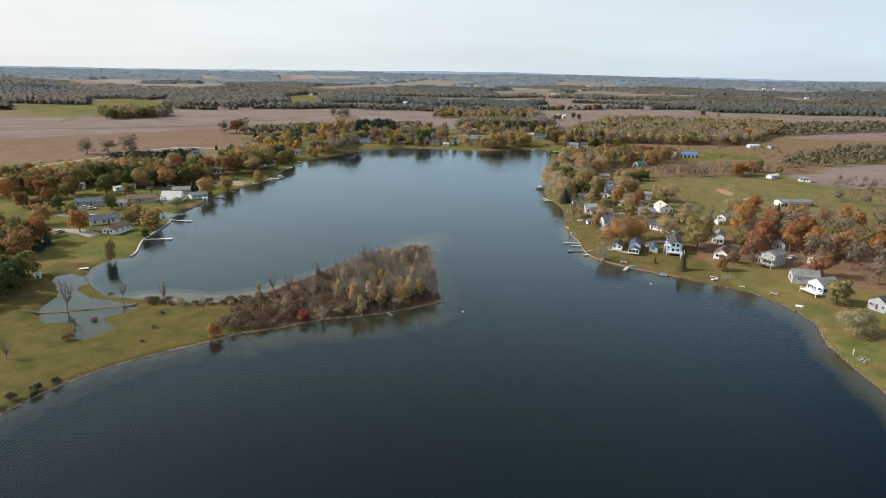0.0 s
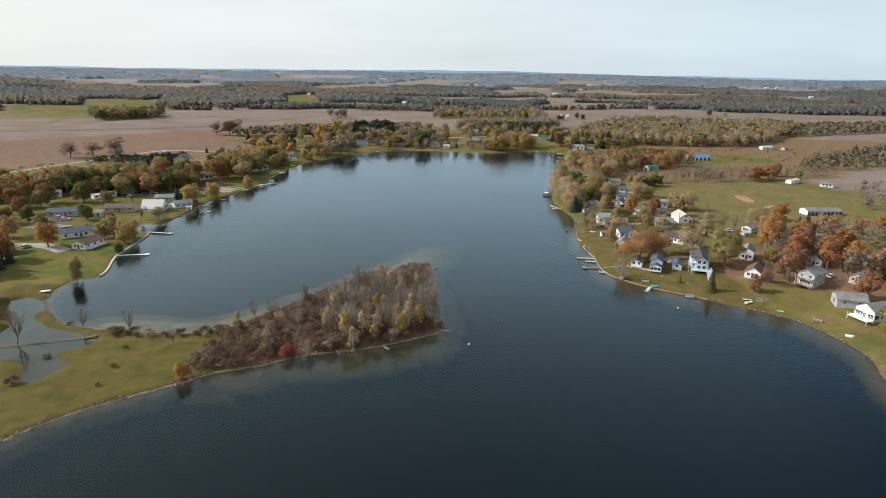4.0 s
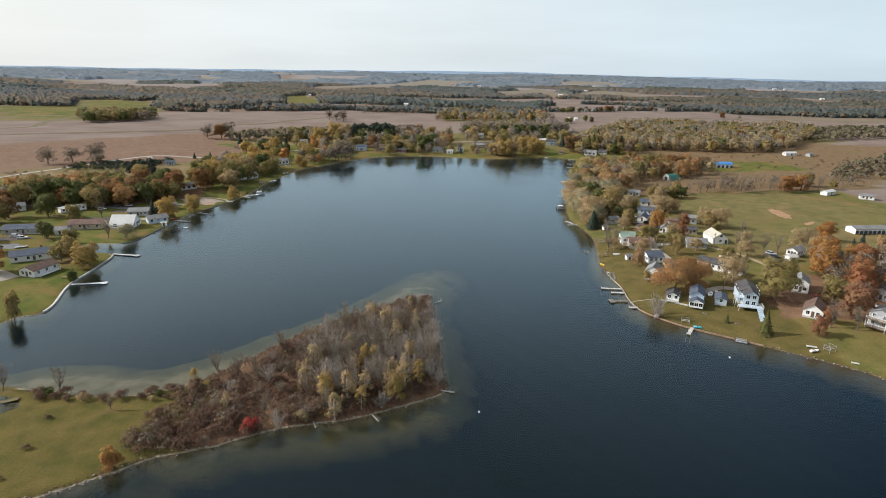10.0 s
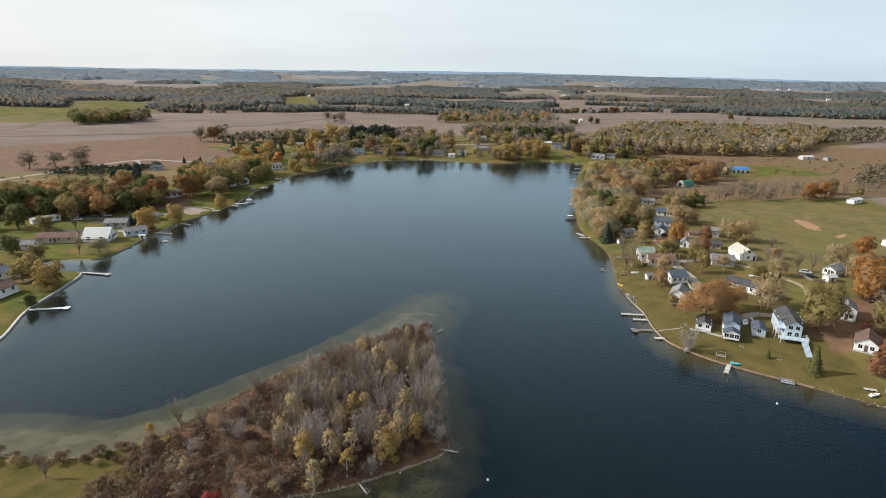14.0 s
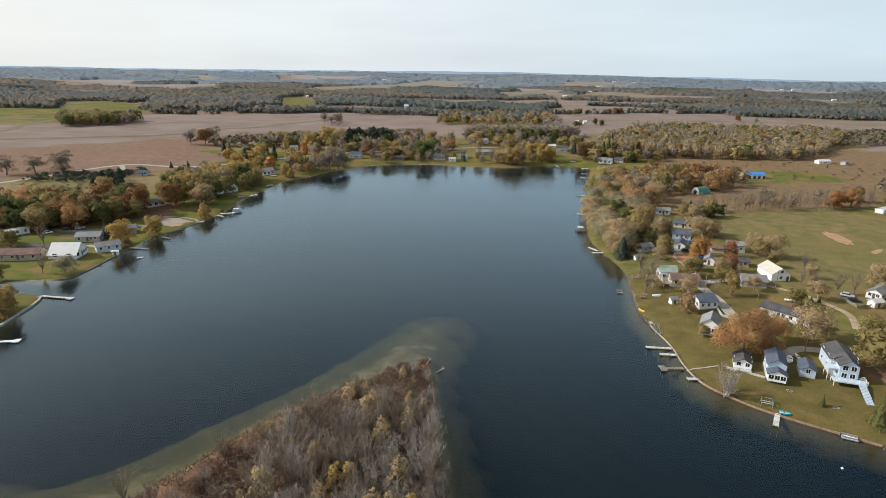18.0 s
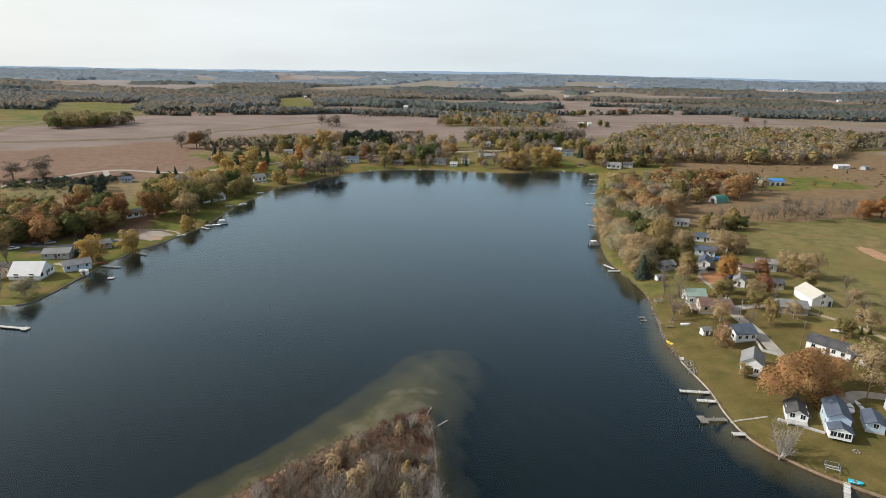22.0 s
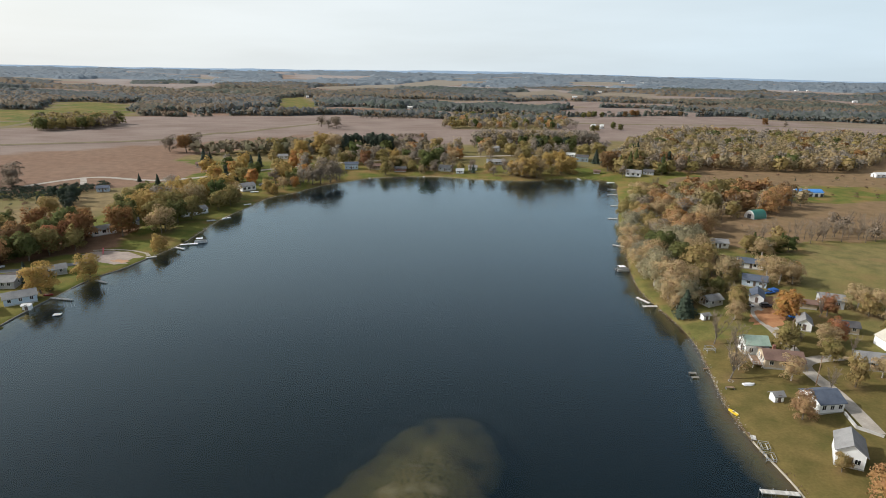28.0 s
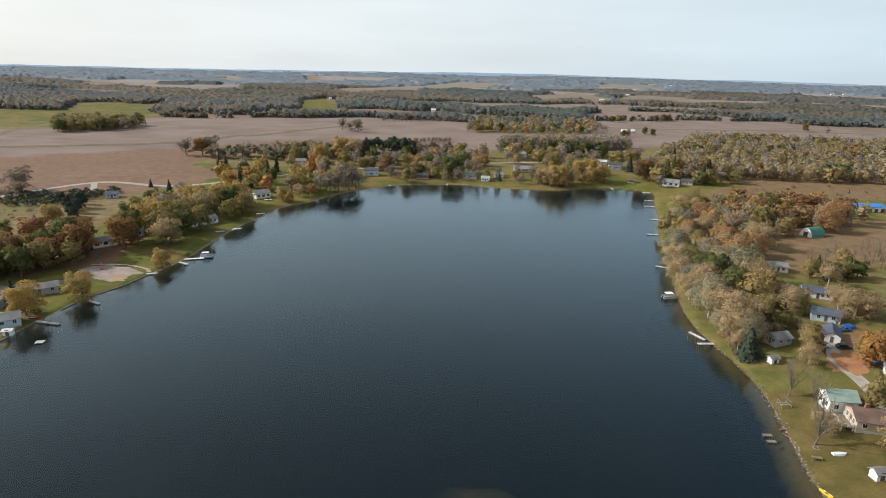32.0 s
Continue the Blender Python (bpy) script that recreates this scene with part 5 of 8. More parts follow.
house(142, 373.5, -20, 8.5, 6.5, 3.6, 1.3, M_GREYSIDE, M_R_GREY, "plain grey house at the field's edge", "s2n1w1e1", "w")
house(133, 372, -20, 6, 4.5, 2.2, 0.9, M_TANSIDE, M_R_BROWN, "low brown garage behind red maples", "w1", "", category="garage", name="garage")
house(125.5, 395, -25, 9.5, 6.5, 2.9, 1.6, M_BLUESIDE, M_R_SLATE, "pale blue house with slate roof among trees", "s2n2w1e1", "s")
house(118.5, 379.5, 62, 9, 5.2, 2.6, 1.6, M_WHITE, M_R_SLATE, "white gabled garage with slate roof", "s1n1", "w", category="garage", name="garage")
house(135, 417, -20, 11, 7, 2.8, 1.5, M_WHITE, M_R_SLATE, "white house with slate blue roof among trees", "s3n2w1e1", "s")
house(135.5, 448, -10, 8.5, 6.5, 2.8, 1.5, M_WHITE, M_R_GREY, "white house with grey roof at the wood's edge", "s2n2w2e1", "s")
house(100.5, 377, 20, 7, 5.5, 2.6, 1.4, M_GREYSIDE, M_R_GREY, "weathered grey cottage behind conifers", "s2w2", "w")
house(93, 364.5, 15, 2.8, 2.2, 1.9, 0.6, M_WHITE, M_R_GREY, "small white lakeside shed", "", "s", category="shed", name="shed", base=0.1)
house(121.5, 355, 62, 7, 4.6, 2.8, 1.8, M_WHITE, M_R_GREY, "white gabled cottage by orange trees", "w1s1", "w")
house(133.5, 352, -15, 7, 5, 2.6, 1.3, M_TANSIDE, M_R_DARK, "tan house with dark roof", "s2w1", "s")
house(112, 440, 10, 8, 6, 2.8, 1.5, M_WHITE, M_R_GREY, "white lakeside cottage in the trees", "s1w2", "w")
house(118, 478, 10, 8, 6, 2.8, 1.5, M_CREAM, M_R_BROWN, "cream lakeside cottage in the trees", "s1w2", "w")

# quonset barn with a green roof
q = tagged(empty("quonset_barn", 184, 507, None, 22), "arched white barn with green metal roof", "barn")
FOOT.append((184, 507, 6))
arch = [(3.6 * math.cos(a), 0.2 + 4.6 * math.sin(a)) for a in np.linspace(0, math.pi, 15)]


def arch_bm(x0, x1, pts, k=1.0):
    bm = bmesh.new()
    a, b2 = ([bm.verts.new((xx, y * k, z * k)) for y, z in pts] for xx in (x0, x1))
    for i in range(len(pts) - 1):
        bm.faces.new((a[i], a[i + 1], b2[i + 1], b2[i]))
    bm.faces.new(a[::-1]), bm.faces.new(b2)
    bmesh.ops.recalc_face_normals(bm, faces=bm.faces)
    return bm


part("wall", arch_bm(-5, 5, arch, 0.97), M_WHITE, q)
part("roof", arch_bm(-4.7, 4.7, arch, 1.01), M_R_GREEN, q)
part("foundation", boxed(-5, 5, -3.6, 3.6, -0.8, 0.2), M_BLOCK, q)
part("bay_door", boxed(-5.08, -4.98, -1.2, 1.2, 0.2, 2.6), M_BAY, q)

pole_building(254, 573, 0, 20, 9, 3.4, 1.8, M_WHITE, M_R_BLUE, "long white pole building with bright blue roof", 5, "s")
house(240.5, 572, 0, 7, 7, 2.8, 1.5, M_WHITE, M_R_GREY, "white house beside the blue-roofed building", "s2w1", "s")
pole_building(229.5, 355, 4, 23, 8, 2.8, 1.3, M_WHITE, M_R_GREY, "long white storage shed with a row of dark bays", 9, "s", "storage shed", "storage_shed", bay_w=1.7, bay_h=1.9)
house(273, 455, 30, 12, 5, 2.6, 1.0, M_WHITE, M_R_WHITE, "white mobile home in the scrub", "s3", "s", category="mobile home", name="mobile_home")
house(290, 441, -30, 9, 6, 2.7, 1.4, M_WHITE, M_R_GREY, "white house in the scrub", "s2w1", "s")
house(362, 652, 10, 14, 6, 2.8, 1.4, M_WHITE, M_R_WHITE, "white farmhouse on open ground", "s3w1", "s")
house(380, 648, 30, 7, 5, 2.6, 1.2, M_GREYSIDE, M_R_GREY, "small grey farm shed", "", "s", category="shed", name="shed")

# ---- houses on the south-east bend ----
house(133.5, 248.5, 52, 9.5, 6.6, 3.0, 2.3, M_WHITE, M_R_BROWN, "white gabled cottage with brown roof among fallen leaves", "s2n1w2e1", "w")
b = house(151, 239, 32, 10, 6.8, 5.6, 1.6, M_GREYSIDE, M_R_GREY, "tall grey house with stacked timber balconies", "s3n2w2e1", "")
porch(b, -7.4, -5.05, -3.3, 3.3, 0.7, M_WOOD)
porch(b, -7.4, -5.05, -3.3, 3.3, 3.3, M_WOOD)
house(152.5, 219, -18, 10.5, 7.2, 3.2, 2.0, M_GREYSIDE, M_R_GREY, "grey cottage with steep grey roof", "s2n1w3e1", "w")
b = house(153, 207.5, 15, 9, 7.4, 4.2, 2.2, M_WHITE, M_R_GREY, "white lake house with wide white deck", "s3n1w3e1", "w", big=True)
porch(b, -8.0, -4.55, -4, 4, 0.9, M_TRIM)
house(164, 190, 20, 9.5, 7, 3.6, 2.0, M_GREYSIDE, M_R_DARK, "grey house behind lakeside trees", "s2w3", "w")
house(142, 271, 60, 9, 6, 4.2, 2.0, M_WHITE, M_R_GREY, "pale house half hidden by maples", "s2w2", "w")
house(169, 262, 30, 10, 7, 3.4, 2.0, M_GREYSIDE, M_R_DARK, "grey house under red maples", "s2w2", "w")
house(172, 240, 30, 9, 6, 3.0, 1.8, M_TANSIDE, M_R_GREY, "tan house under orange maples", "s2w2", "w")
house(166.5, 314.5, 34, 9, 5.5, 2.8, 1.5, M_WHITE, M_R_GREY, "small white house with grey roof behind a fence", "s3w2", "w")
house(159, 305.5, 15, 4.6, 3.2, 2.3, 0.9, M_WHITE, M_R_WHITE, "white garden shed beside the fence", "", "s", category="shed", name="shed", base=0.1)

# ---- houses on the west shore ----
b = house(-160, 288.5, 78, 13, 8, 2.9, 1.7, M_WHITE, M_R_BROWN, "white lake house with red-brown roof", "s3n3w2e1", "w")
porch(b, -5.5, 5.5, -6.0, -4.05, 0.5, M_TRIM)
house(-174, 307, 32, 19, 9.5, 3.0, 1.8, M_WHITE, M_R_SLATE, "long white house with slate blue roof", "s4n3w2e2", "s", 3)
house(-204, 347, 12, 21, 9, 2.9, 1.6, M_GREYSIDE, M_R_SLATE, "long grey-blue ranch house", "s4n3w1e2", "s")
house(-186, 346, 12, 6, 6, 2.6, 1.4, M_WHITE, M_R_GREY, "white garage at the end of the ranch house", "e1", "s", category="garage", name="garage")
house(-180, 358, 9, 18, 9, 2.9, 1.8, M_TANSIDE, M_R_BROWN, "long ranch house with brown roof", "s4n3e2", "s", -3)
house(-162.5, 362, 4, 13, 11.5, 2.2, 4.6, M_WHITE, M_R_WHITE, "steep white A-roofed lake house", "s2e3w1", "e", big=True)
house(-167, 387, 10, 12, 8, 2.8, 1.6, M_GREYSIDE, M_R_GREY, "grey house with flat grey roof", "s3e1", "s")
house(-151, 373, 38, 11, 7, 2.8, 1.7, M_BLUESIDE, M_R_GREY, "pale blue cottage near the seawall", "s3e2", "e")
house(-208, 392, 52, 15, 4.6, 2.8, 0.7, M_WHITE, M_R_WHITE, "long white mobile home", "s4n2e1", "s", category="mobile home", name="mobile_home")
house(-239, 391, 40, 9, 7, 3.0, 1.8, M_WHITE, M_R_GREY, "white gabled garage on the west side", "s1w1", "s", category="garage", name="garage")
house(-174, 229, 60, 12, 4.2, 2.7, 0.6, M_WHITE, M_R_WHITE, "white mobile home beside the flooded lawn", "s3w1", "s", category="mobile home", name="mobile_home")
house(-186, 222, 60, 11, 5, 2.7, 0.9, M_GREYSIDE, M_R_GREY, "weathered grey mobile home", "s3w1", "s", category="mobile home", name="mobile_home")
house(-190, 274, 20, 8, 6, 3.0, 2.4, M_GREYSIDE, M_R_GREY, "small grey house under orange trees", "s2w1e1", "s")
house(-155, 219, 30, 2.4, 2.0, 1.8, 0.6, M_WHITE, M_R_WHITE, "tiny white shed on the lawn", "", "s", category="shed", name="shed", base=0.1)
house(-157, 402, 38, 9, 6, 2.6, 1.5, M_GREYSIDE, M_R_GREY, "grey cottage behind golden trees", "s2e2", "e")
house(-170, 460, 48, 12, 7, 3.0, 1.7, M_WHITE, M_R_GREY, "white house in the shade of the wood", "s3e2", "e", big=True)
house(-165, 478, 40, 8, 6, 2.8, 1.6, M_GREYSIDE, M_R_SLATE, "grey house in the shade of the wood", "s2e1", "e")
house(-143, 505, 52, 17, 7.5, 2.9, 1.6, M_WHITE, M_R_GREY, "long low white lake house", "s4e2", "e")
house(-134, 574, 45, 11, 8, 3.6, 2.0, M_WHITE, M_R_GREY, "white lake house with wide front windows", "s3e2", "e", big=True)
b = house(-146, 706, 15, 15, 8, 2.9, 1.6, M_WHITE, M_R_GREY, "white farmhouse with grey roof", "s4e1", "s")
house(-225, 560, 20, 8, 6, 2.8, 1.5, M_BLUESIDE, M_R_SLATE, "small blue-grey house among cedars", "s2e1", "s")
house(-196, 655, 10, 11, 7, 2.8, 1.6, M_TANSIDE, M_R_BROWN, "tan house by the road", "s3e1", "s")

# ---- houses on the north shore ----
house(-75, 664, 10, 12, 7, 4.6, 1.6, M_BLUESIDE, M_R_SLATE, "blue-grey two-storey lake house", "s4e1w1", "s")
house(-56, 668, 5, 11, 7, 2.8, 1.7, M_TANSIDE, M_R_BROWN, "tan bungalow behind shore trees", "s3", "s")
house(-34, 661, 5, 11, 7, 2.8, 1.5, M_REDSIDE, M_R_DARK, "brown bungalow near the water", "s3", "s")
house(-12, 680, 0, 9, 6, 2.9, 1.8, M_CREAM, M_R_BROWN, "cream house set back from the lake", "s3", "s")
house(4, 666, -10, 12, 8, 3.0, 2.2, M_GREYSIDE, M_R_GREY, "grey lake house with steep grey roof", "s3w2", "s")
house(16, 657, -5, 7, 6, 2.6, 1.5, M_WHITE, M_R_WHITE, "white boathouse by the shore", "s2w1", "s", category="boathouse", name="boathouse")
house(27, 668, 0, 8, 6, 2.8, 1.6, M_WHITE, M_R_GREY, "white cottage beside a dark bush", "s2w1", "s")
b = house(49, 694, -3, 18, 9, 2.9, 1.9, M_WHITE, M_R_GREY, "broad white house with dark porch", "s5w1", "s")
porch(b, -7, 7, -6.8, -4.55, 0.4, M_WOOD, M_R_GREY)
house(54, 766, -15, 10, 8, 3.6, 2.2, M_WHITE, M_R_GREY, "white house on the rise above the lake", "s2w2", "s")
house(130, 713, -10, 12, 8, 4.6, 1.9, M_BLUESIDE, M_R_DARK, "blue-grey house behind golden trees", "s3w2", "s")
house(124, 735, -10, 9, 6, 2.8, 1.6, M_WHITE, M_R_WHITE, "white shed-roofed house in trees", "s2", "s")
house(131, 662, -15, 6, 4, 2.2, 1.0, M_WOOD, M_R_BROWN, "brown timber boathouse by the water", "", "s", category="boathouse", name="boathouse")
house(158, 650, -25, 13, 8, 3.2, 2.4, M_WHITE, M_R_GREY, "white gabled lake house with grey roof", "s3w2", "w", big=True)
house(172, 655, -25, 9, 7, 2.8, 1.7, M_GREYSIDE, M_R_DARK, "grey house under trees", "s2", "s")
house(209, 688, -12, 12, 7, 3.0, 1.7, M_WHITE, M_R_WHITE, "white house with pale metal roof", "s3w1", "s")
house(188, 690, -12, 9, 6, 2.8, 1.6, M_GREYSIDE, M_R_GREY, "grey house at the wood's edge", "s2", "s")
for fx, fy, fl, wallm in ((212, 1001, 10, M_WHITE), (224, 1003, 8, M_WHITE), (138, 992, 12, M_TANSIDE), (164, 1000, 11, M_GREYSIDE), (-62, 1345, 16, M_WHITE),
                          (98, 1120, 12, M_WHITE), (120, 1985, 30, M_WHITE), (1389, 2500, 34, M_WHITE), (405, 2004, 26, M_WHITE),
                          (-263, 2425, 32, M_WHITE), (750, 2910, 34, M_WHITE), (-600, 1900, 26, M_GREYSIDE), (200, 2830, 30, M_WHITE), (595, 2435, 22, M_WHITE), (1075, 3760, 40, M_WHITE), (1150, 3640, 34, M_WHITE),
                          (755, 2935, 26, M_WHITE), (855, 2965, 26, M_GREYSIDE), (1630, 2935, 34, M_WHITE), (1690, 2950, 22, M_WHITE), (570, 4225, 60, M_WHITE), (650, 4150, 40, M_WHITE),
                          (-320, 1720, 15, M_GREYSIDE), (-345, 1715, 11, M_WHITE), (-295, 3490, 40, M_WHITE), (-245, 3265, 30, M_WHITE), (1275, 2020, 24, M_WHITE), (515, 1570, 18, M_GREYSIDE), (1300, 3770, 40, M_WHITE)):
    house(fx, fy, -8 + fx % 31, fl * 0.62, 7, 4.2, 2.2, wallm, M_R_WHITE if wallm is M_WHITE else M_R_GREY, "distant farm building with pale roof" if wallm is M_WHITE else "distant farmhouse with grey roof",
          "s3", "s", category="farm building", name="farm_building")

# ---- trees one by one: kind, x, y, height ----
for kind, spots in {
    "bigoak": [(93.6, 270.2, 11.0), (104.0, 275.5, 9.4)],
    "oak": [(126, 481, 11), (141, 503, 11), (171, 541, 11), (110, 488, 11), (196, 516, 12), (212, 533, 12), (-186, 408, 11), (182, 246, 10)],
    "orange": [(120, 362, 9), (247, 462, 10), (254, 470, 9), (167, 296, 12), (159, 283, 12), (-177, 286, 10), (-190, 258, 10), (135, 523, 10), (128, 481, 10), (-161, 624, 9), (-164, 602, 8)],
    "red": [(135, 364, 7), (125, 344, 7), (168, 255, 12), (180, 290, 11), (-174, 429, 11), (-195, 418, 11), (166, 273, 11)],
    "yellow": [(-149, 381, 10), (-140.5, 398, 9), (-145.5, 297, 9.0), (-155, 522, 12), (-160, 497, 13), (-130, 436, 7), (59, 650, 10), (105, 690, 11), (-118, 569, 8), (-164, 545, 11)],
    "olive": [(106, 338, 8), (107, 371, 8), (-161, 304, 8), (-215, 490, 11), (-230, 364, 9), (-142, 468, 11), (-147, 524, 11), (-175, 483, 10), (-199, 399, 11), (151, 196, 9), (276, 486, 9), (142, 401, 8)],
    "pale": [(88, 379, 11), (96, 424, 11), (87, 416, 10), (94, 452, 11), (110, 460, 11), (117, 400, 10), (154, 362, 10), (149, 369, 9), (135, 403, 9), (119, 432, 10), (113, 408, 10), (92, 396, 11), (174, 322, 10), (90, 438, 10), (118, 500, 10), (146, 428, 9)],
    "green": [(101, 389, 8), (94, 385, 8.5), (-141, 279, 5), (-213, 378, 12), (-188, 337, 8), (-210, 398, 11), (-177, 416, 11), (-2, 703, 10), (-36, 669, 8), (181, 651, 9)],
    "conifer": [(195, 313, 9), (188, 309, 8), (-217, 592, 5), (-198, 580, 7), (-182, 259, 8), (-178, 262, 6), (-196, 671, 9), (187, 733, 13), (180, 726, 12), (27, 657, 6)],
    "bare": [(83, 324.5, 10), (88, 346, 9), (92, 339, 8), (133, 238.5, 8), (145, 327, 6), (149, 324.5, 5.5), (153, 316.5, 8), (159.5, 317, 7), (156, 229, 7), (190, 459, 8), (204, 466, 7), (213, 461, 8), (223, 465, 7), (197, 463, 8), (-112, 199, 6), (-59, 209, 6), (-126, 189, 9), (-79, 190, 4), (160, 600, 7), (150, 585, 8), (143, 575, 7)],
    "poplar": [(-63, 202, 5), (-68, 168, 4.5)],
}.items():
    for x, y, hh in spots:
        plant(kind, x, y, hh)
plant("oak", 90.5, 303, 6.6, 0.85)
plant("conifer", 87.3, 368, 8.5, 1.35)
plant("olive", 113, 317, 8.5, 0.6)
plant("willow", 140, 171, 8.5, 1.25)
for x, y, hh in ((87.5, 384, 8.5), (87, 398, 9.5), (89, 411, 9), (92.5, 429, 9.5), (96, 447, 9), (100, 462, 9)):
    plant("willow", x, y, hh, 1.0)
plant("orange", -67, 168, 4.4, 1.05)
for kind, x, y, hh, wide in (("bigolive", 127.5, 262, 13, 1.2), ("pale", 120, 279, 10.5, 1.1), ("orange", 164, 288, 12, 1), ("pale", 172, 306, 10.5, 1), ("olive", 146, 257, 9.5, 1.1), ("red", 126, 233.5, 6, 1), ("palebare", 79, 251, 8.5, 1.2),
                             ("cone", 148, 440, 8, 1.1), ("green", 152, 437, 7, 1.1), ("olive", 157, 438, 7.5, 1.2), ("cone", 161, 440, 7.5, 1.1), ("green", 165, 440, 6.5, 1.2), ("olive", 144, 438, 7.5, 1.1), ("willow", 117.5, 404, 8.5, 1.0), ("pale", 136, 396, 10, 1.1), ("green", 105, 384, 6.5, 1.1), ("olive", 108, 372, 7, 1.0), ("cone", 101, 244, 3.0, 0.8), ("cone", 109.5, 235.5, 7, 1), ("orange", 195, 338, 9, 1), ("red", 145, 243.5, 12, 1), ("red", 162, 223, 10, 1), ("red", 134.5, 241.5, 5, 1), ("red", 160, 264, 11, 1), ("bare", 140, 236, 7, 1),
                             ("olive", 87.6, 283.6, 4.2, 0.8), ("olive", -139.5, 243.5, 10.5, 0.46), ("green", -153, 199, 11, 1), ("green", -157, 210, 11, 1), ("olive", -160, 221, 9, 1), ("bare", -96, 197.5, 6, 1)):
    plant(kind, x, y, hh, wide)
for kind, spots in {   # along the north shore
    "haze": [(-293, 571, 14), (-326, 556, 12), (-311, 566, 12), (-283, 556, 9), (-255, 727, 14.3), (-232, 730, 15.6), (-94, 600, 11.7), (-89, 605, 14.3), (-83, 611, 15.6), (-79, 617, 13), (-65, 716, 7.8), (-24, 701, 11.7), (-32, 706, 11.7), (1, 718, 11.7), (126, 790, 11.7), (140, 800, 11.7), (35, 789, 10.4), (42, 790, 10.4), (48, 792, 10.4), (56, 793, 10.4), (-145, 748, 10.4), (-120, 596, 10.4)],
    "rust": [(-240, 728, 15.6), (142, 670, 14.3), (-175, 445, 11), (-186, 424, 11), (-232, 374, 11), (-242, 362, 11), (-230, 346, 9), (-238, 335, 9), (-224, 326, 8)],
    "cone": [(160, 668, 14.3), (166, 672, 15.6), (186, 662, 13), (152, 668, 11.7), (213, 676, 10.4)],
    "orange": [(-115, 672, 11.7), (17, 714, 9.1)],
    "yellow": [(-127, 709, 14.3), (-114, 739, 16.9), (-41, 692, 10.4), (71, 643, 14.3), (100, 658, 11.7), (109, 662, 11.7), (98, 684, 10.4), (-113, 566, 6)],
    "pale": [(-102, 737, 18.2), (-81, 686, 10.4), (-33, 672, 10.4), (11, 701, 10.4), (65, 644, 13), (78, 645, 14.3), (71, 736, 10.4)],
    "olive": [(-107, 726, 10.4), (-45, 647, 9.8), (-5, 758, 13), (66, 746, 10.4), (82, 749, 11.7), (113, 780, 11.7), (64, 795, 11.7), (-165, 737, 11.7), (-157, 739, 13)],
    "red": [(-66, 679, 9.1)],
    "green": [(-12, 672, 14.3), (-6, 672, 13), (95, 776, 13), (102, 778, 13), (-152, 747, 11.7), (-121, 626, 9.1), (-16, 661, 6.5)],
    "bare": [(10, 656, 10.4)],
    "pine": [(-127, 749, 10.4), (-122, 750, 10.4), (-92, 739, 16.9), (-87, 745, 16.9), (-81, 752, 15.6), (-72, 754, 15.6), (-65, 752, 16.9), (-58, 751, 16.9), (-51, 752, 15.6), (-85, 767, 15.6), (-71, 770, 15.6), (-56, 765, 15.6),
             (-219, 510, 8), (-226, 530, 9), (-221, 518, 8), (-232, 540, 8), (-214, 505, 7), (-230, 524, 8), (-238, 516, 6), (-248, 545, 6)],
}.items():
    for x, y, hh in spots:
        plant(kind, x, y, hh, 1.3 if kind == "haze" and x < -270 else 1.0)
plant("orange", 262, 468, 10, 1.2)
for x, y, hh in ((134, 310, 3.2), (138, 309, 2.4), (141, 309, 2.2)):
    plant("cone", x, y, hh)
for kind, x, y, hh in (("rust", -66, 684, 11), ("haze", -58, 704, 11), ("olive", -46, 664, 10), ("olive", -38, 668, 10.5), ("dun", -28, 668, 10), ("mist", -24, 690, 11), ("green", -10, 668, 14), ("mist", 2, 684, 11), ("dun", 70, 705, 11), ("olive", 78, 712, 12), ("pine", 100, 770, 12),
                       ("pine", 108, 778, 13), ("green", 118, 775, 13), ("pine", 126, 772, 13), ("green", 134, 780, 13), ("dun", 86, 690, 10), ("conifer", 140, 702, 11), ("conifer", 145, 694, 12), ("rust", 146, 676, 15), ("yellow", 68, 652, 13), ("yellow", 92, 672, 13),
                       ("olive", -150, 716, 12), ("dun", -136, 722, 12), ("mist", -122, 716, 11), ("olive", -106, 706, 11), ("orange", -128, 690, 9), ("orange", -112, 650, 9), ("orange", -104, 622, 9), ("mist", -98, 650, 11), ("dun", -90, 660, 10), ("conifer", -200, 668, 11)):
    plant(kind, x, y, hh)
for kind, x, y, hh in (("green", -159, 197, 11), ("olive", -166, 207, 12), ("green", -172, 214, 12), ("oak", -165, 186, 12), ("oak", -180, 247, 11), ("green", -186, 252, 12), ("conifer", -178, 254, 10), ("orange", -184, 266, 11),
                       ("bare", -121, 152, 5), ("juniper", -105, 131, 2.2), ("juniper", -107, 127, 2.4), ("juniper", -101, 133, 1.8)):
    plant(kind, x, y, hh)
plant("juniper", -99, 139.5, 2.0, 1.0)
plant("juniper", -102, 135.5, 2.2, 1.0)
plant("willow", -151, 340.5, 7, 1.15)

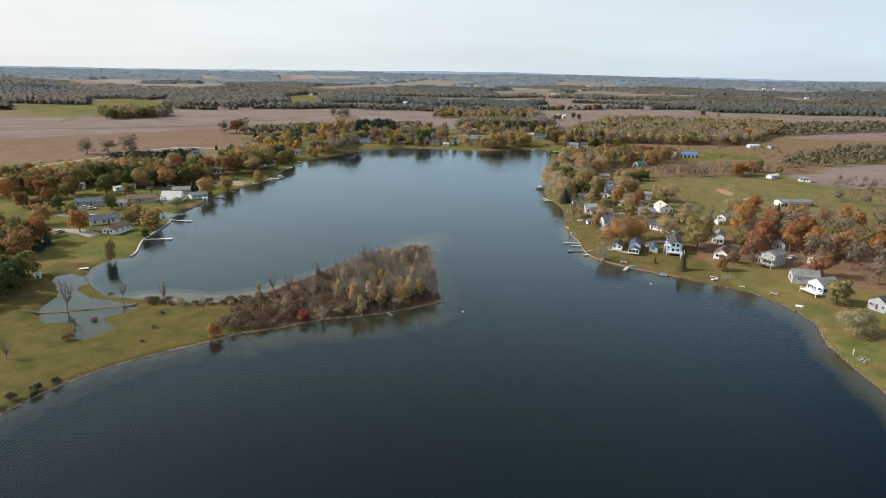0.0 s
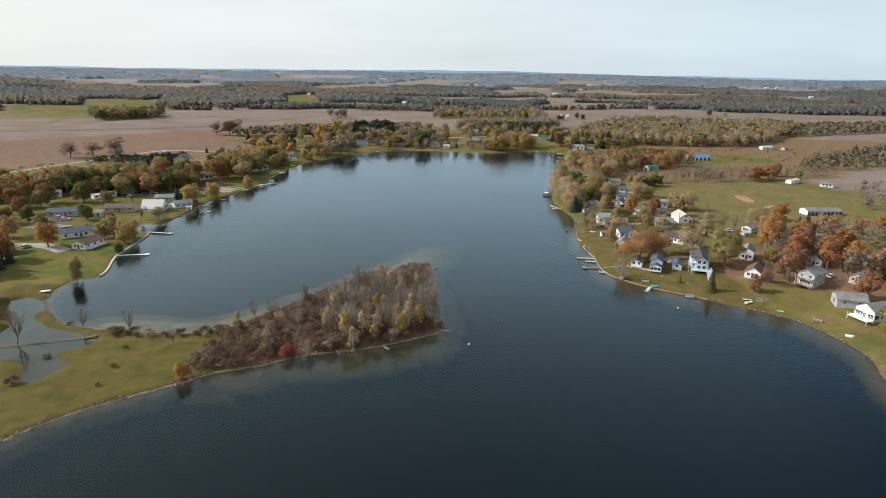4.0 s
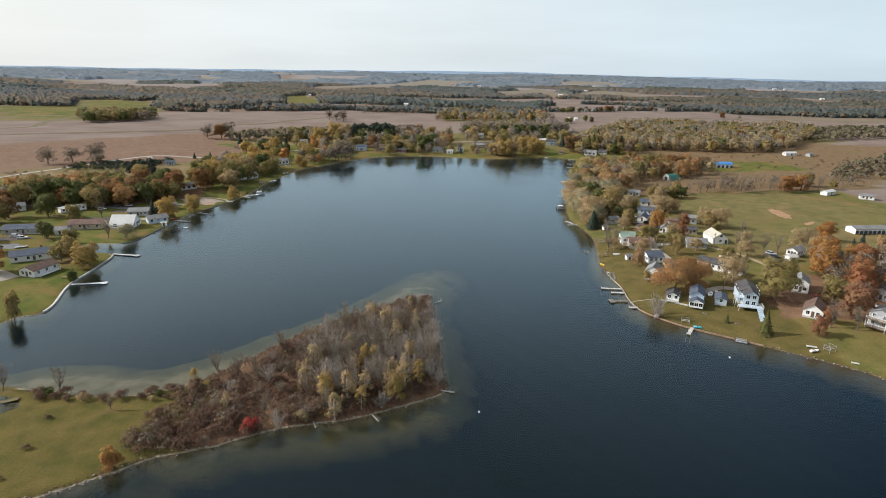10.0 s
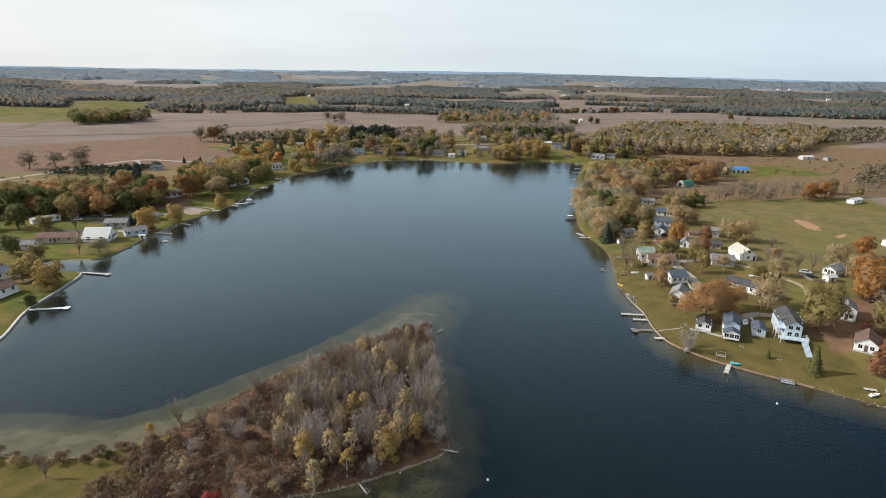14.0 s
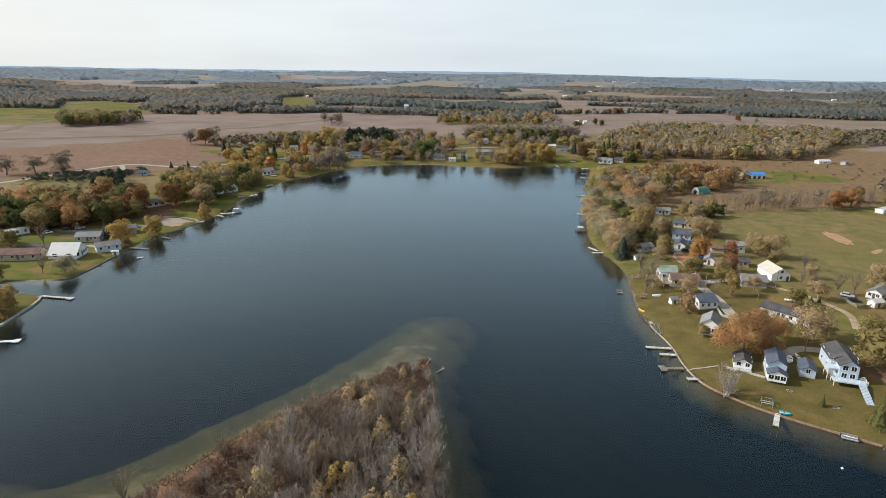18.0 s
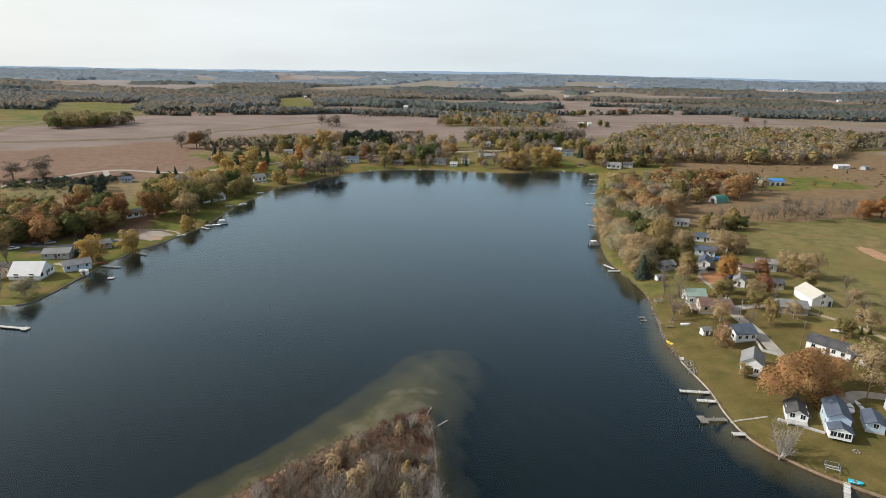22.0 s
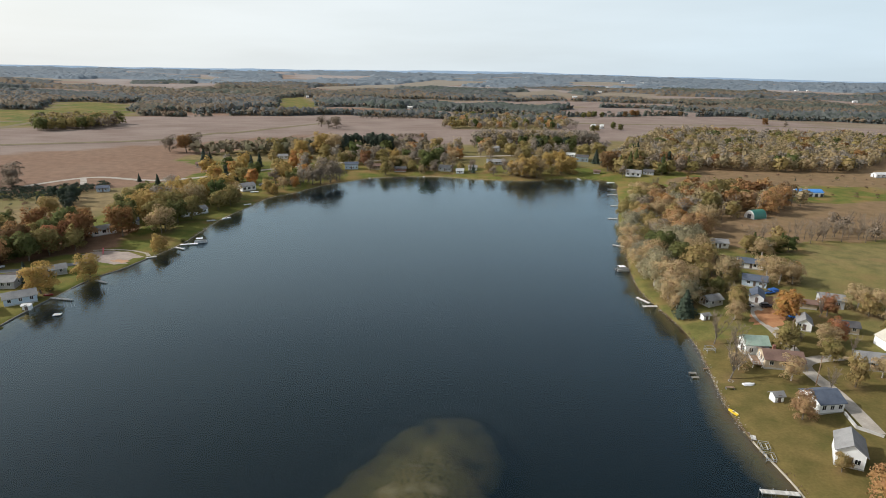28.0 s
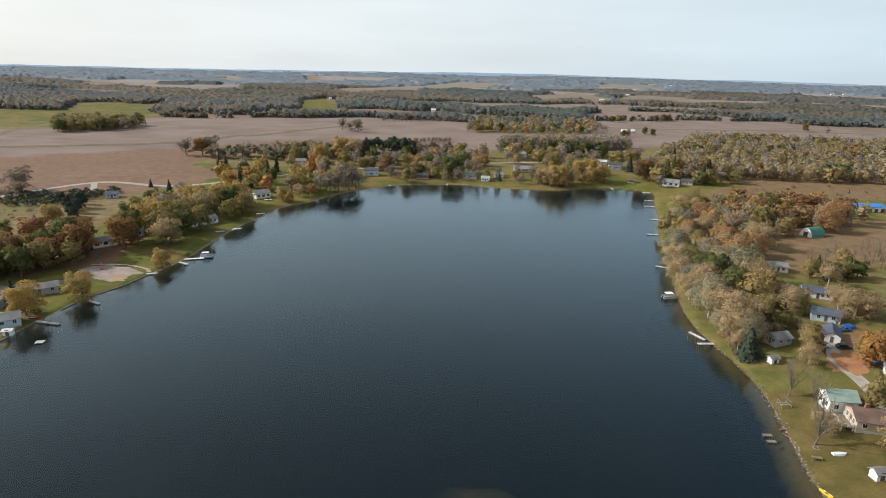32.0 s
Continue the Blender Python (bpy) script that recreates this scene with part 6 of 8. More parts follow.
# ---- groves ----
FOOT += [(-163, 447, 6), (-159, 441, 6), (-154, 434, 6), (142, 326, 5), (137, 329, 4.5), (134, 318, 5), (126, 311, 5), (150, 318, 6), (145, 305, 5), (157, 313, 5), (161, 305, 4), (128, 431, 5), (122, 420, 4), (116, 414, 3), (127, 409, 2.5), (92, 359, 3.5), (96, 366, 4), (104, 368, 4), (130, 428, 6), (136, 409, 5), (112, 358, 7), (104, 352, 6), (145, 440, 6), (120, 380, 5), (98, 352, 5), (110, 324, 5), (134, 345, 4)]   # open lawns and drives, and gaps placed so houses show from the camera
scatter([(86, 384), (92, 372), (104, 388), (118, 405), (124, 440), (142, 470), (150, 500), (134, 560), (112, 525), (98, 462)], 8.6,
        [("pale", 3), ("willow", 2), ("olive", 3), ("oak", 1.5), ("haze", 2), ("palebare", 1), ("green", 0.5)], 10, 13.5, 3, 46)
grove("grove", [(130, 500), (170, 500), (235, 540), (225, 570), (170, 575), (140, 560)], 7.5, [("oak", 1.6), ("rust", 2.4), ("olive", 3), ("bare", 2.5), ("dun", 1.5)], 9, 12, 4, "russet oak grove behind the shore", 4, 60)
grove("grove", [(158, 270), (176, 235), (172, 205), (185, 190), (240, 215), (270, 300), (240, 318), (200, 305), (170, 296), (150, 290)], 9,
        [("orange", 2), ("red", 1.4), ("olive", 2), ("oak", 2), ("bare", 5), ("haze", 2), ("pale", 1.5)], 7, 11, 6, "orange, tan and leafless trees behind the bend", 1, 44)
grove("grove", [(162, 175), (150, 155), (140, 110), (200, 110), (240, 200), (190, 190)], 8.0, [("olive", 3), ("oak", 2), ("bare", 1)], 8, 12, 7, "olive trees along the south-east shore", 4, 30)
scatter([(100, 300), (115, 310), (150, 300), (160, 345), (130, 360), (110, 345)], 11, [("pale", 2), ("olive", 1), ("bare", 1)], 5, 8, 8, 14)
grove("grove", [(265, 365), (300, 430), (330, 450), (420, 400), (360, 320), (300, 340)], 8, [("haze", 4), ("greybrush", 3), ("olive", 0.6)], 4, 7, 9, "grey leafless scrub by the storage shed", 4, 70)
grove("grove", [(-255, 395), (-195, 404), (-152, 442), (-160, 470), (-200, 455), (-260, 430)], 6.5, [("rust", 3.5), ("oak", 0.9), ("green", 4), ("orange", 0.7), ("olive", 3.5), ("mist", 1.5)], 10, 14.5, 10, "rust, olive and dark green wood on the west shore", 1, 75)
grove("grove", [(-340, 330), (-262, 352), (-250, 392), (-268, 420), (-345, 420)], 7.5, [("orange", 1.2), ("rust", 4), ("olive", 3), ("haze", 2), ("green", 1)], 9, 13, 11, "orange and rust wood on the west side", 2, 55)
grove("grove", [(-210, 205), (-188, 215), (-183, 268), (-200, 290), (-235, 280), (-240, 210)], 7, [("orange", 1.5), ("rust", 2.5), ("olive", 3), ("green", 2), ("haze", 1)], 8, 12, 12, "mixed autumn trees at the west edge", 1, 40)
grove("grove", [(-160, 480), (-142, 462), (-135, 500), (-125, 545), (-140, 560), (-175, 540), (-185, 500)], 8, [("yellow", 2.6), ("olive", 4), ("green", 1.6), ("pale", 1), ("mist", 1)], 10, 14.5, 13, "golden and olive trees round the west gardens", 1, 32)
grove("grove", [(-255, 530), (-235, 545), (-230, 580), (-290, 555), (-300, 530)], 3.3, [("darkbush", 1), ("juniper", 6)], 2.4, 4.6, 14, "dark juniper hedge at the field edge", 2, 150)
grove("grove", [(-330, 440), (-240, 470), (-215, 540), (-240, 530), (-330, 515)], 6.5, [("brush", 5), ("juniper", 1.6), ("greybrush", 3)], 1.2, 2.8, 15, "scattered brown scrub in dry meadow", 3, 170)
grove("grove", [(-155, 585), (-105, 585), (-80, 610), (-95, 660), (-150, 690), (-190, 640)], 9, [("orange", 0.7), ("olive", 3), ("yellow", 0.8), ("mist", 3), ("green", 1.2), ("conifer", 0.8)], 8, 12.5, 16, "mixed autumn trees round the north-west gardens", 2, 26)
grove("grove", [(-112, 575), (-92, 600), (-75, 622), (-85, 632), (-108, 600)], 5.5, [("bare", 4), ("olive", 1), ("pale", 1)], 6, 9, 17, "leafless trees along the north-west shore", 2, 20)
grove("grove", [(-59, 855), (-17, 862), (-17, 876), (-59, 868)], 4, [("haze", 5), ("oak", 1)], 3.5, 5, 41, "low brown hedge in the tilled field", 4, 60)
grove("grove", [(36, 815), (171, 820), (175, 845), (36, 840)], 5, [("mist", 5), ("dun", 1)], 10, 13.5, 42, "upright leafless trees along the field edge", 5, 110)
grove("grove", [(-95, 680), (-40, 690), (40, 720), (130, 720), (180, 690), (190, 740), (100, 790), (0, 760), (-100, 740)], 8.5, [("olive", 1.5), ("dun", 2), ("mist", 5), ("green", 1.2), ("oak", 0.5)], 8, 13.5, 18, "mixed autumn trees behind the north shore", 3, 68)
scatter([(-60, 648), (0, 655), (60, 645), (110, 655), (110, 680), (-60, 680)], 9, [("olive", 2), ("dun", 1.5), ("haze", 3), ("green", 0.8), ("bare", 1)], 6, 9.5, 19, 24)
grove("grove", [(140, 640), (215, 660), (230, 690), (150, 690)], 8, [("olive", 2), ("haze", 3), ("oak", 1), ("conifer", 1)], 8, 12.5, 20, "leafless trees round the north-east cottages", 2, 36)

scatter([(84, 372), (98, 350), (112, 350), (150, 360), (150, 400), (120, 420), (96, 400)], 6.5, [("pale", 4), ("olive", 2), ("bare", 3), ("green", 1), ("oak", 1)], 5, 8, 31, 15)
scatter([(84, 330), (92, 322), (120, 318), (128, 340), (110, 350), (90, 350)], 8, [("pale", 3), ("bare", 3), ("olive", 1)], 5, 7, 33, 5)
grove("grove", [(150, 450), (235, 456), (330, 486), (300, 500), (180, 478)], 6, [("bare", 9), ("haze", 1), ("olive", 0.4)], 6, 9, 35, "grey leafless hedge along the green field", 2, 70)
grove("grove", [(200, 580), (330, 560), (430, 640), (250, 655)], 11, [("brush", 5), ("darkbush", 1), ("cedar", 0.5), ("greybrush", 3)], 1.2, 3, 36, "brown scrub on rough ground", 2, 90)

grove("grove", [(160, 700), (205, 680), (250, 672), (345, 668), (395, 705), (520, 850), (525, 930), (430, 905), (335, 935), (255, 890), (200, 800)], 6.4, [("dun", 6), ("mist", 4.5), ("olive", 1.6), ("rust", 0.4), ("green", 0.7)], 7.5, 12.5, 37,
      "golden and leafless belt of young woods", 8, 1000)
for kind, x, y, hh in (("haze", -160, 965, 13), ("haze", -147, 948, 12), ("haze", -136, 945, 13), ("haze", -150, 1000, 10), ("haze", -141, 975, 11), ("green", 245, 1200, 9), ("olive", 255, 1205, 10), ("green", 266, 1210, 10),
                       ("green", 279, 1210, 9), ("rust", 325, 1230, 9), ("rust", 339, 1235, 11), ("rust", 347, 1235, 10), ("haze", 375, 1250, 8), ("haze", 400, 1256, 8), ("rust", 430, 1248, 9), ("rust", 505, 1100, 10), ("haze", 520, 1070, 8),
                       ("green", 236, 990, 9), ("green", 243, 978, 8), ("olive", 205, 955, 8), ("green", 198, 950, 8)):
    plant(kind, x, y, hh)
for k in range(26):
    plant("greybrush", -125 + 5.2 * k + 2 * math.sin(k * 5.1), 1097 + 1.3 * k, 4.0 + 2 * math.sin(k * 2.3) ** 2, 0.8)

grove("grove", [(0, 968), (128, 962), (190, 1010), (200, 1180), (20, 1180)], 8.5, [("olive", 1.5), ("dun", 2), ("mist", 5), ("green", 1.2), ("oak", 0.5)], 7, 11, 38,
      "mixed tree belt between two fields", 8, 260)
grove("grove", [(-456, 842), (-400, 892), (-411, 941), (-470, 985), (-525, 945)], 7.5, [("olive", 4), ("green", 2), ("haze", 3), ("pale", 0.6)], 10, 14, 39, "dense olive copse standing in a tilled field", 7, 200)
for kind, x, y, hh in (("olive", -196, 312, 8), ("green", -150, 300, 5), ("olive", -172, 330, 7), ("bare", -160, 340, 7), ("green", -215, 330, 8), ("olive", -140, 360, 4), ("conifer", -158, 388, 6),
                       ("conifer", -162, 392, 7), ("olive", -195, 372, 8), ("bare", -182, 376, 8), ("oak", -205, 300, 9), ("bare", -186, 262, 8), ("olive", -155.5, 303, 10), ("pale", -200, 410, 9),
                       ("orange", -104, 588, 7), ("conifer", -150, 600, 7), ("darkbush", -147, 383, 2.4), ("darkbush", -143, 352, 1.6), ("darkbush", -126, 452, 2.2), ("brush", -132, 440, 1.6)):
    plant(kind, x, y, hh)


# ---- the wooded point ----
POINT = [(-62, 171), (-48, 176.5), (-36, 183.3), (-20, 188), (-8, 193.3), (3.2, 201), (2.6, 222), (1.4, 240), (-1.5, 265), (-12, 260), (-24, 249), (-40, 232), (-54, 211), (-62, 198), (-70, 176)]
plant("redbrush", -42, 181.5, 3.6)
plant("palebare", -36, 183, 5)
plant("tanslim", -23, 187, 7, 1.1)
plant("yellow", -8.5, 196.5, 6, 0.85)
plant("poplar", -17, 191, 6, 1.1)
for x, y, hh in ((0.5, 206, 6), (2.2, 212, 5), (1.6, 224, 5.5), (0.8, 236, 5), (-0.5, 246, 4.5), (-1, 256, 3.5), (2.5, 203, 4.5), (-12, 192, 4), (-30, 186, 4)):
    plant("palebare", x, y, hh)
scatter([(-24, 190), (-8, 197), (1, 205), (0, 230), (-4, 240), (-20, 240), (-34, 226), (-34, 200)], 3.0, [("palebare", 5), ("bare", 4.5), ("tanslim", 1.3), ("poplar", 0.25)], 6.5, 9.5, 21, 110)
scatter([(-50, 184), (-24, 190), (-34, 200), (-34, 226), (-20, 240), (-4, 240), (-4, 260), (-16, 253), (-40, 230), (-54, 205)], 4.6, [("bare", 5), ("palebare", 4), ("tanslim", 0.6), ("poplar", 0.15)], 3.5, 6.5, 25, 60)
scatter(POINT, 2.1, [("brush", 6), ("greybrush", 5), ("goldbrush", 0.5), ("darkbush", 0.1)], 1.6, 3.4, 22, 170)
scatter([(-100, 193.5), (-62, 193.5), (-60, 204), (-84, 196.5), (-100, 198)], 2.4, [("brush", 6), ("goldbrush", 1), ("darkbush", 0.5)], 1.4, 2.8, 23, 40)
for x, y, hh in ((-111, 165, 2.6), (-112, 181, 1.5), (-89, 174, 1.3), (-88, 164, 1.0), (-92, 186, 1.2), (-118, 203, 1.6), (-101, 197, 2.5)):
    plant("brush", x, y, hh)

grove("brush", POINT, 1.45, [("brush", 8), ("greybrush", 4), ("goldbrush", 0.35)], 1.3, 2.9, 24, "dense brown brush on the wooded point", 3, 1150)

grove("grove", [(150, 262), (176, 228), (175, 205), (230, 215), (250, 290), (200, 300), (165, 285)], 7, [("haze", 5), ("bare", 4), ("oak", 1), ("orange", 1)], 7, 10.5, 43, "leafless trees between the inland houses", 1, 34)

for models, *_ in KINDS.values():
    for ob in models:
        if ob.name not in _used:
            for o in (*ob.children_recursive, ob):
                bpy.data.objects.remove(o)

# ---- far woods ----
def canopy(name, v0, v1, fine, mat, seed, label):
    """Closed woods far off: one lumpy roof of crowns that drops to the ground at every clearing."""
    r = np.random.default_rng(seed)
    rows = [v0]
    while rows[-1] < v1:
        rows.append(rows[-1] * (1 + 1.7 / fine))
    t = np.linspace(-0.88, 0.88, int(1.76 * fine))
    v = np.repeat(np.array(rows), len(t)).reshape(len(rows), len(t))
    u = t[None, :] * v
    cell = v / fine
    u, v = u + r.uniform(-0.4, 0.4, u.shape) * cell, v + r.uniform(-0.6, 0.6, v.shape) * cell
    fu, fv = u.ravel() + 6 * np.sin(v.ravel() / 11), v.ravel() + 10 * np.sin(u.ravel() / 23)
    ok = in_far(fu, fv) & (cell_kind(fu, fv) == 3)
    for _, poly in FIELDS:
        if max(p[1] for p in poly) > 640:
            ok &= ~inside(poly, fu, fv)
        if min(p[1] for p in poly) > 1900:
            ok &= ~inside(poly, fu * 0.95, fv + 130)
    for a, b2, q2 in FOOT:
        ok &= (np.abs(fu - a) > q2 + 12) | (fv - b2 > 20) | (fv - b2 < -110)
    ok = ok.reshape(u.shape)
    stand = 9.0 + 2.5 * np.sin(u / 67 + v / 91) + 1.5 * np.sin(u / 29 - v / 53)
    top = np.where(ok, stand * r.uniform(0.45, 1.3, u.shape), -1.0)
    edge = ok.copy()
    edge[1:] &= ok[:-1]
    top = np.where(ok & ~edge, top * r.uniform(0.35, 0.85, u.shape), top)
    z = heights(u.ravel(), v.ravel()).reshape(u.shape) + top
    tint = 0.5 + 0.20 * np.sin(u / 240 + 1) + 0.20 * np.sin(v / 170 + u / 700) + 0.12 * np.sin(u / 61 + v / 47) + 0.16 * r.normal(size=u.shape)
    tint += 0.35 * np.exp(-((u - 900) / 420) ** 2 - ((v - 1150) / 230) ** 2)
    nr, nc = u.shape
    k = (np.arange(nr - 1)[:, None] * nc + np.arange(nc - 1)[None, :])
    use = ok[:-1, :-1] | ok[1:, :-1] | ok[:-1, 1:] | ok[1:, 1:]
    k = k[use]
    me = mesh_from(name, np.column_stack([u.ravel(), v.ravel(), z.ravel()]), np.column_stack([k, k + 1, k + nc + 1, k + nc]).tolist(), [mat])
    me.attributes.new("tint", "FLOAT", "POINT").data.foreach_set("value", np.clip(tint, 0.01, 0.99).ravel().astype(np.float32))
    me.shade_smooth()
    rim = (ok & ~edge & (v < 1900)).ravel()
    if rim.any():
        far_woods(name, u.ravel()[rim], v.ravel()[rim] - 3, r.uniform(6, 11, rim.sum()), mat, seed, "ragged front trees of the far woods", 9)
    return tagged(new(name, me), label, "woods", kind="stuff")


canopy("far_woods", 1010, 2760, 330, W_CANOPY, 80, "haze-grey, olive and rust woods between the far fields")
canopy("far_woods", 2740, 4990, 330, W_HAZE, 81, "woods on the horizon coloured blue for haze")

# the last ridge: a backdrop strip, its blue glow standing in for haze
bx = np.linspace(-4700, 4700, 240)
bt = horizon_lift(bx) + 23 + 2.0 * np.sin(bx / 310) + 1.6 * np.sin(bx / 117 + 2) + 0.9 * np.sin(bx / 43) + 4 * np.exp(-((bx - 2450) / 330) ** 2)
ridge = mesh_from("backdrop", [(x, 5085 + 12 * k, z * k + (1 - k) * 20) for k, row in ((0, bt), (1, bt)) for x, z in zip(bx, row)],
                  [(k, k + 1, k + 241, k + 240) for k in range(239)], [M_HAZE_RIDGE])
tagged(new("backdrop", ridge), "low glowing blue strip standing for hazy land on the horizon", "ridge", kind="structure")


def wood(poly, spacing, lo, hi, mat, seed, label, per=22):
    r = np.random.default_rng(seed)
    p = np.array(poly, float)
    x0, y0, x1, y1 = *p.min(0), *p.max(0)
    u, v = np.meshgrid(np.arange(x0, x1, spacing), np.arange(y0, y1, spacing))
    u, v = u.ravel() + r.uniform(-0.5, 0.5, u.size) * spacing, v.ravel() + r.uniform(-0.5, 0.5, v.size) * spacing
    ok = inside(poly, u, v)
    for a, b2, q2 in FOOT:
        ok &= (u - a) ** 2 + (v - b2) ** 2 > (q2 + 3) ** 2
    u, v = u[ok], v[ok]
    far_woods("woods", u, v, r.uniform(lo, hi, u.size), mat, seed, label, per)


wood([(430, 760), (560, 900), (640, 900), (900, 960), (700, 830), (520, 780)], 8, 7, 11, W_NEAR, 107, "mixed hedgerow woods")
wood([(300, 505), (420, 530), (600, 565), (600, 640), (460, 640), (380, 590)], 8, 5, 9, W_NEAR, 108, "grey scrub along the fields")
wood([(-165, 720), (-100, 745), (0, 765), (-20, 790), (-150, 780), (-240, 715)], 7.5, 9, 14, W_NEAR, 109, "mixed trees behind the north shore")


# ---- roads, beach ----
def strip(name, pts, w, mat, label, lift=0.05):
    p = spline(pts, 6)
    t = np.gradient(p, axis=0)
    nrm = np.column_stack([-t[:, 1], t[:, 0]]) / (np.linalg.norm(t, axis=1, keepdims=True) + 1e-9)
    verts, faces = [], []
    for i, (c, nn) in enumerate(zip(p, nrm)):
        for k in (-0.5, -0.17, 0.17, 0.5):
            q2 = c + nn * w * k
            verts.append((q2[0], q2[1], max(gz(*q2), gz(*c)) + lift))
        if i:
            for j in range(3):
                a = (i - 1) * 4 + j
                faces.append((a, a + 1, a + 5, a + 4))
    return tagged(new(name, mesh_from(name, verts, faces, [mat])), label, "road", kind="structure")


strip("road", [(104, 296), (106, 312), (107, 330), (120, 334)], 4.0, M_ROAD, "pale gravel lane behind the cottages")
strip("track", [(120, 334), (128, 330), (134, 324.5), (139.5, 317), (142.5, 309), (144.5, 298), (139, 286)], 2.4, M_TRACK, "worn tan dirt track across the grass")
strip("road", [(107, 330), (111, 351), (112, 366), (120, 378)], 4.0, M_ROAD, "pale gravel drive through the gardens")
strip("road", [(104, 268), (112, 273), (122, 270)], 3.6, M_ROAD, "gravel lane behind the blue houses")
strip("road", [(-420, 415), (-340, 462), (-309, 524), (-262, 600), (-195, 600), (-105, 680), (0, 725), (110, 745)], 5.0, M_ROAD, "pale country road past the fields")
strip("road", [(-205, 285), (-182, 288), (-166, 280)], 7.0, M_ROAD, "gravel forecourt of the lake house")
strip("road", [(-262, 400), (-215, 405), (-180, 402), (-150, 418)], 4.0, M_ASPHALT, "grey asphalt lane along the wood")
strip("road", [(-235, 540), (-248, 575), (-262, 600)], 4.0, M_ROAD, "pale gravel farm drive")
strip("ditch", [(-520, 700), (-440, 730), (-400, 745), (-300, 800), (-265, 870), (-245, 882), (-200, 960), (-160, 1025)], 11, M_DRYGRASS, "dark grassy ditch across the tilled field")
strip("ditch", [(-640, 740), (-500, 780), (-520, 865), (-540, 975)], 12, M_DRYGRASS, "grassy line across the tilled field")
strip("ditch", [(-760, 930), (-640, 945), (-560, 970)], 14, M_DRYGRASS, "grassy field edge")
strip("ditch", [(200, 1090), (330, 1080), (460, 1090), (600, 1075)], 14, M_DRYGRASS, "grassy line between two fields")
strip("causeway", [(-139, 186), (-128, 188), (-120, 190), (-113, 192.5), (-105, 195)], 1.3, M_DRYGRASS, "thin grassy bank across the flooded lawn", 0.32)


def patch(name, x, y, rx, ry, turn, mat, label, seed, least=0.72):
    """A worn patch of bare ground with a ragged edge."""
    r = random.Random(seed)
    verts, faces = [(x, y, gz(x, y) + 0.12)], []
    for ring in (0.5, 1.0):
        for k in range(28):
            a, f = 2 * math.pi * k / 28, ring * (r.uniform(least, 1.1) if ring == 1.0 else 1.0)
            u, v = rx * f * math.cos(a), ry * f * math.sin(a)
            px, py = x + u * math.cos(turn) - v * math.sin(turn), y + u * math.sin(turn) + v * math.cos(turn)
            verts.append((px, py, gz(px, py) + 0.08))
    for k in range(28):
        n2 = (k + 1) % 28
        faces += [(0, 1 + k, 1 + n2), (1 + k, 29 + k, 29 + n2), (1 + k, 29 + n2, 1 + n2)]
    return tagged(new(name, mesh_from(name, verts, faces, [mat])), label, "bare ground", kind="structure")


patch("clay_patch", 206, 396, 4.6, 13.5, -0.14, M_CLAY, "bare orange clay patch in the green field", 3)
patch("clay_patch", 209.5, 373, 1.8, 6.5, -0.9, M_CLAY, "small worn clay patch in the green field", 4)
patch("fallen_leaves", 114, 363, 9, 6, 0.6, M_LITTER, "carpet of orange fallen maple leaves on the drive", 21)
patch("fallen_leaves", 121, 369, 6, 4, 0.2, M_LITTER, "orange fallen leaves round the maple", 22)
patch("yard", -184, 371, 13, 8, 0.25, M_YARD, "dark bare yard behind the ranch house", 5)
patch("yard", -172, 398, 17, 4, 0.45, M_YARD, "dark bare soil along the wood's edge", 6)
patch("yard", -192, 357, 10, 4, 0.2, M_YARD, "dark bare ground between the ranch houses", 8)
patch("yard", -157, 380, 8, 3.5, 0.5, M_ROAD, "pale gravel behind the cottage", 9)
patch("yard", -200, 322, 10, 5, 0.3, M_ASPHALT, "grey paved yard of the long house", 10)
patch("yard", -205, 335, 12, 4, 0.2, M_YARD, "dark bare yard beside the long house", 7)
strip("walkway", [(74.6, 264.6), (79, 264.5), (84, 265)], 0.6, M_EDGE, "pale board walk from the dock over the lawn", 0.12)


def low_wall(pts, top, thick, mat, label):
    """A low garden wall in straight lengths."""
    ob = tagged(empty("garden_wall", pts[0][0], pts[0][1], 0, 0), label, "wall")
    for (ax, ay), (bx, by) in zip(pts, pts[1:]):
        run, yaw = math.hypot(bx - ax, by - ay), math.degrees(math.atan2(by - ay, bx - ax))
        g = min(gz(ax, ay), gz(bx, by))
        part("wall_length", boxed(0, run, -thick / 2, thick / 2, g - 0.4, g + top), mat, ob, at=pose(ax - pts[0][0], ay - pts[0][1], 0, 0, 0, yaw))
        part("coping", boxed(-0.05, run + 0.05, -thick / 2 - 0.06, thick / 2 + 0.06, g + top, g + top + 0.08), mat, ob, at=pose(ax - pts[0][0], ay - pts[0][1], 0, 0, 0, yaw))


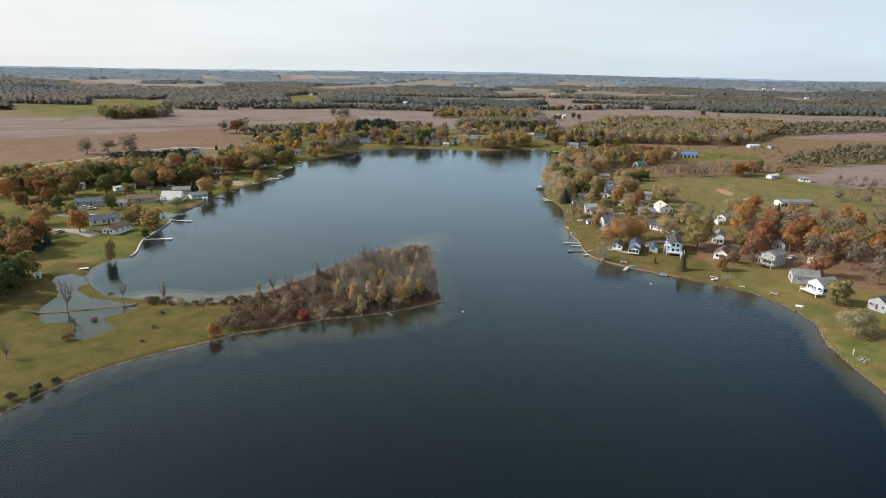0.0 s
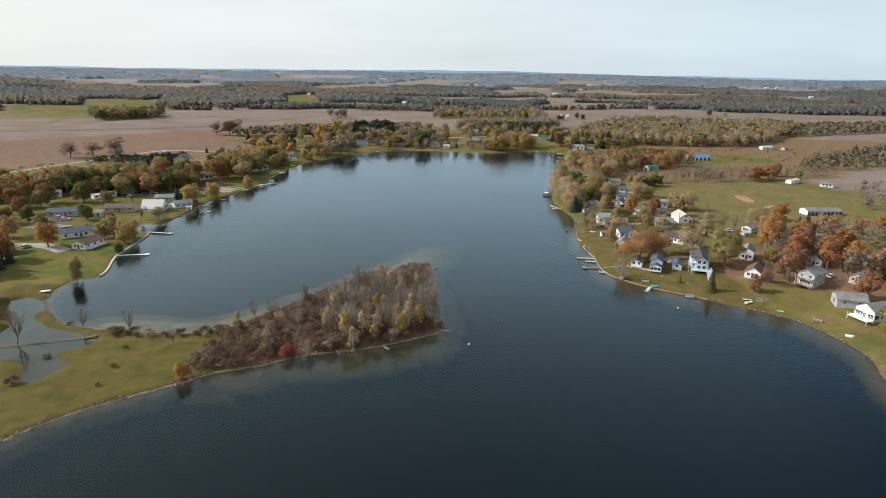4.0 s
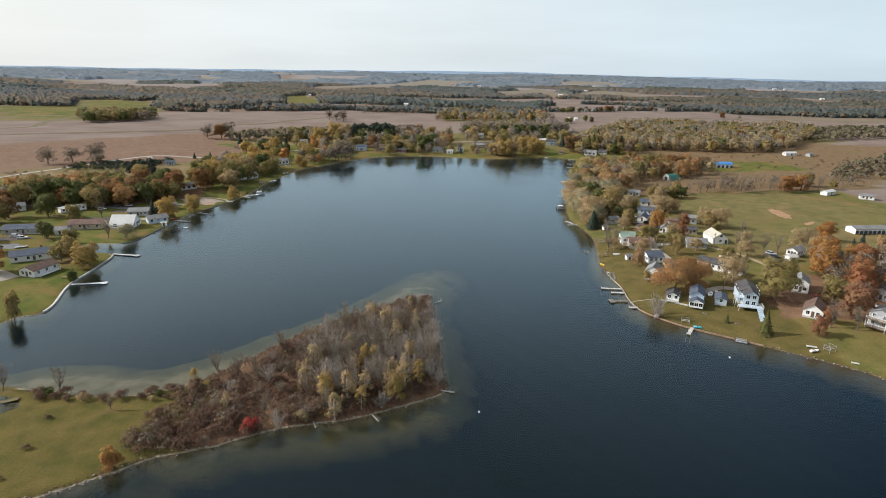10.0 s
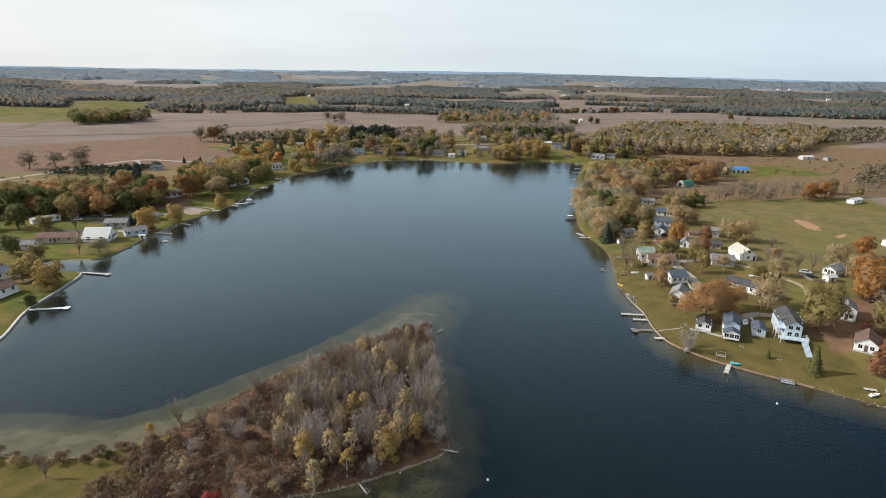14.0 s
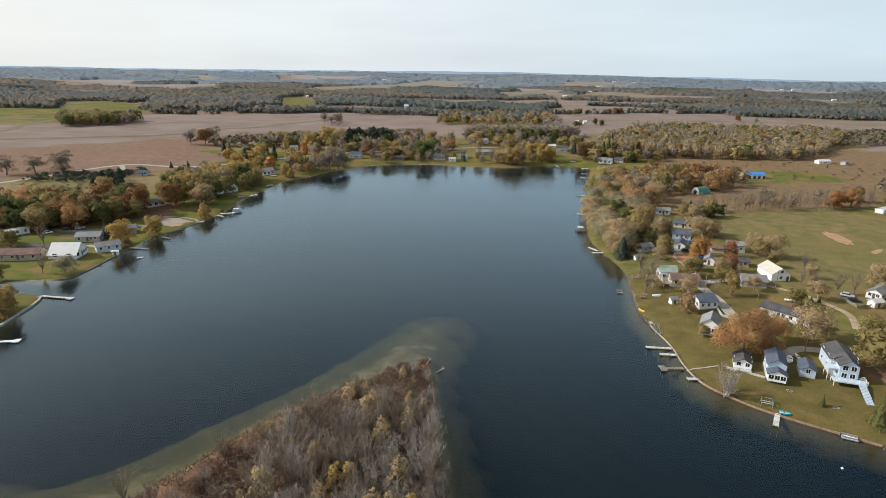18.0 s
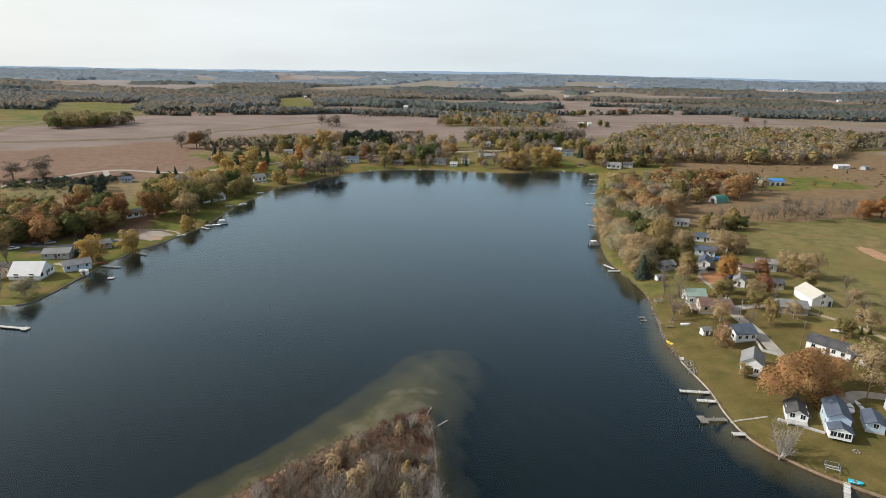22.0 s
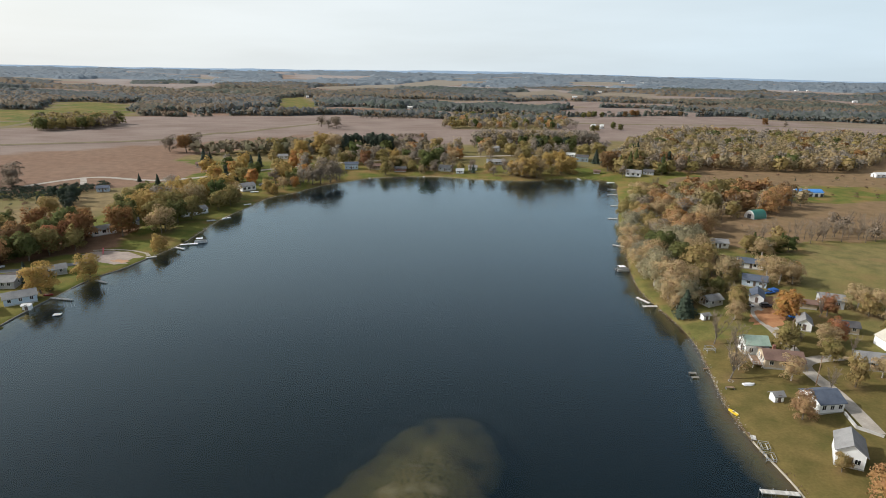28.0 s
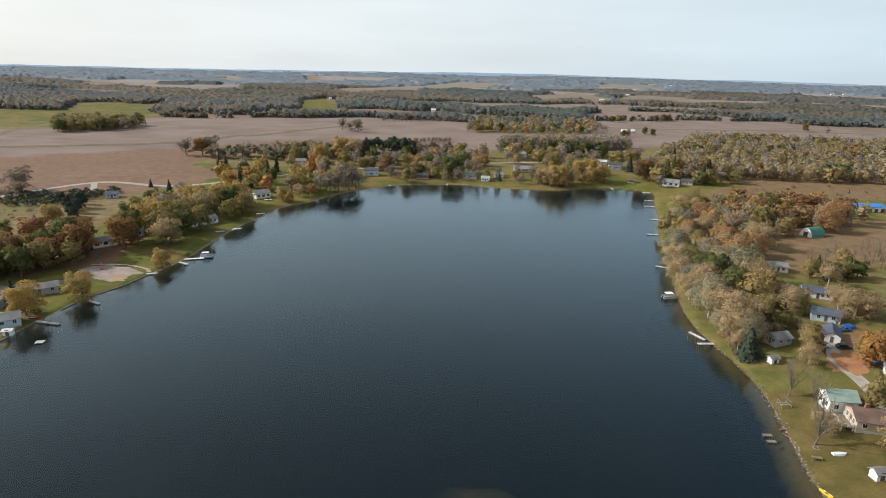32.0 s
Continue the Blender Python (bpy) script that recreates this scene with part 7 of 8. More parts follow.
low_wall([(85.6, 263.4), (88.4, 261.2), (93.4, 257.3)], 0.45, 0.5, M_BLOCK, "low pale retaining wall before the cottages")
yard = tagged(empty("board_fence", 151, 313, 0, 0), "low dark board fence round a small yard", "fence")
for (ax, ay), (bx, by) in (((151, 313), (151.5, 303)), ((151.5, 303), (157, 304.5))):
    run = math.hypot(bx - ax, by - ay)
    for k in range(int(run / 1.8) + 1):
        f = k * 1.8 / run
        px, py = ax + (bx - ax) * f, ay + (by - ay) * f
        part("post", boxed(px - 151.06, px - 150.94, py - 313.06, py - 312.94, gz(px, py) - 0.3, gz(px, py) + 1.35), M_DOCKDARK, yard)
        if f + 1.8 / run <= 1:
            for zz in (0.15, 0.55, 0.95):
                part("board", boxed(0, 1.8, -0.03, 0.03, gz(px, py) + zz, gz(px, py) + zz + 0.32), M_DOCKDARK, yard, at=pose(px - 151, py - 313, 0, 0, 0, math.degrees(math.atan2(by - ay, bx - ax))))
low_wall([(101.8, 304.5), (100.6, 298.4), (104.5, 294.6)], 0.7, 0.3, M_BLOCK, "pale retaining wall round the parking pad")
patch("beach", -145, 424.5, 15, 8.0, -0.25, M_SAND, "raked grey-brown public sand beach", 31, 0.9)
patch("bare_sand", -140.5, 420.5, 5.5, 2.4, -0.4, M_CLAY, "darker damp strip of sand on the beach", 32)
strip("path", [(-159, 432.5), (-151, 434.5), (-142, 434.2), (-134.5, 431.5)], 1.3, M_EDGE, "pale concrete path round the beach", 0.2)
strip("path", [(-134.5, 432), (-131.5, 428.2)], 1.6, M_EDGE, "short pale landing beside the beach", 0.2)


# ---- shore edges ----
def shore_run(line, a, b):
    """The part of a shore line between the points nearest to a and b."""
    i, j = (int(np.argmin(((line - np.array(p)) ** 2).sum(1))) for p in (a, b))
    return line[min(i, j):max(i, j) + 1]


def wall_run(name, run, mat, top, width, label, out=0.0):
    """A low wall that follows the shore."""
    t = np.gradient(run, axis=0)
    nn = np.column_stack([-t[:, 1], t[:, 0]]) / (np.linalg.norm(t, axis=1, keepdims=True) + 1e-9)
    bm = bmesh.new()
    rings = []
    for c, n2 in zip(run, nn):
        a, b2 = c + n2 * (width / 2 + out), c - n2 * (width / 2 - out)
        rings.append([bm.verts.new((a[0], a[1], -0.7)), bm.verts.new((a[0], a[1], top)), bm.verts.new((b2[0], b2[1], top)), bm.verts.new((b2[0], b2[1], -0.7))])
    for r0, r1 in zip(rings, rings[1:]):
        for k in range(4):
            bm.faces.new((r0[k], r0[(k + 1) % 4], r1[(k + 1) % 4], r1[k]))
    bm.faces.new(rings[0]), bm.faces.new(rings[-1][::-1])
    bmesh.ops.recalc_face_normals(bm, faces=bm.faces)
    me = bpy.data.meshes.new(name)
    bm.to_mesh(me)
    bm.free()
    me.materials.append(mat)
    return tagged(new(name, me), label, "seawall", kind="structure")


wall_run("seawall", shore_run(WEST, (-135, 250), (-141, 275)), M_DOCK, 0.55, 0.7, "pale board-topped seawall round the lawn")
wall_run("seawall", shore_run(WEST, (-141, 277), (-145, 316)), M_BLOCK, 0.65, 0.6, "grey concrete seawall on the west shore")
wall_run("seawall", shore_run(WEST, (-150, 334), (-144, 375)), M_DOCKDARK, 0.4, 0.3, "dark timber seawall below the white house")
wall_run("seawall", shore_run(WEST, (-142, 388), (-131, 426)), M_DOCKDARK, 0.3, 0.3, "dark timber seawall past the golden trees")
wall_run("seawall", shore_run(EAST, (75, 296), (76, 257)), M_EDGE, 0.45, 0.22, "thin pale concrete edge of the lawn")
wall_run("seawall", shore_run(EAST, (76, 257), (106, 229)), M_WOOD, 0.5, 0.3, "brown timber edging of the lakeside lawn")


def stone_bm(seed):
    r = random.Random(seed)
    bm = bmesh.new()
    bmesh.ops.create_icosphere(bm, subdivisions=1, radius=0.5)
    for v in bm.verts:
        v.co *= r.uniform(0.7, 1.15)
        v.co.z *= 0.65
    return bm


STONES = []
for k in range(5):
    me = bpy.data.meshes.new("stone")
    bm = stone_bm(k)
    bm.to_mesh(me)
    bm.free()
    me.materials.append(M_STONE)
    STONES.append(me)


def riprap(run, label, size, every, rows=2, seed=1, first=0):
    """Loose stones along a shore: the first few as pieces, the rest joined."""
    r = random.Random(seed)
    thing = tagged(new("riprap"), label, "stone bank", kind="structure")
    verts, faces, made = [], [], 0
    seg = np.linalg.norm(np.diff(run, axis=0), axis=1)
    d = np.concatenate([[0], np.cumsum(seg)])
    for s in np.arange(0, d[-1], every):
        for _ in range(rows):
            x = float(np.interp(s, d, run[:, 0])) + r.gauss(0, 0.45)
            y = float(np.interp(s, d, run[:, 1])) + r.gauss(0, 0.45)
            k = size * r.uniform(0.5, 1.4)
            m = Matrix.LocRotScale((x, y, max(gz(x, y), -0.15) + 0.08), Euler((r.uniform(-0.4, 0.4), r.uniform(-0.4, 0.4), r.uniform(0, 6.28))), (k, k * r.uniform(0.6, 1), k))
            me = STONES[r.randrange(5)]
            if made < first:
                part("stone", me, None, thing, at=m)
                made += 1
            else:
                o = len(verts)
                verts += [tuple(m @ v.co) for v in me.vertices]
                faces += [tuple(o + i for i in p.vertices) for p in me.polygons]
    if verts:
        tagged(part("stone_rest", mesh_from("stone_rest", verts, faces, [M_STONE]), None, thing), kind="stuff")


riprap(shore_run(POINT_S, (-62, 171), (-106, 121)), "bank of pale boulders along the grassy point", 0.55, 0.42, 1, 1, 150)
riprap(shore_run(POINT_S, (-62, 171), (2, 200)), "scattered stones under the brushy bank", 0.6, 1.6, 1, 2, 0)
riprap(shore_run(EAST, (126, 140), (134, 195)), "pale stones along the sandy shore", 0.32, 0.6, 2, 3, 60)
riprap(shore_run(EAST, (106, 229), (134, 195)), "low stones at the lawn's edge", 0.5, 1.2, 1, 4, 0)
riprap(shore_run(EAST, (75, 296), (84, 352)), "pale stones along the garden shore", 0.38, 0.5, 2, 5, 100)
riprap(shore_run(EAST, (82, 362), (95, 465)), "stones under the shoreline trees", 0.6, 1.3, 1, 6, 0)
riprap(shore_run(WEST, (-131, 426), (-124, 500)), "stones along the west shore", 0.6, 1.0, 1, 7, 0)
riprap(shore_run(WEST, (-120, 520), (-88, 601)), "stones on the north-west shore", 0.7, 1.6, 1, 8, 0)


# ---- docks and boats ----
def dock(x0, y0, x1, y1, w=1.25, mat=None, label="weathered grey boat dock standing on posts", tee=0.0, z=0.45):
    """A dock from the shore out to (x1, y1), in sections, with posts; tee: a wider end."""
    L = math.hypot(x1 - x0, y1 - y0)
    yaw = math.degrees(math.atan2(y1 - y0, x1 - x0))
    ob = tagged(empty("dock", x0, y0, 0, yaw), label, "dock", "docks round the lake")
    mat = mat or M_DOCK
    n = max(1, round(L / 3))
    m = max(3, round(L / 0.42))
    for k in range(m):
        part("board", shared(("dock_board", w, round(L / m, 3), mat.name), lambda: boxed(0, L / m * 0.94, -w / 2, w / 2, -0.05, 0)), mat, ob, at=pose(L * k / m, 0, z))
    for s in (-w / 2 + 0.05, w / 2 - 0.13):
        part("stringer", boxed(0, L, s, s + 0.08, z - 0.2, z - 0.05), mat, ob)
    for k in range(n):
        b2 = L * (k + 1) / n
        for s in (-w / 2 - 0.03, w / 2 + 0.03):
            part("post", shared(("dock_post",), lambda: boxed(-0.045, 0.045, -0.045, 0.045, -2.5, 0.8)), M_STEEL, ob, at=pose(b2 - 0.2, s, 0))
    if tee:
        part("end_platform", boxed(L - 1.2, L + 0.6, -tee / 2, tee / 2, z - 0.16, z + 0.01), mat, ob)
    return ob


for args in ((75.4, 278.0, 67.6, 278.8), (75.2, 273.6, 70.3, 274.1), (75.8, 259.2, 72.5, 259.2), (88.6, 242.0, 85.0, 236.6),
             (79.5, 381.2, 76.6, 387.0), (81.5, 378.5, 76.0, 378.1), (92.5, 455.4, 87.3, 458.4), (117, 548, 111.5, 549), (106, 513, 100, 514), (126, 585, 119.5, 586), (131, 604, 125, 605.5),
             (-138, 397.2, -131.9, 394.0), (-143.5, 377.8, -134.5, 376.2), (-132, 426.5, -128, 428), (-126, 443, -121, 440.2), (112, 649, 113, 643), (-14, 647, -13.6, 642), (-57, 637, -56, 632)):
    dock(*args)
dock(74.0, 265.3, 67.6, 265.2, 1.3, M_DOCKDARK, "dark wet dock with a cross end", 3.2)
dock(-141.3, 277.0, -128.5, 279.2, 1.2, M_TRIM, "long white dock reaching from the seawall", 2.4)
dock(-145, 316.2, -133.0, 314.2, 1.2, None, "grey dock at the mouth of the canal", 2.4)
dock(-125.5, 447, -118.5, 449.4, 1.4, M_TRIM, "pale dock with a covered boat", 2.0)
dock(139, 633, 132.5, 632, 1.3, M_TRIM, "white dock in the lake's corner", 2.4)
wk = tagged(empty("boardwalk", 74.2, 265.2, None, 3), "pale board path across the lawn", "path")
for k in range(4):
    part("board", shared(("board",), lambda: boxed(0, 1.2, -0.5, 0.5, 0.02, 0.1)), M_TRIM, wk, at=pose(k * 1.25, 0, 0.10 * k))


def hull(bm, L, W, H, z=0.0):
    """A boat's hull, pointed at +x."""
    secs = [(-0.5, 0.82, 1.0), (-0.2, 1.0, 1.0), (0.15, 0.95, 1.02), (0.36, 0.6, 1.08), (0.5, 0.05, 1.16)]
    rings = []
    for u, w, h in secs:
        rings.append([bm.verts.new((u * L, s * w * W / 2 * k, z + hh * H)) for s, k, hh in ((-1, 1, h), (-1, 0.72, 0.25), (0, 1, 0.0), (1, 0.72, 0.25), (1, 1, h))])
    for a, b2 in zip(rings, rings[1:]):
        for i in range(4):
            bm.faces.new((a[i], a[i + 1], b2[i + 1], b2[i]))
        bm.faces.new((a[4], a[0], b2[0], b2[4]))
    bm.faces.new(rings[0][::-1]), bm.faces.new(rings[-1])
    bmesh.ops.recalc_face_normals(bm, faces=bm.faces)


def rowboat(x, y, yaw, paint, label, L=4.2, W=1.5, z=None, flip=False):
    z = (gz(x, y) if gz(x, y) > 0.05 else -0.08) if z is None else z
    ob = tagged(empty("boat", x, y, z, yaw), label, "boat")
    bm = bmesh.new()
    hull(bm, L, W, 0.55)
    part("hull", bm, paint, ob, at=pose(0, 0, 0.62, 180) if flip else pose(0, 0, 0.02))
    if not flip:
        part("seat", boxed(-0.4, 0.0, -W * 0.38, W * 0.38, 0.56, 0.66), M_WOOD, ob)
        part("rail", boxed(-L * 0.48, L * 0.2, -W * 0.47, -W * 0.40, 0.56, 0.64), M_TRIM, ob)
    return ob


def pontoon_boat(x, y, yaw, label, roof=True, z=None):
    wet = gz(x, y) < 0.05
    ob = tagged(empty("pontoon_boat", x, y, (-0.1 if wet else gz(x, y)) if z is None else z, yaw), label, "boat")
    for s in (-0.85, 0.85):
        bm = bmesh.new()
        tube(bm, (-2.8, s, 0.3), (2.4, s, 0.3), 0.3, 0.3, 8)
        tube(bm, (2.4, s, 0.3), (3.0, s, 0.36), 0.3, 0.08, 8)
        part("pontoon", bm, M_STEEL, ob)
    part("deck", boxed(-2.9, 2.7, -1.2, 1.2, 0.58, 0.7), M_TRIM, ob)
    bm = bmesh.new()
    for a in ((-2.8, 2.5, -1.18, -1.1), (-2.8, 2.5, 1.1, 1.18), (2.42, 2.5, -1.1, 1.1), (-2.8, -2.72, -1.1, 1.1)):
        box(bm, a[0], a[1], a[2], a[3], 0.75, 1.35)
    part("side_panel", bm, M_STEEL, ob)
    for sx in (-2.0, 1.2):
        part("seat", boxed(sx - 0.6, sx + 0.6, -1.05, -0.45, 0.7, 1.15), M_TRIM, ob)
    part("motor", boxed(-3.25, -2.9, -0.2, 0.2, 0.3, 1.3), M_TYRE, ob)
    if roof:
        part("canopy", boxed(-2.0, 1.0, -1.15, 1.15, 2.35, 2.45), M_CARS["white"], ob)
        for px in (-1.9, 0.9):
            for py in (-1.1, 1.1):
                part("canopy_pole", boxed(px - 0.03, px + 0.03, py - 0.03, py + 0.03, 1.3, 2.36), M_STEEL, ob)
    return ob


def boat_lift(x, y, yaw, label="empty galvanised boat lift on the shore", w=2.1, L=2.6, h=1.5):
    ob = tagged(empty("boat_lift", x, y, max(gz(x, y), -0.6), yaw), label, "boat lift", "boat lifts")
    for px in (-L / 2, L / 2):
        for py in (-w / 2, w / 2):
            part("post", boxed(px - 0.06, px + 0.06, py - 0.06, py + 0.06, -0.5, h), M_STEEL, ob)
        part("crossbar", boxed(px - 0.05, px + 0.05, -w / 2, w / 2, h * 0.35, h * 0.35 + 0.1), M_STEEL, ob)
        part("top_bar", boxed(px - 0.04, px + 0.04, -w / 2, w / 2, h - 0.08, h), M_STEEL, ob)
    for py in (-w / 2, w / 2):
        part("bunk", boxed(-L / 2, L / 2, py * 0.5 - 0.08, py * 0.5 + 0.08, h * 0.45, h * 0.45 + 0.12), M_DOCK, ob)
        part("side_bar", boxed(-L / 2, L / 2, py - 0.04, py + 0.04, h - 0.08, h), M_STEEL, ob)
    return ob


pontoon_boat(80.6, 419, 10, "white pontoon boat moored off the trees")
pontoon_boat(100.4, 232.2, -28, "small grey pontoon boat at the lawn's edge", False).scale = (0.6, 0.7, 0.7)
pontoon_boat(-117.5, 452, 15, "pontoon boat with white canopy at a dock")
rowboat(90.2, 241.6, -25, M_CARS["teal"], "bright blue boat pulled up on the lawn", 2.7, 1.25)
rowboat(75.9, 307.9, 110, M_CARS["yellow"], "yellow kayak lying on the shore", 3.0, 0.75)
rowboat(86.1, 320.3, 5, M_CARS["white"], "white rowboat turned upside down", 3.4, 1.4, None, True)
rowboat(132.1, 310.2, -20, M_CARS["white"], "white motorboat parked behind the house", 5.2, 2.0)
rowboat(118.9, 224.0, 15, M_CARS["white"], "white rowboat by the boat lift", 3.2, 1.25)
rowboat(137.5, 196, -20, M_CARS["white"], "white swim raft on the grass", 2.6, 1.7, None, True)
rowboat(-121.9, 500.5, 40, M_CARS["white"], "white motorboat by the west lawn", 5.0, 2.0)
rowboat(-127.6, 491.8, 20, M_CARS["silver"], "grey boat on the west lawn", 4.6, 1.9)
rowboat(-120.5, 533.1, 30, M_CARS["white"], "white boat at the shore", 4.6, 1.9)
rowboat(-127, 568.1, 20, M_CARS["white"], "white speedboat in front of the lake house", 5.4, 2.1)
rowboat(-145.2, 379.5, 10, M_CARS["red"], "red paddle boat beside the dock", 3.2, 1.6)
rowboat(105.5, 266.5, 60, M_CARS["white"], "white boat parked between cottages", 4.4, 1.7)
rowboat(108.5, 267.5, 80, M_CARS["white"], "white canoe beside the drive", 4.4, 1.0)
rowboat(-190, 322, 30, M_CARS["silver"], "grey boat stored by the long house", 5.0, 2.0)
boat_lift(87.6, 245.6, -25)
boat_lift(123.5, 224, 20, h=1.9)
boat_lift(134, 207.5, -35)
boat_lift(84.6, 341.4, 5)
boat_lift(75.6, 289.8, 75, "folded galvanised lift on the grass", h=0.9)
boat_lift(76.2, 293.5, 75, "folded steel lift on the grass", h=0.9)
boat_lift(130.6, 153.5, 30, "steel lift on the stony shore", h=1.2)


def low_table(name, x, y, yaw, L, W, h, mat, label, category, z=None):
    """A plank platform or table on four legs."""
    ob = tagged(empty(name, x, y, max(gz(x, y), -0.9) if z is None else z, yaw), label, category)
    n = max(3, int(W / 0.25))
    for k in range(n):
        part("plank", shared(("plank", L, round(W / n, 3)), lambda: boxed(-L / 2, L / 2, 0, W / n * 0.9, -0.07, 0)), mat, ob, at=pose(0, -W / 2 + k * W / n, h))
    for px in (-L / 2 + 0.1, L / 2 - 0.1):
        for py in (-W / 2 + 0.1, W / 2 - 0.1):
            part("leg", boxed(px - 0.05, px + 0.05, py - 0.05, py + 0.05, -0.2, h - 0.06), M_STEEL, ob)
    return ob


low_table("swim_platform", 74.0, 328.4, 0, 2.2, 1.0, 1.35, M_DOCKDARK, "small dark platform standing in the shallows", "platform")
low_table("swim_platform", 73.8, 326.0, 0, 2.2, 1.0, 1.25, M_DOCKDARK, "small dark platform beside its twin", "platform")
low_table("swim_raft", -131.7, 363.2, 15, 2.4, 2.0, 0.35, M_DOCK, "floating grey swim raft", "raft", 0.0)
low_table("picnic_table", 80.2, 318.8, -8, 2.2, 0.9, 0.75, M_WOOD, "timber bench table on the lawn", "table")
low_table("picnic_table", -146.9, 283, 30, 2.4, 0.9, 0.75, M_WOOD, "brown picnic table by the seawall", "table")
low_table("bench", 81.4, 250.6, -30, 2.0, 0.45, 0.45, M_WOOD, "brown garden bench near the water", "bench")
low_table("bench", 79.5, 331.5, 10, 2.2, 0.45, 0.45, M_WOOD, "timber bench by the stones", "bench")
low_table("platform", 75.6, 297.2, 70, 1.8, 1.2, 0.4, M_DOCK, "small grey deck at the lawn's edge", "platform")
low_table("platform", 126.4, 216.5, -30, 2.0, 1.0, 0.35, M_DOCK, "grey dock section stored on shore", "platform")
low_table("platform", 119.5, 226.5, -20, 3.0, 1.2, 0.35, M_DOCK, "stacked dock section on the grass", "platform")
low_table("platform", -144.2, 231.5, 20, 3.4, 1.6, 0.5, M_TRIM, "white picnic platform on the flooded lawn", "platform")


def fire_ring(x, y):
    ob = tagged(empty("fire_ring", x, y), "ring of stones round a fire pit", "fire pit", "fire pits")
    for k in range(9):
        a = k * 2 * math.pi / 9
        part("stone", STONES[k % 5], None, ob, at=pose(0.65 * math.cos(a), 0.65 * math.sin(a), 0.1, 0, 0, k * 40) @ Matrix.Diagonal((0.45, 0.45, 0.45, 1)))


for x, y in ((96.5, 250.8), (104, 243), (-146, 204.5), (82.5, 323)):
    fire_ring(x, y)


# ---- vehicles ----
def car(x, y, yaw, paint, label, truck=False, L=4.6, W=1.8):
    ob = tagged(empty("pickup_truck" if truck else "car", x, y, None, yaw), label, "pickup truck" if truck else "car", "parked cars")
    bm = bmesh.new()
    prof = [(-L / 2, 0.35), (-L / 2, 0.85), (-L / 2 + 0.2, 0.95), (L * 0.2, 0.95), (L / 2 - 0.15, 0.82), (L / 2, 0.6), (L / 2, 0.35)]
    a, b2 = ([bm.verts.new((px, s, pz)) for px, pz in prof] for s in (-W / 2, W / 2))
    bm.faces.new(a), bm.faces.new(b2[::-1])
    for i in range(len(prof)):
        bm.faces.new((a[i], b2[i], b2[(i + 1) % len(prof)], a[(i + 1) % len(prof)]))
    bmesh.ops.recalc_face_normals(bm, faces=bm.faces)
    bmesh.ops.bevel(bm, geom=[e for e in bm.edges], offset=0.06, segments=1, affect="EDGES")
    part("body", bm, M_CARS[paint], ob)
    c0, c1 = (-L * 0.12, L * 0.2) if truck else (-L * 0.42, L * 0.2)
    bm = bmesh.new()
    lo = [bm.verts.new((px, py, 0.93)) for px, py in ((c0, -W * 0.46), (c1, -W * 0.46), (c1, W * 0.46), (c0, W * 0.46))]
    hi = [bm.verts.new((px, py, 1.5)) for px, py in ((c0 + 0.3, -W * 0.38), (c1 - 0.55, -W * 0.38), (c1 - 0.55, W * 0.38), (c0 + 0.3, W * 0.38))]
    for i in range(4):
        bm.faces.new((lo[i], lo[(i + 1) % 4], hi[(i + 1) % 4], hi[i]))
    bm.faces.new(hi)
    part("window_band", bm, M_GLASS, ob)
    part("roof", boxed(c0 + 0.28, c1 - 0.5, -W * 0.39, W * 0.39, 1.49, 1.54), M_CARS[paint], ob)
    if truck:
        part("bed_liner", boxed(-L / 2 + 0.15, c0 - 0.1, -W * 0.4, W * 0.4, 0.94, 0.97), M_TYRE, ob)
    for sx in (-L * 0.31, L * 0.31):
        for sy in (-W / 2, W / 2):
            bm = bmesh.new()
            tube(bm, (sx, sy - 0.1, 0.33), (sx, sy + 0.1, 0.33), 0.33, 0.33, 12)
            wh = part("wheel", bm, M_TYRE, ob)
            bm = bmesh.new()
            tube(bm, (sx, sy - 0.11, 0.33), (sx, sy + 0.11, 0.33), 0.19, 0.19, 10)
            part("rim", bm, M_STEEL, wh)
    return ob


for args in ((115.3, 386.5, 0, "white", "white car parked on the drive"), (126.5, 385.5, 15, "blue", "bright blue car by the white garage", True), (112.4, 373.5, -5, "silver", "silver car on fallen leaves"),
             (118.6, 372.6, -5, "black", "black car beside the silver one"), (123.5, 362.8, -8, "blue", "blue pickup under the orange tree", True), (-193.3, 396, 40, "white", "white car by the asphalt lane"),
             (-188, 403.5, 30, "black", "black car on the asphalt lane"), (-183, 406, 30, "silver", "silver car on the asphalt lane"), (-204, 338.5, 12, "white", "white car by the ranch house"),
             (-199, 336, 20, "white", "white pickup near the ranch house", True), (147.5, 320, -30, "black", "black car parked on the grass"), (155.5, 315, -40, "silver", "silver car parked by the fence"), (154.5, 310, -20, "black", "black car parked by the fence"),
             (-186, 284, 80, "silver", "silver car on the gravel forecourt"), (158, 252, 30, "white", "white car under the maples"), (164, 246, 30, "silver", "silver car under the maples"), (143, 262, 50, "red", "red car in the leaves"),
             (165, 213, 20, "white", "white car behind the lake house"), (-128, 590, 30, "silver", "silver car by the north-west house")):
    car(*args)
rowboat(-160, 312, 20, M_CARS["white"], "white boat on a trailer by the long house", 5.0, 2.0)
tagged(part("tarp", boxed(-1.6, 1.6, -1.2, 1.2, 0, 0.9), M_CARS["blue"], tagged(empty("tarp_pile", 129.5, 388, None, 20), "pile under a bright blue tarp", "tarp")))
kb = tagged(empty("kayak_rack", -151.5, 428, None, 20), "bright red kayak standing at the beach", "kayak")
bm = bmesh.new()
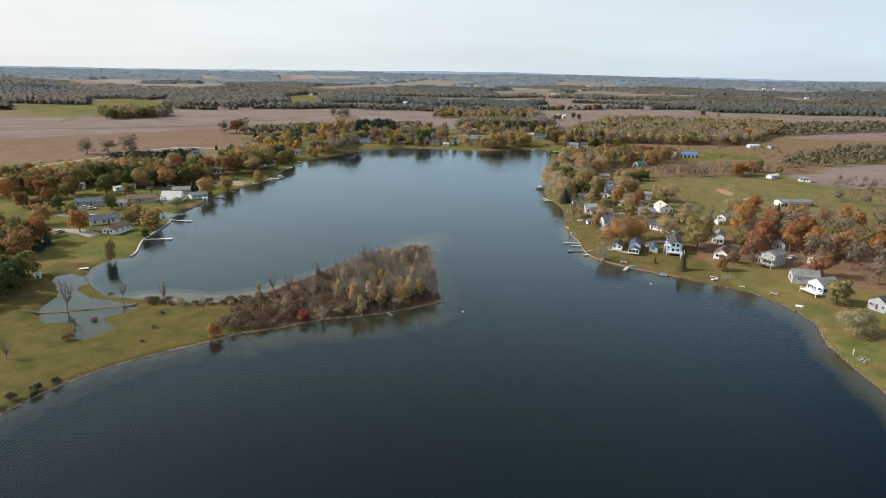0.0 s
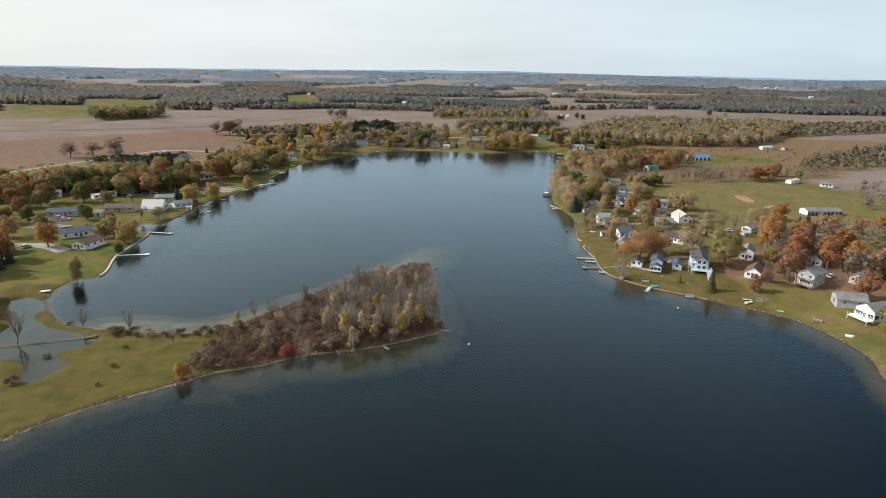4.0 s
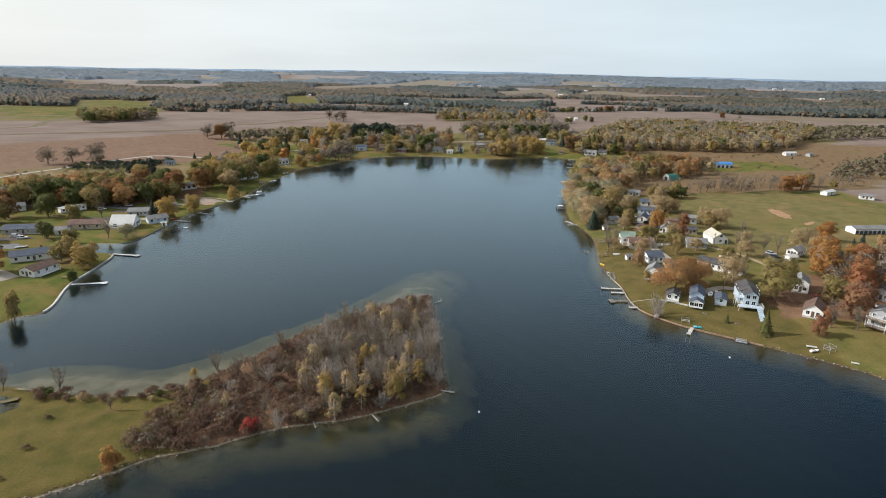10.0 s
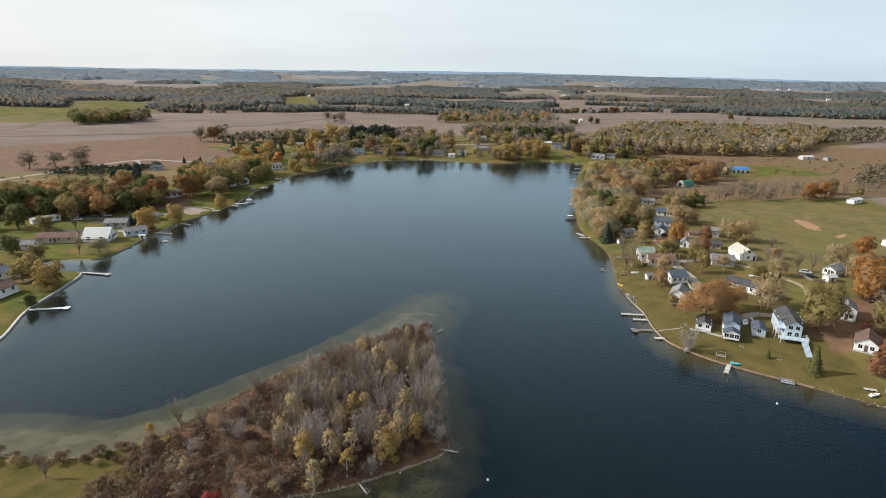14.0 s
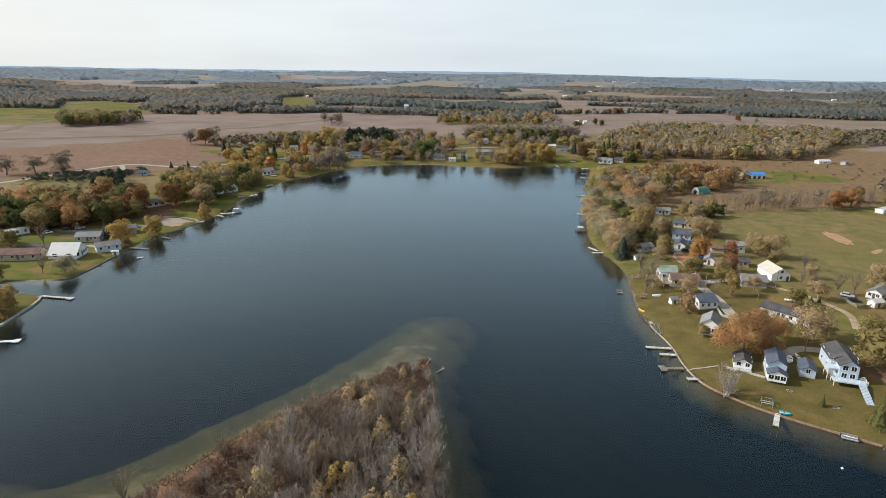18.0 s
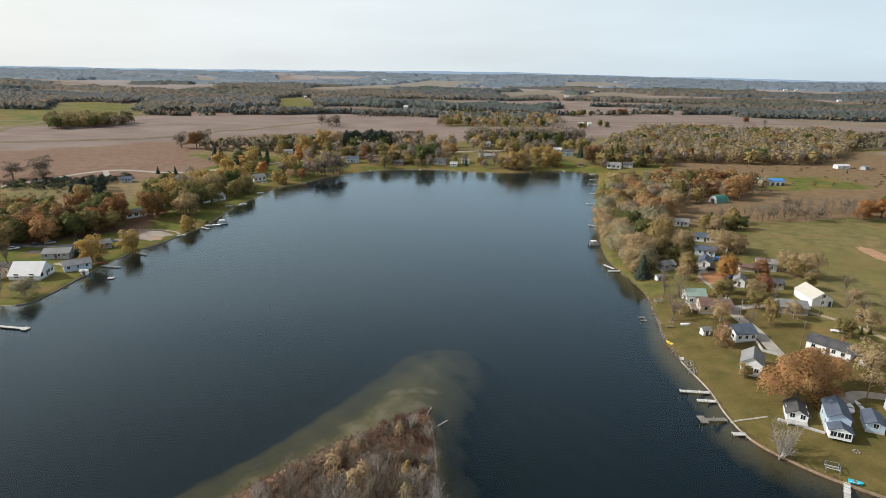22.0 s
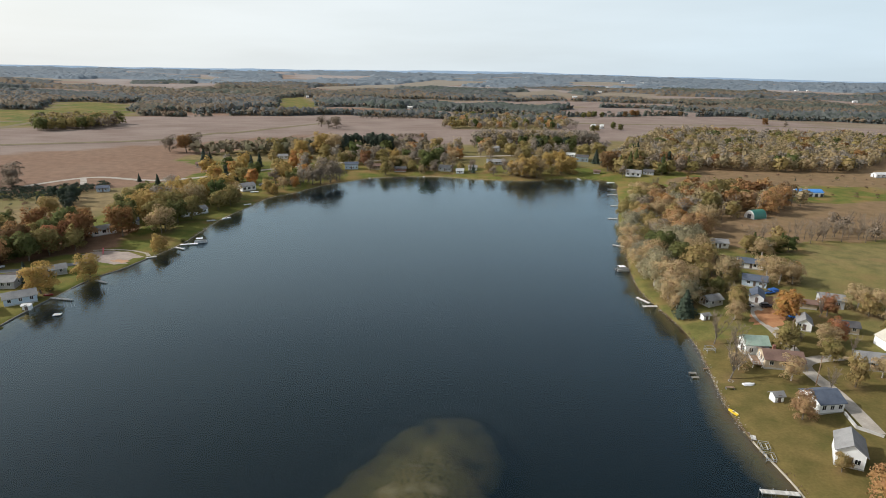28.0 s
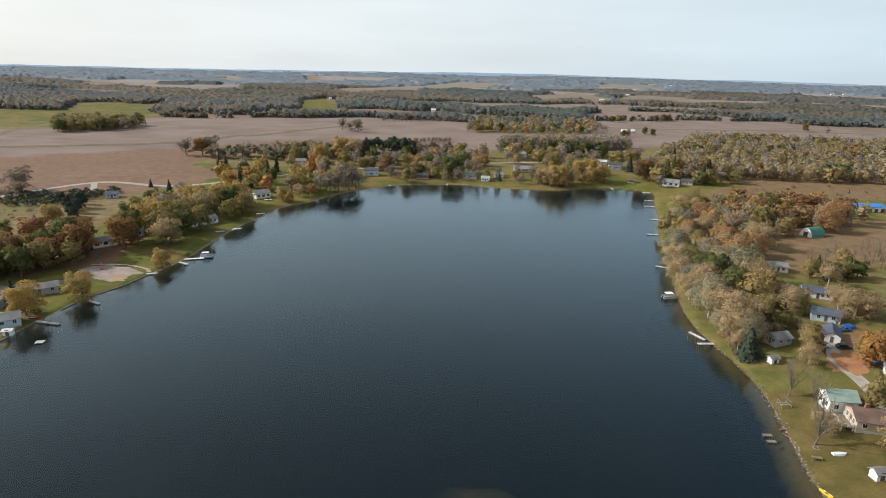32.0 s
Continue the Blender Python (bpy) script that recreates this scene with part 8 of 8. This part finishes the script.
hull(bm, 3.2, 0.8, 0.35)
part("hull", bm, M_CARS["pink"], kb, at=pose(0, 0, 1.5, 0, -80))
part("stand", boxed(-0.5, 0.5, -0.4, 0.4, -0.1, 0.15), M_WOOD, kb)
hb = house(-144.6, 367.2, 15, 2.8, 2.2, 1.9, 0.35, M_WHITE, M_R_WHITE, "tiny white boathouse on the seawall", "", "s", category="shed", name="shed", base=0.1)


# ---- small natural things ----
def log(x, y, yaw, L, label, z=0.15, tilt=4):
    ob = tagged(empty("log", x, y, z, yaw), label, "driftwood", "driftwood")
    bm = bmesh.new()
    tube(bm, (0, 0, 0), (L, 0, L * math.tan(radians(tilt))), 0.22, 0.12, 7)
    part("stem", bm, M_PALEBARK, ob)
    for k, a in enumerate((0.5, 0.7, 0.85)):
        bm = bmesh.new()
        tube(bm, (L * a, 0, 0.1), (L * (a + 0.2), (-1) ** k * L * 0.22, 0.5 + 0.2 * k), 0.07, 0.02, 4)
        part("branch", bm, M_PALEBARK, ob)


log(-1.5, 266, 70, 4, "bleached fallen trunk at the tip of the point")
log(1.5, 262, 40, 3, "grey driftwood trunk in the shallows")
log(2.5, 201, -20, 4.5, "bleached fallen tree on the bank")
log(-14, 189, -60, 3.5, "pale driftwood branch in the shallows")
log(-28, 186, -70, 3.0, "pale branch at the water's edge")
for x, y, lab in ((12.6, 190.8, "white marker buoy on dark water"), (91.2, 221.2, "white marker buoy off the lawn")):
    ob = tagged(empty("buoy", x, y, 0, 0), lab, "buoy")
    bm = bmesh.new()
    bmesh.ops.create_icosphere(bm, subdivisions=2, radius=0.28)
    part("float", bm, M_CARS["white"], ob, at=pose(0, 0, 0.12))
    part("cap", boxed(-0.05, 0.05, -0.05, 0.05, 0.36, 0.5), M_CARS["red"], ob)


def utility_pole(x, y, yaw=0):
    ob = tagged(empty("utility_pole", x, y, None, yaw), "brown wooden utility pole with crossarm", "utility pole", "utility poles")
    bm = bmesh.new()
    tube(bm, (0, 0, -0.5), (0, 0, 9), 0.15, 0.1, 8)
    part("pole", bm, M_WOOD, ob)
    part("crossarm", boxed(-1.1, 1.1, -0.06, 0.06, 8.3, 8.45), M_WOOD, ob)
    for k in (-1, 0, 1):
        part("insulator", boxed(k - 0.05, k + 0.05, -0.05, 0.05, 8.45, 8.65), M_STEEL, ob)


for x, y in ((103, 318), (110, 343), (113, 300), (131, 320), (112, 270), (140, 255)):
    utility_pole(x, y, 40)
sp = tagged(empty("white_post", 130.7, 158, None), "short white post on the shore", "post")
part("post", boxed(-0.1, 0.1, -0.1, 0.1, -0.2, 1.8), M_TRIM, sp)
part("cap", boxed(-0.14, 0.14, -0.14, 0.14, 1.8, 1.9), M_TRIM, sp)


def tufts(name, run, n, lo, hi, mat, label, off, seed):
    """Reeds and long grass in one strip along the shore."""
    r = np.random.default_rng(seed)
    k = r.integers(len(run) - 1, size=n)
    f = r.uniform(size=n)[:, None]
    c = run[k] * (1 - f) + run[k + 1] * f + r.normal(size=(n, 2)) * off
    z = np.maximum(heights(c[:, 0], c[:, 1]), -0.2)
    hh = r.uniform(lo, hi, n)
    an = r.uniform(0, 6.28, n)
    w = 0.12 * hh / hi + 0.05
    lean = r.normal(size=(n, 2)) * 0.25 * hh[:, None]
    a = np.column_stack([c[:, 0] - w * np.cos(an), c[:, 1] - w * np.sin(an), z - 0.05])
    b2 = np.column_stack([c[:, 0] + w * np.cos(an), c[:, 1] + w * np.sin(an), z - 0.05])
    t = np.column_stack([c + lean, z + hh])
    tagged(new(name, mesh_from(name, np.stack([a, b2, t], 1).reshape(-1, 3), np.arange(n * 3).reshape(n, 3), [mat])), label, "grass", kind="stuff")


tufts("shore_grass", POINT_S, 4000, 0.12, 0.42, L_BRUSH, "dry brown grass fringing the point", 0.8, 1)
tufts("shore_grass", POINT_N, 2500, 0.3, 1.0, L_BRUSH, "dry brown grass on the point's north side", 0.9, 2)
tufts("shore_grass", EAST, 4500, 0.12, 0.35, L_BRUSH, "thin dry grass along the east shore", 0.7, 3)
tufts("shore_grass", NORTH, 2500, 0.2, 0.7, L_PALE, "thin dry grass along the north shore", 0.8, 4)
tufts("shore_grass", WEST, 2500, 0.12, 0.35, L_BRUSH, "thin dry grass along the west shore", 0.7, 5)


# ---- fallen leaves under the trees ----
att = ground_me.color_attributes["cover"].data
buf = np.empty(len(att) * 4, np.float32)
att.foreach_get("color", buf)
buf = buf.reshape(-1, 4)
close = (np.abs(gx) < 300) & (gy > 90) & (gy < 700) & (hz > 0.3)
idx = np.nonzero(close)[0]
load = np.zeros(len(idx), np.float32)
for px, py, pr in PLANTS:
    if pr > 1.2:
        load += 0.5 * np.exp(-((gx[idx] - px - 0.3 * pr) ** 2 + (gy[idx] - py) ** 2) / (1.1 * pr) ** 2)
buf[idx, 2] = np.maximum(buf[idx, 2], np.clip(load, 0, 0.65))
att.foreach_set("color", buf.ravel())
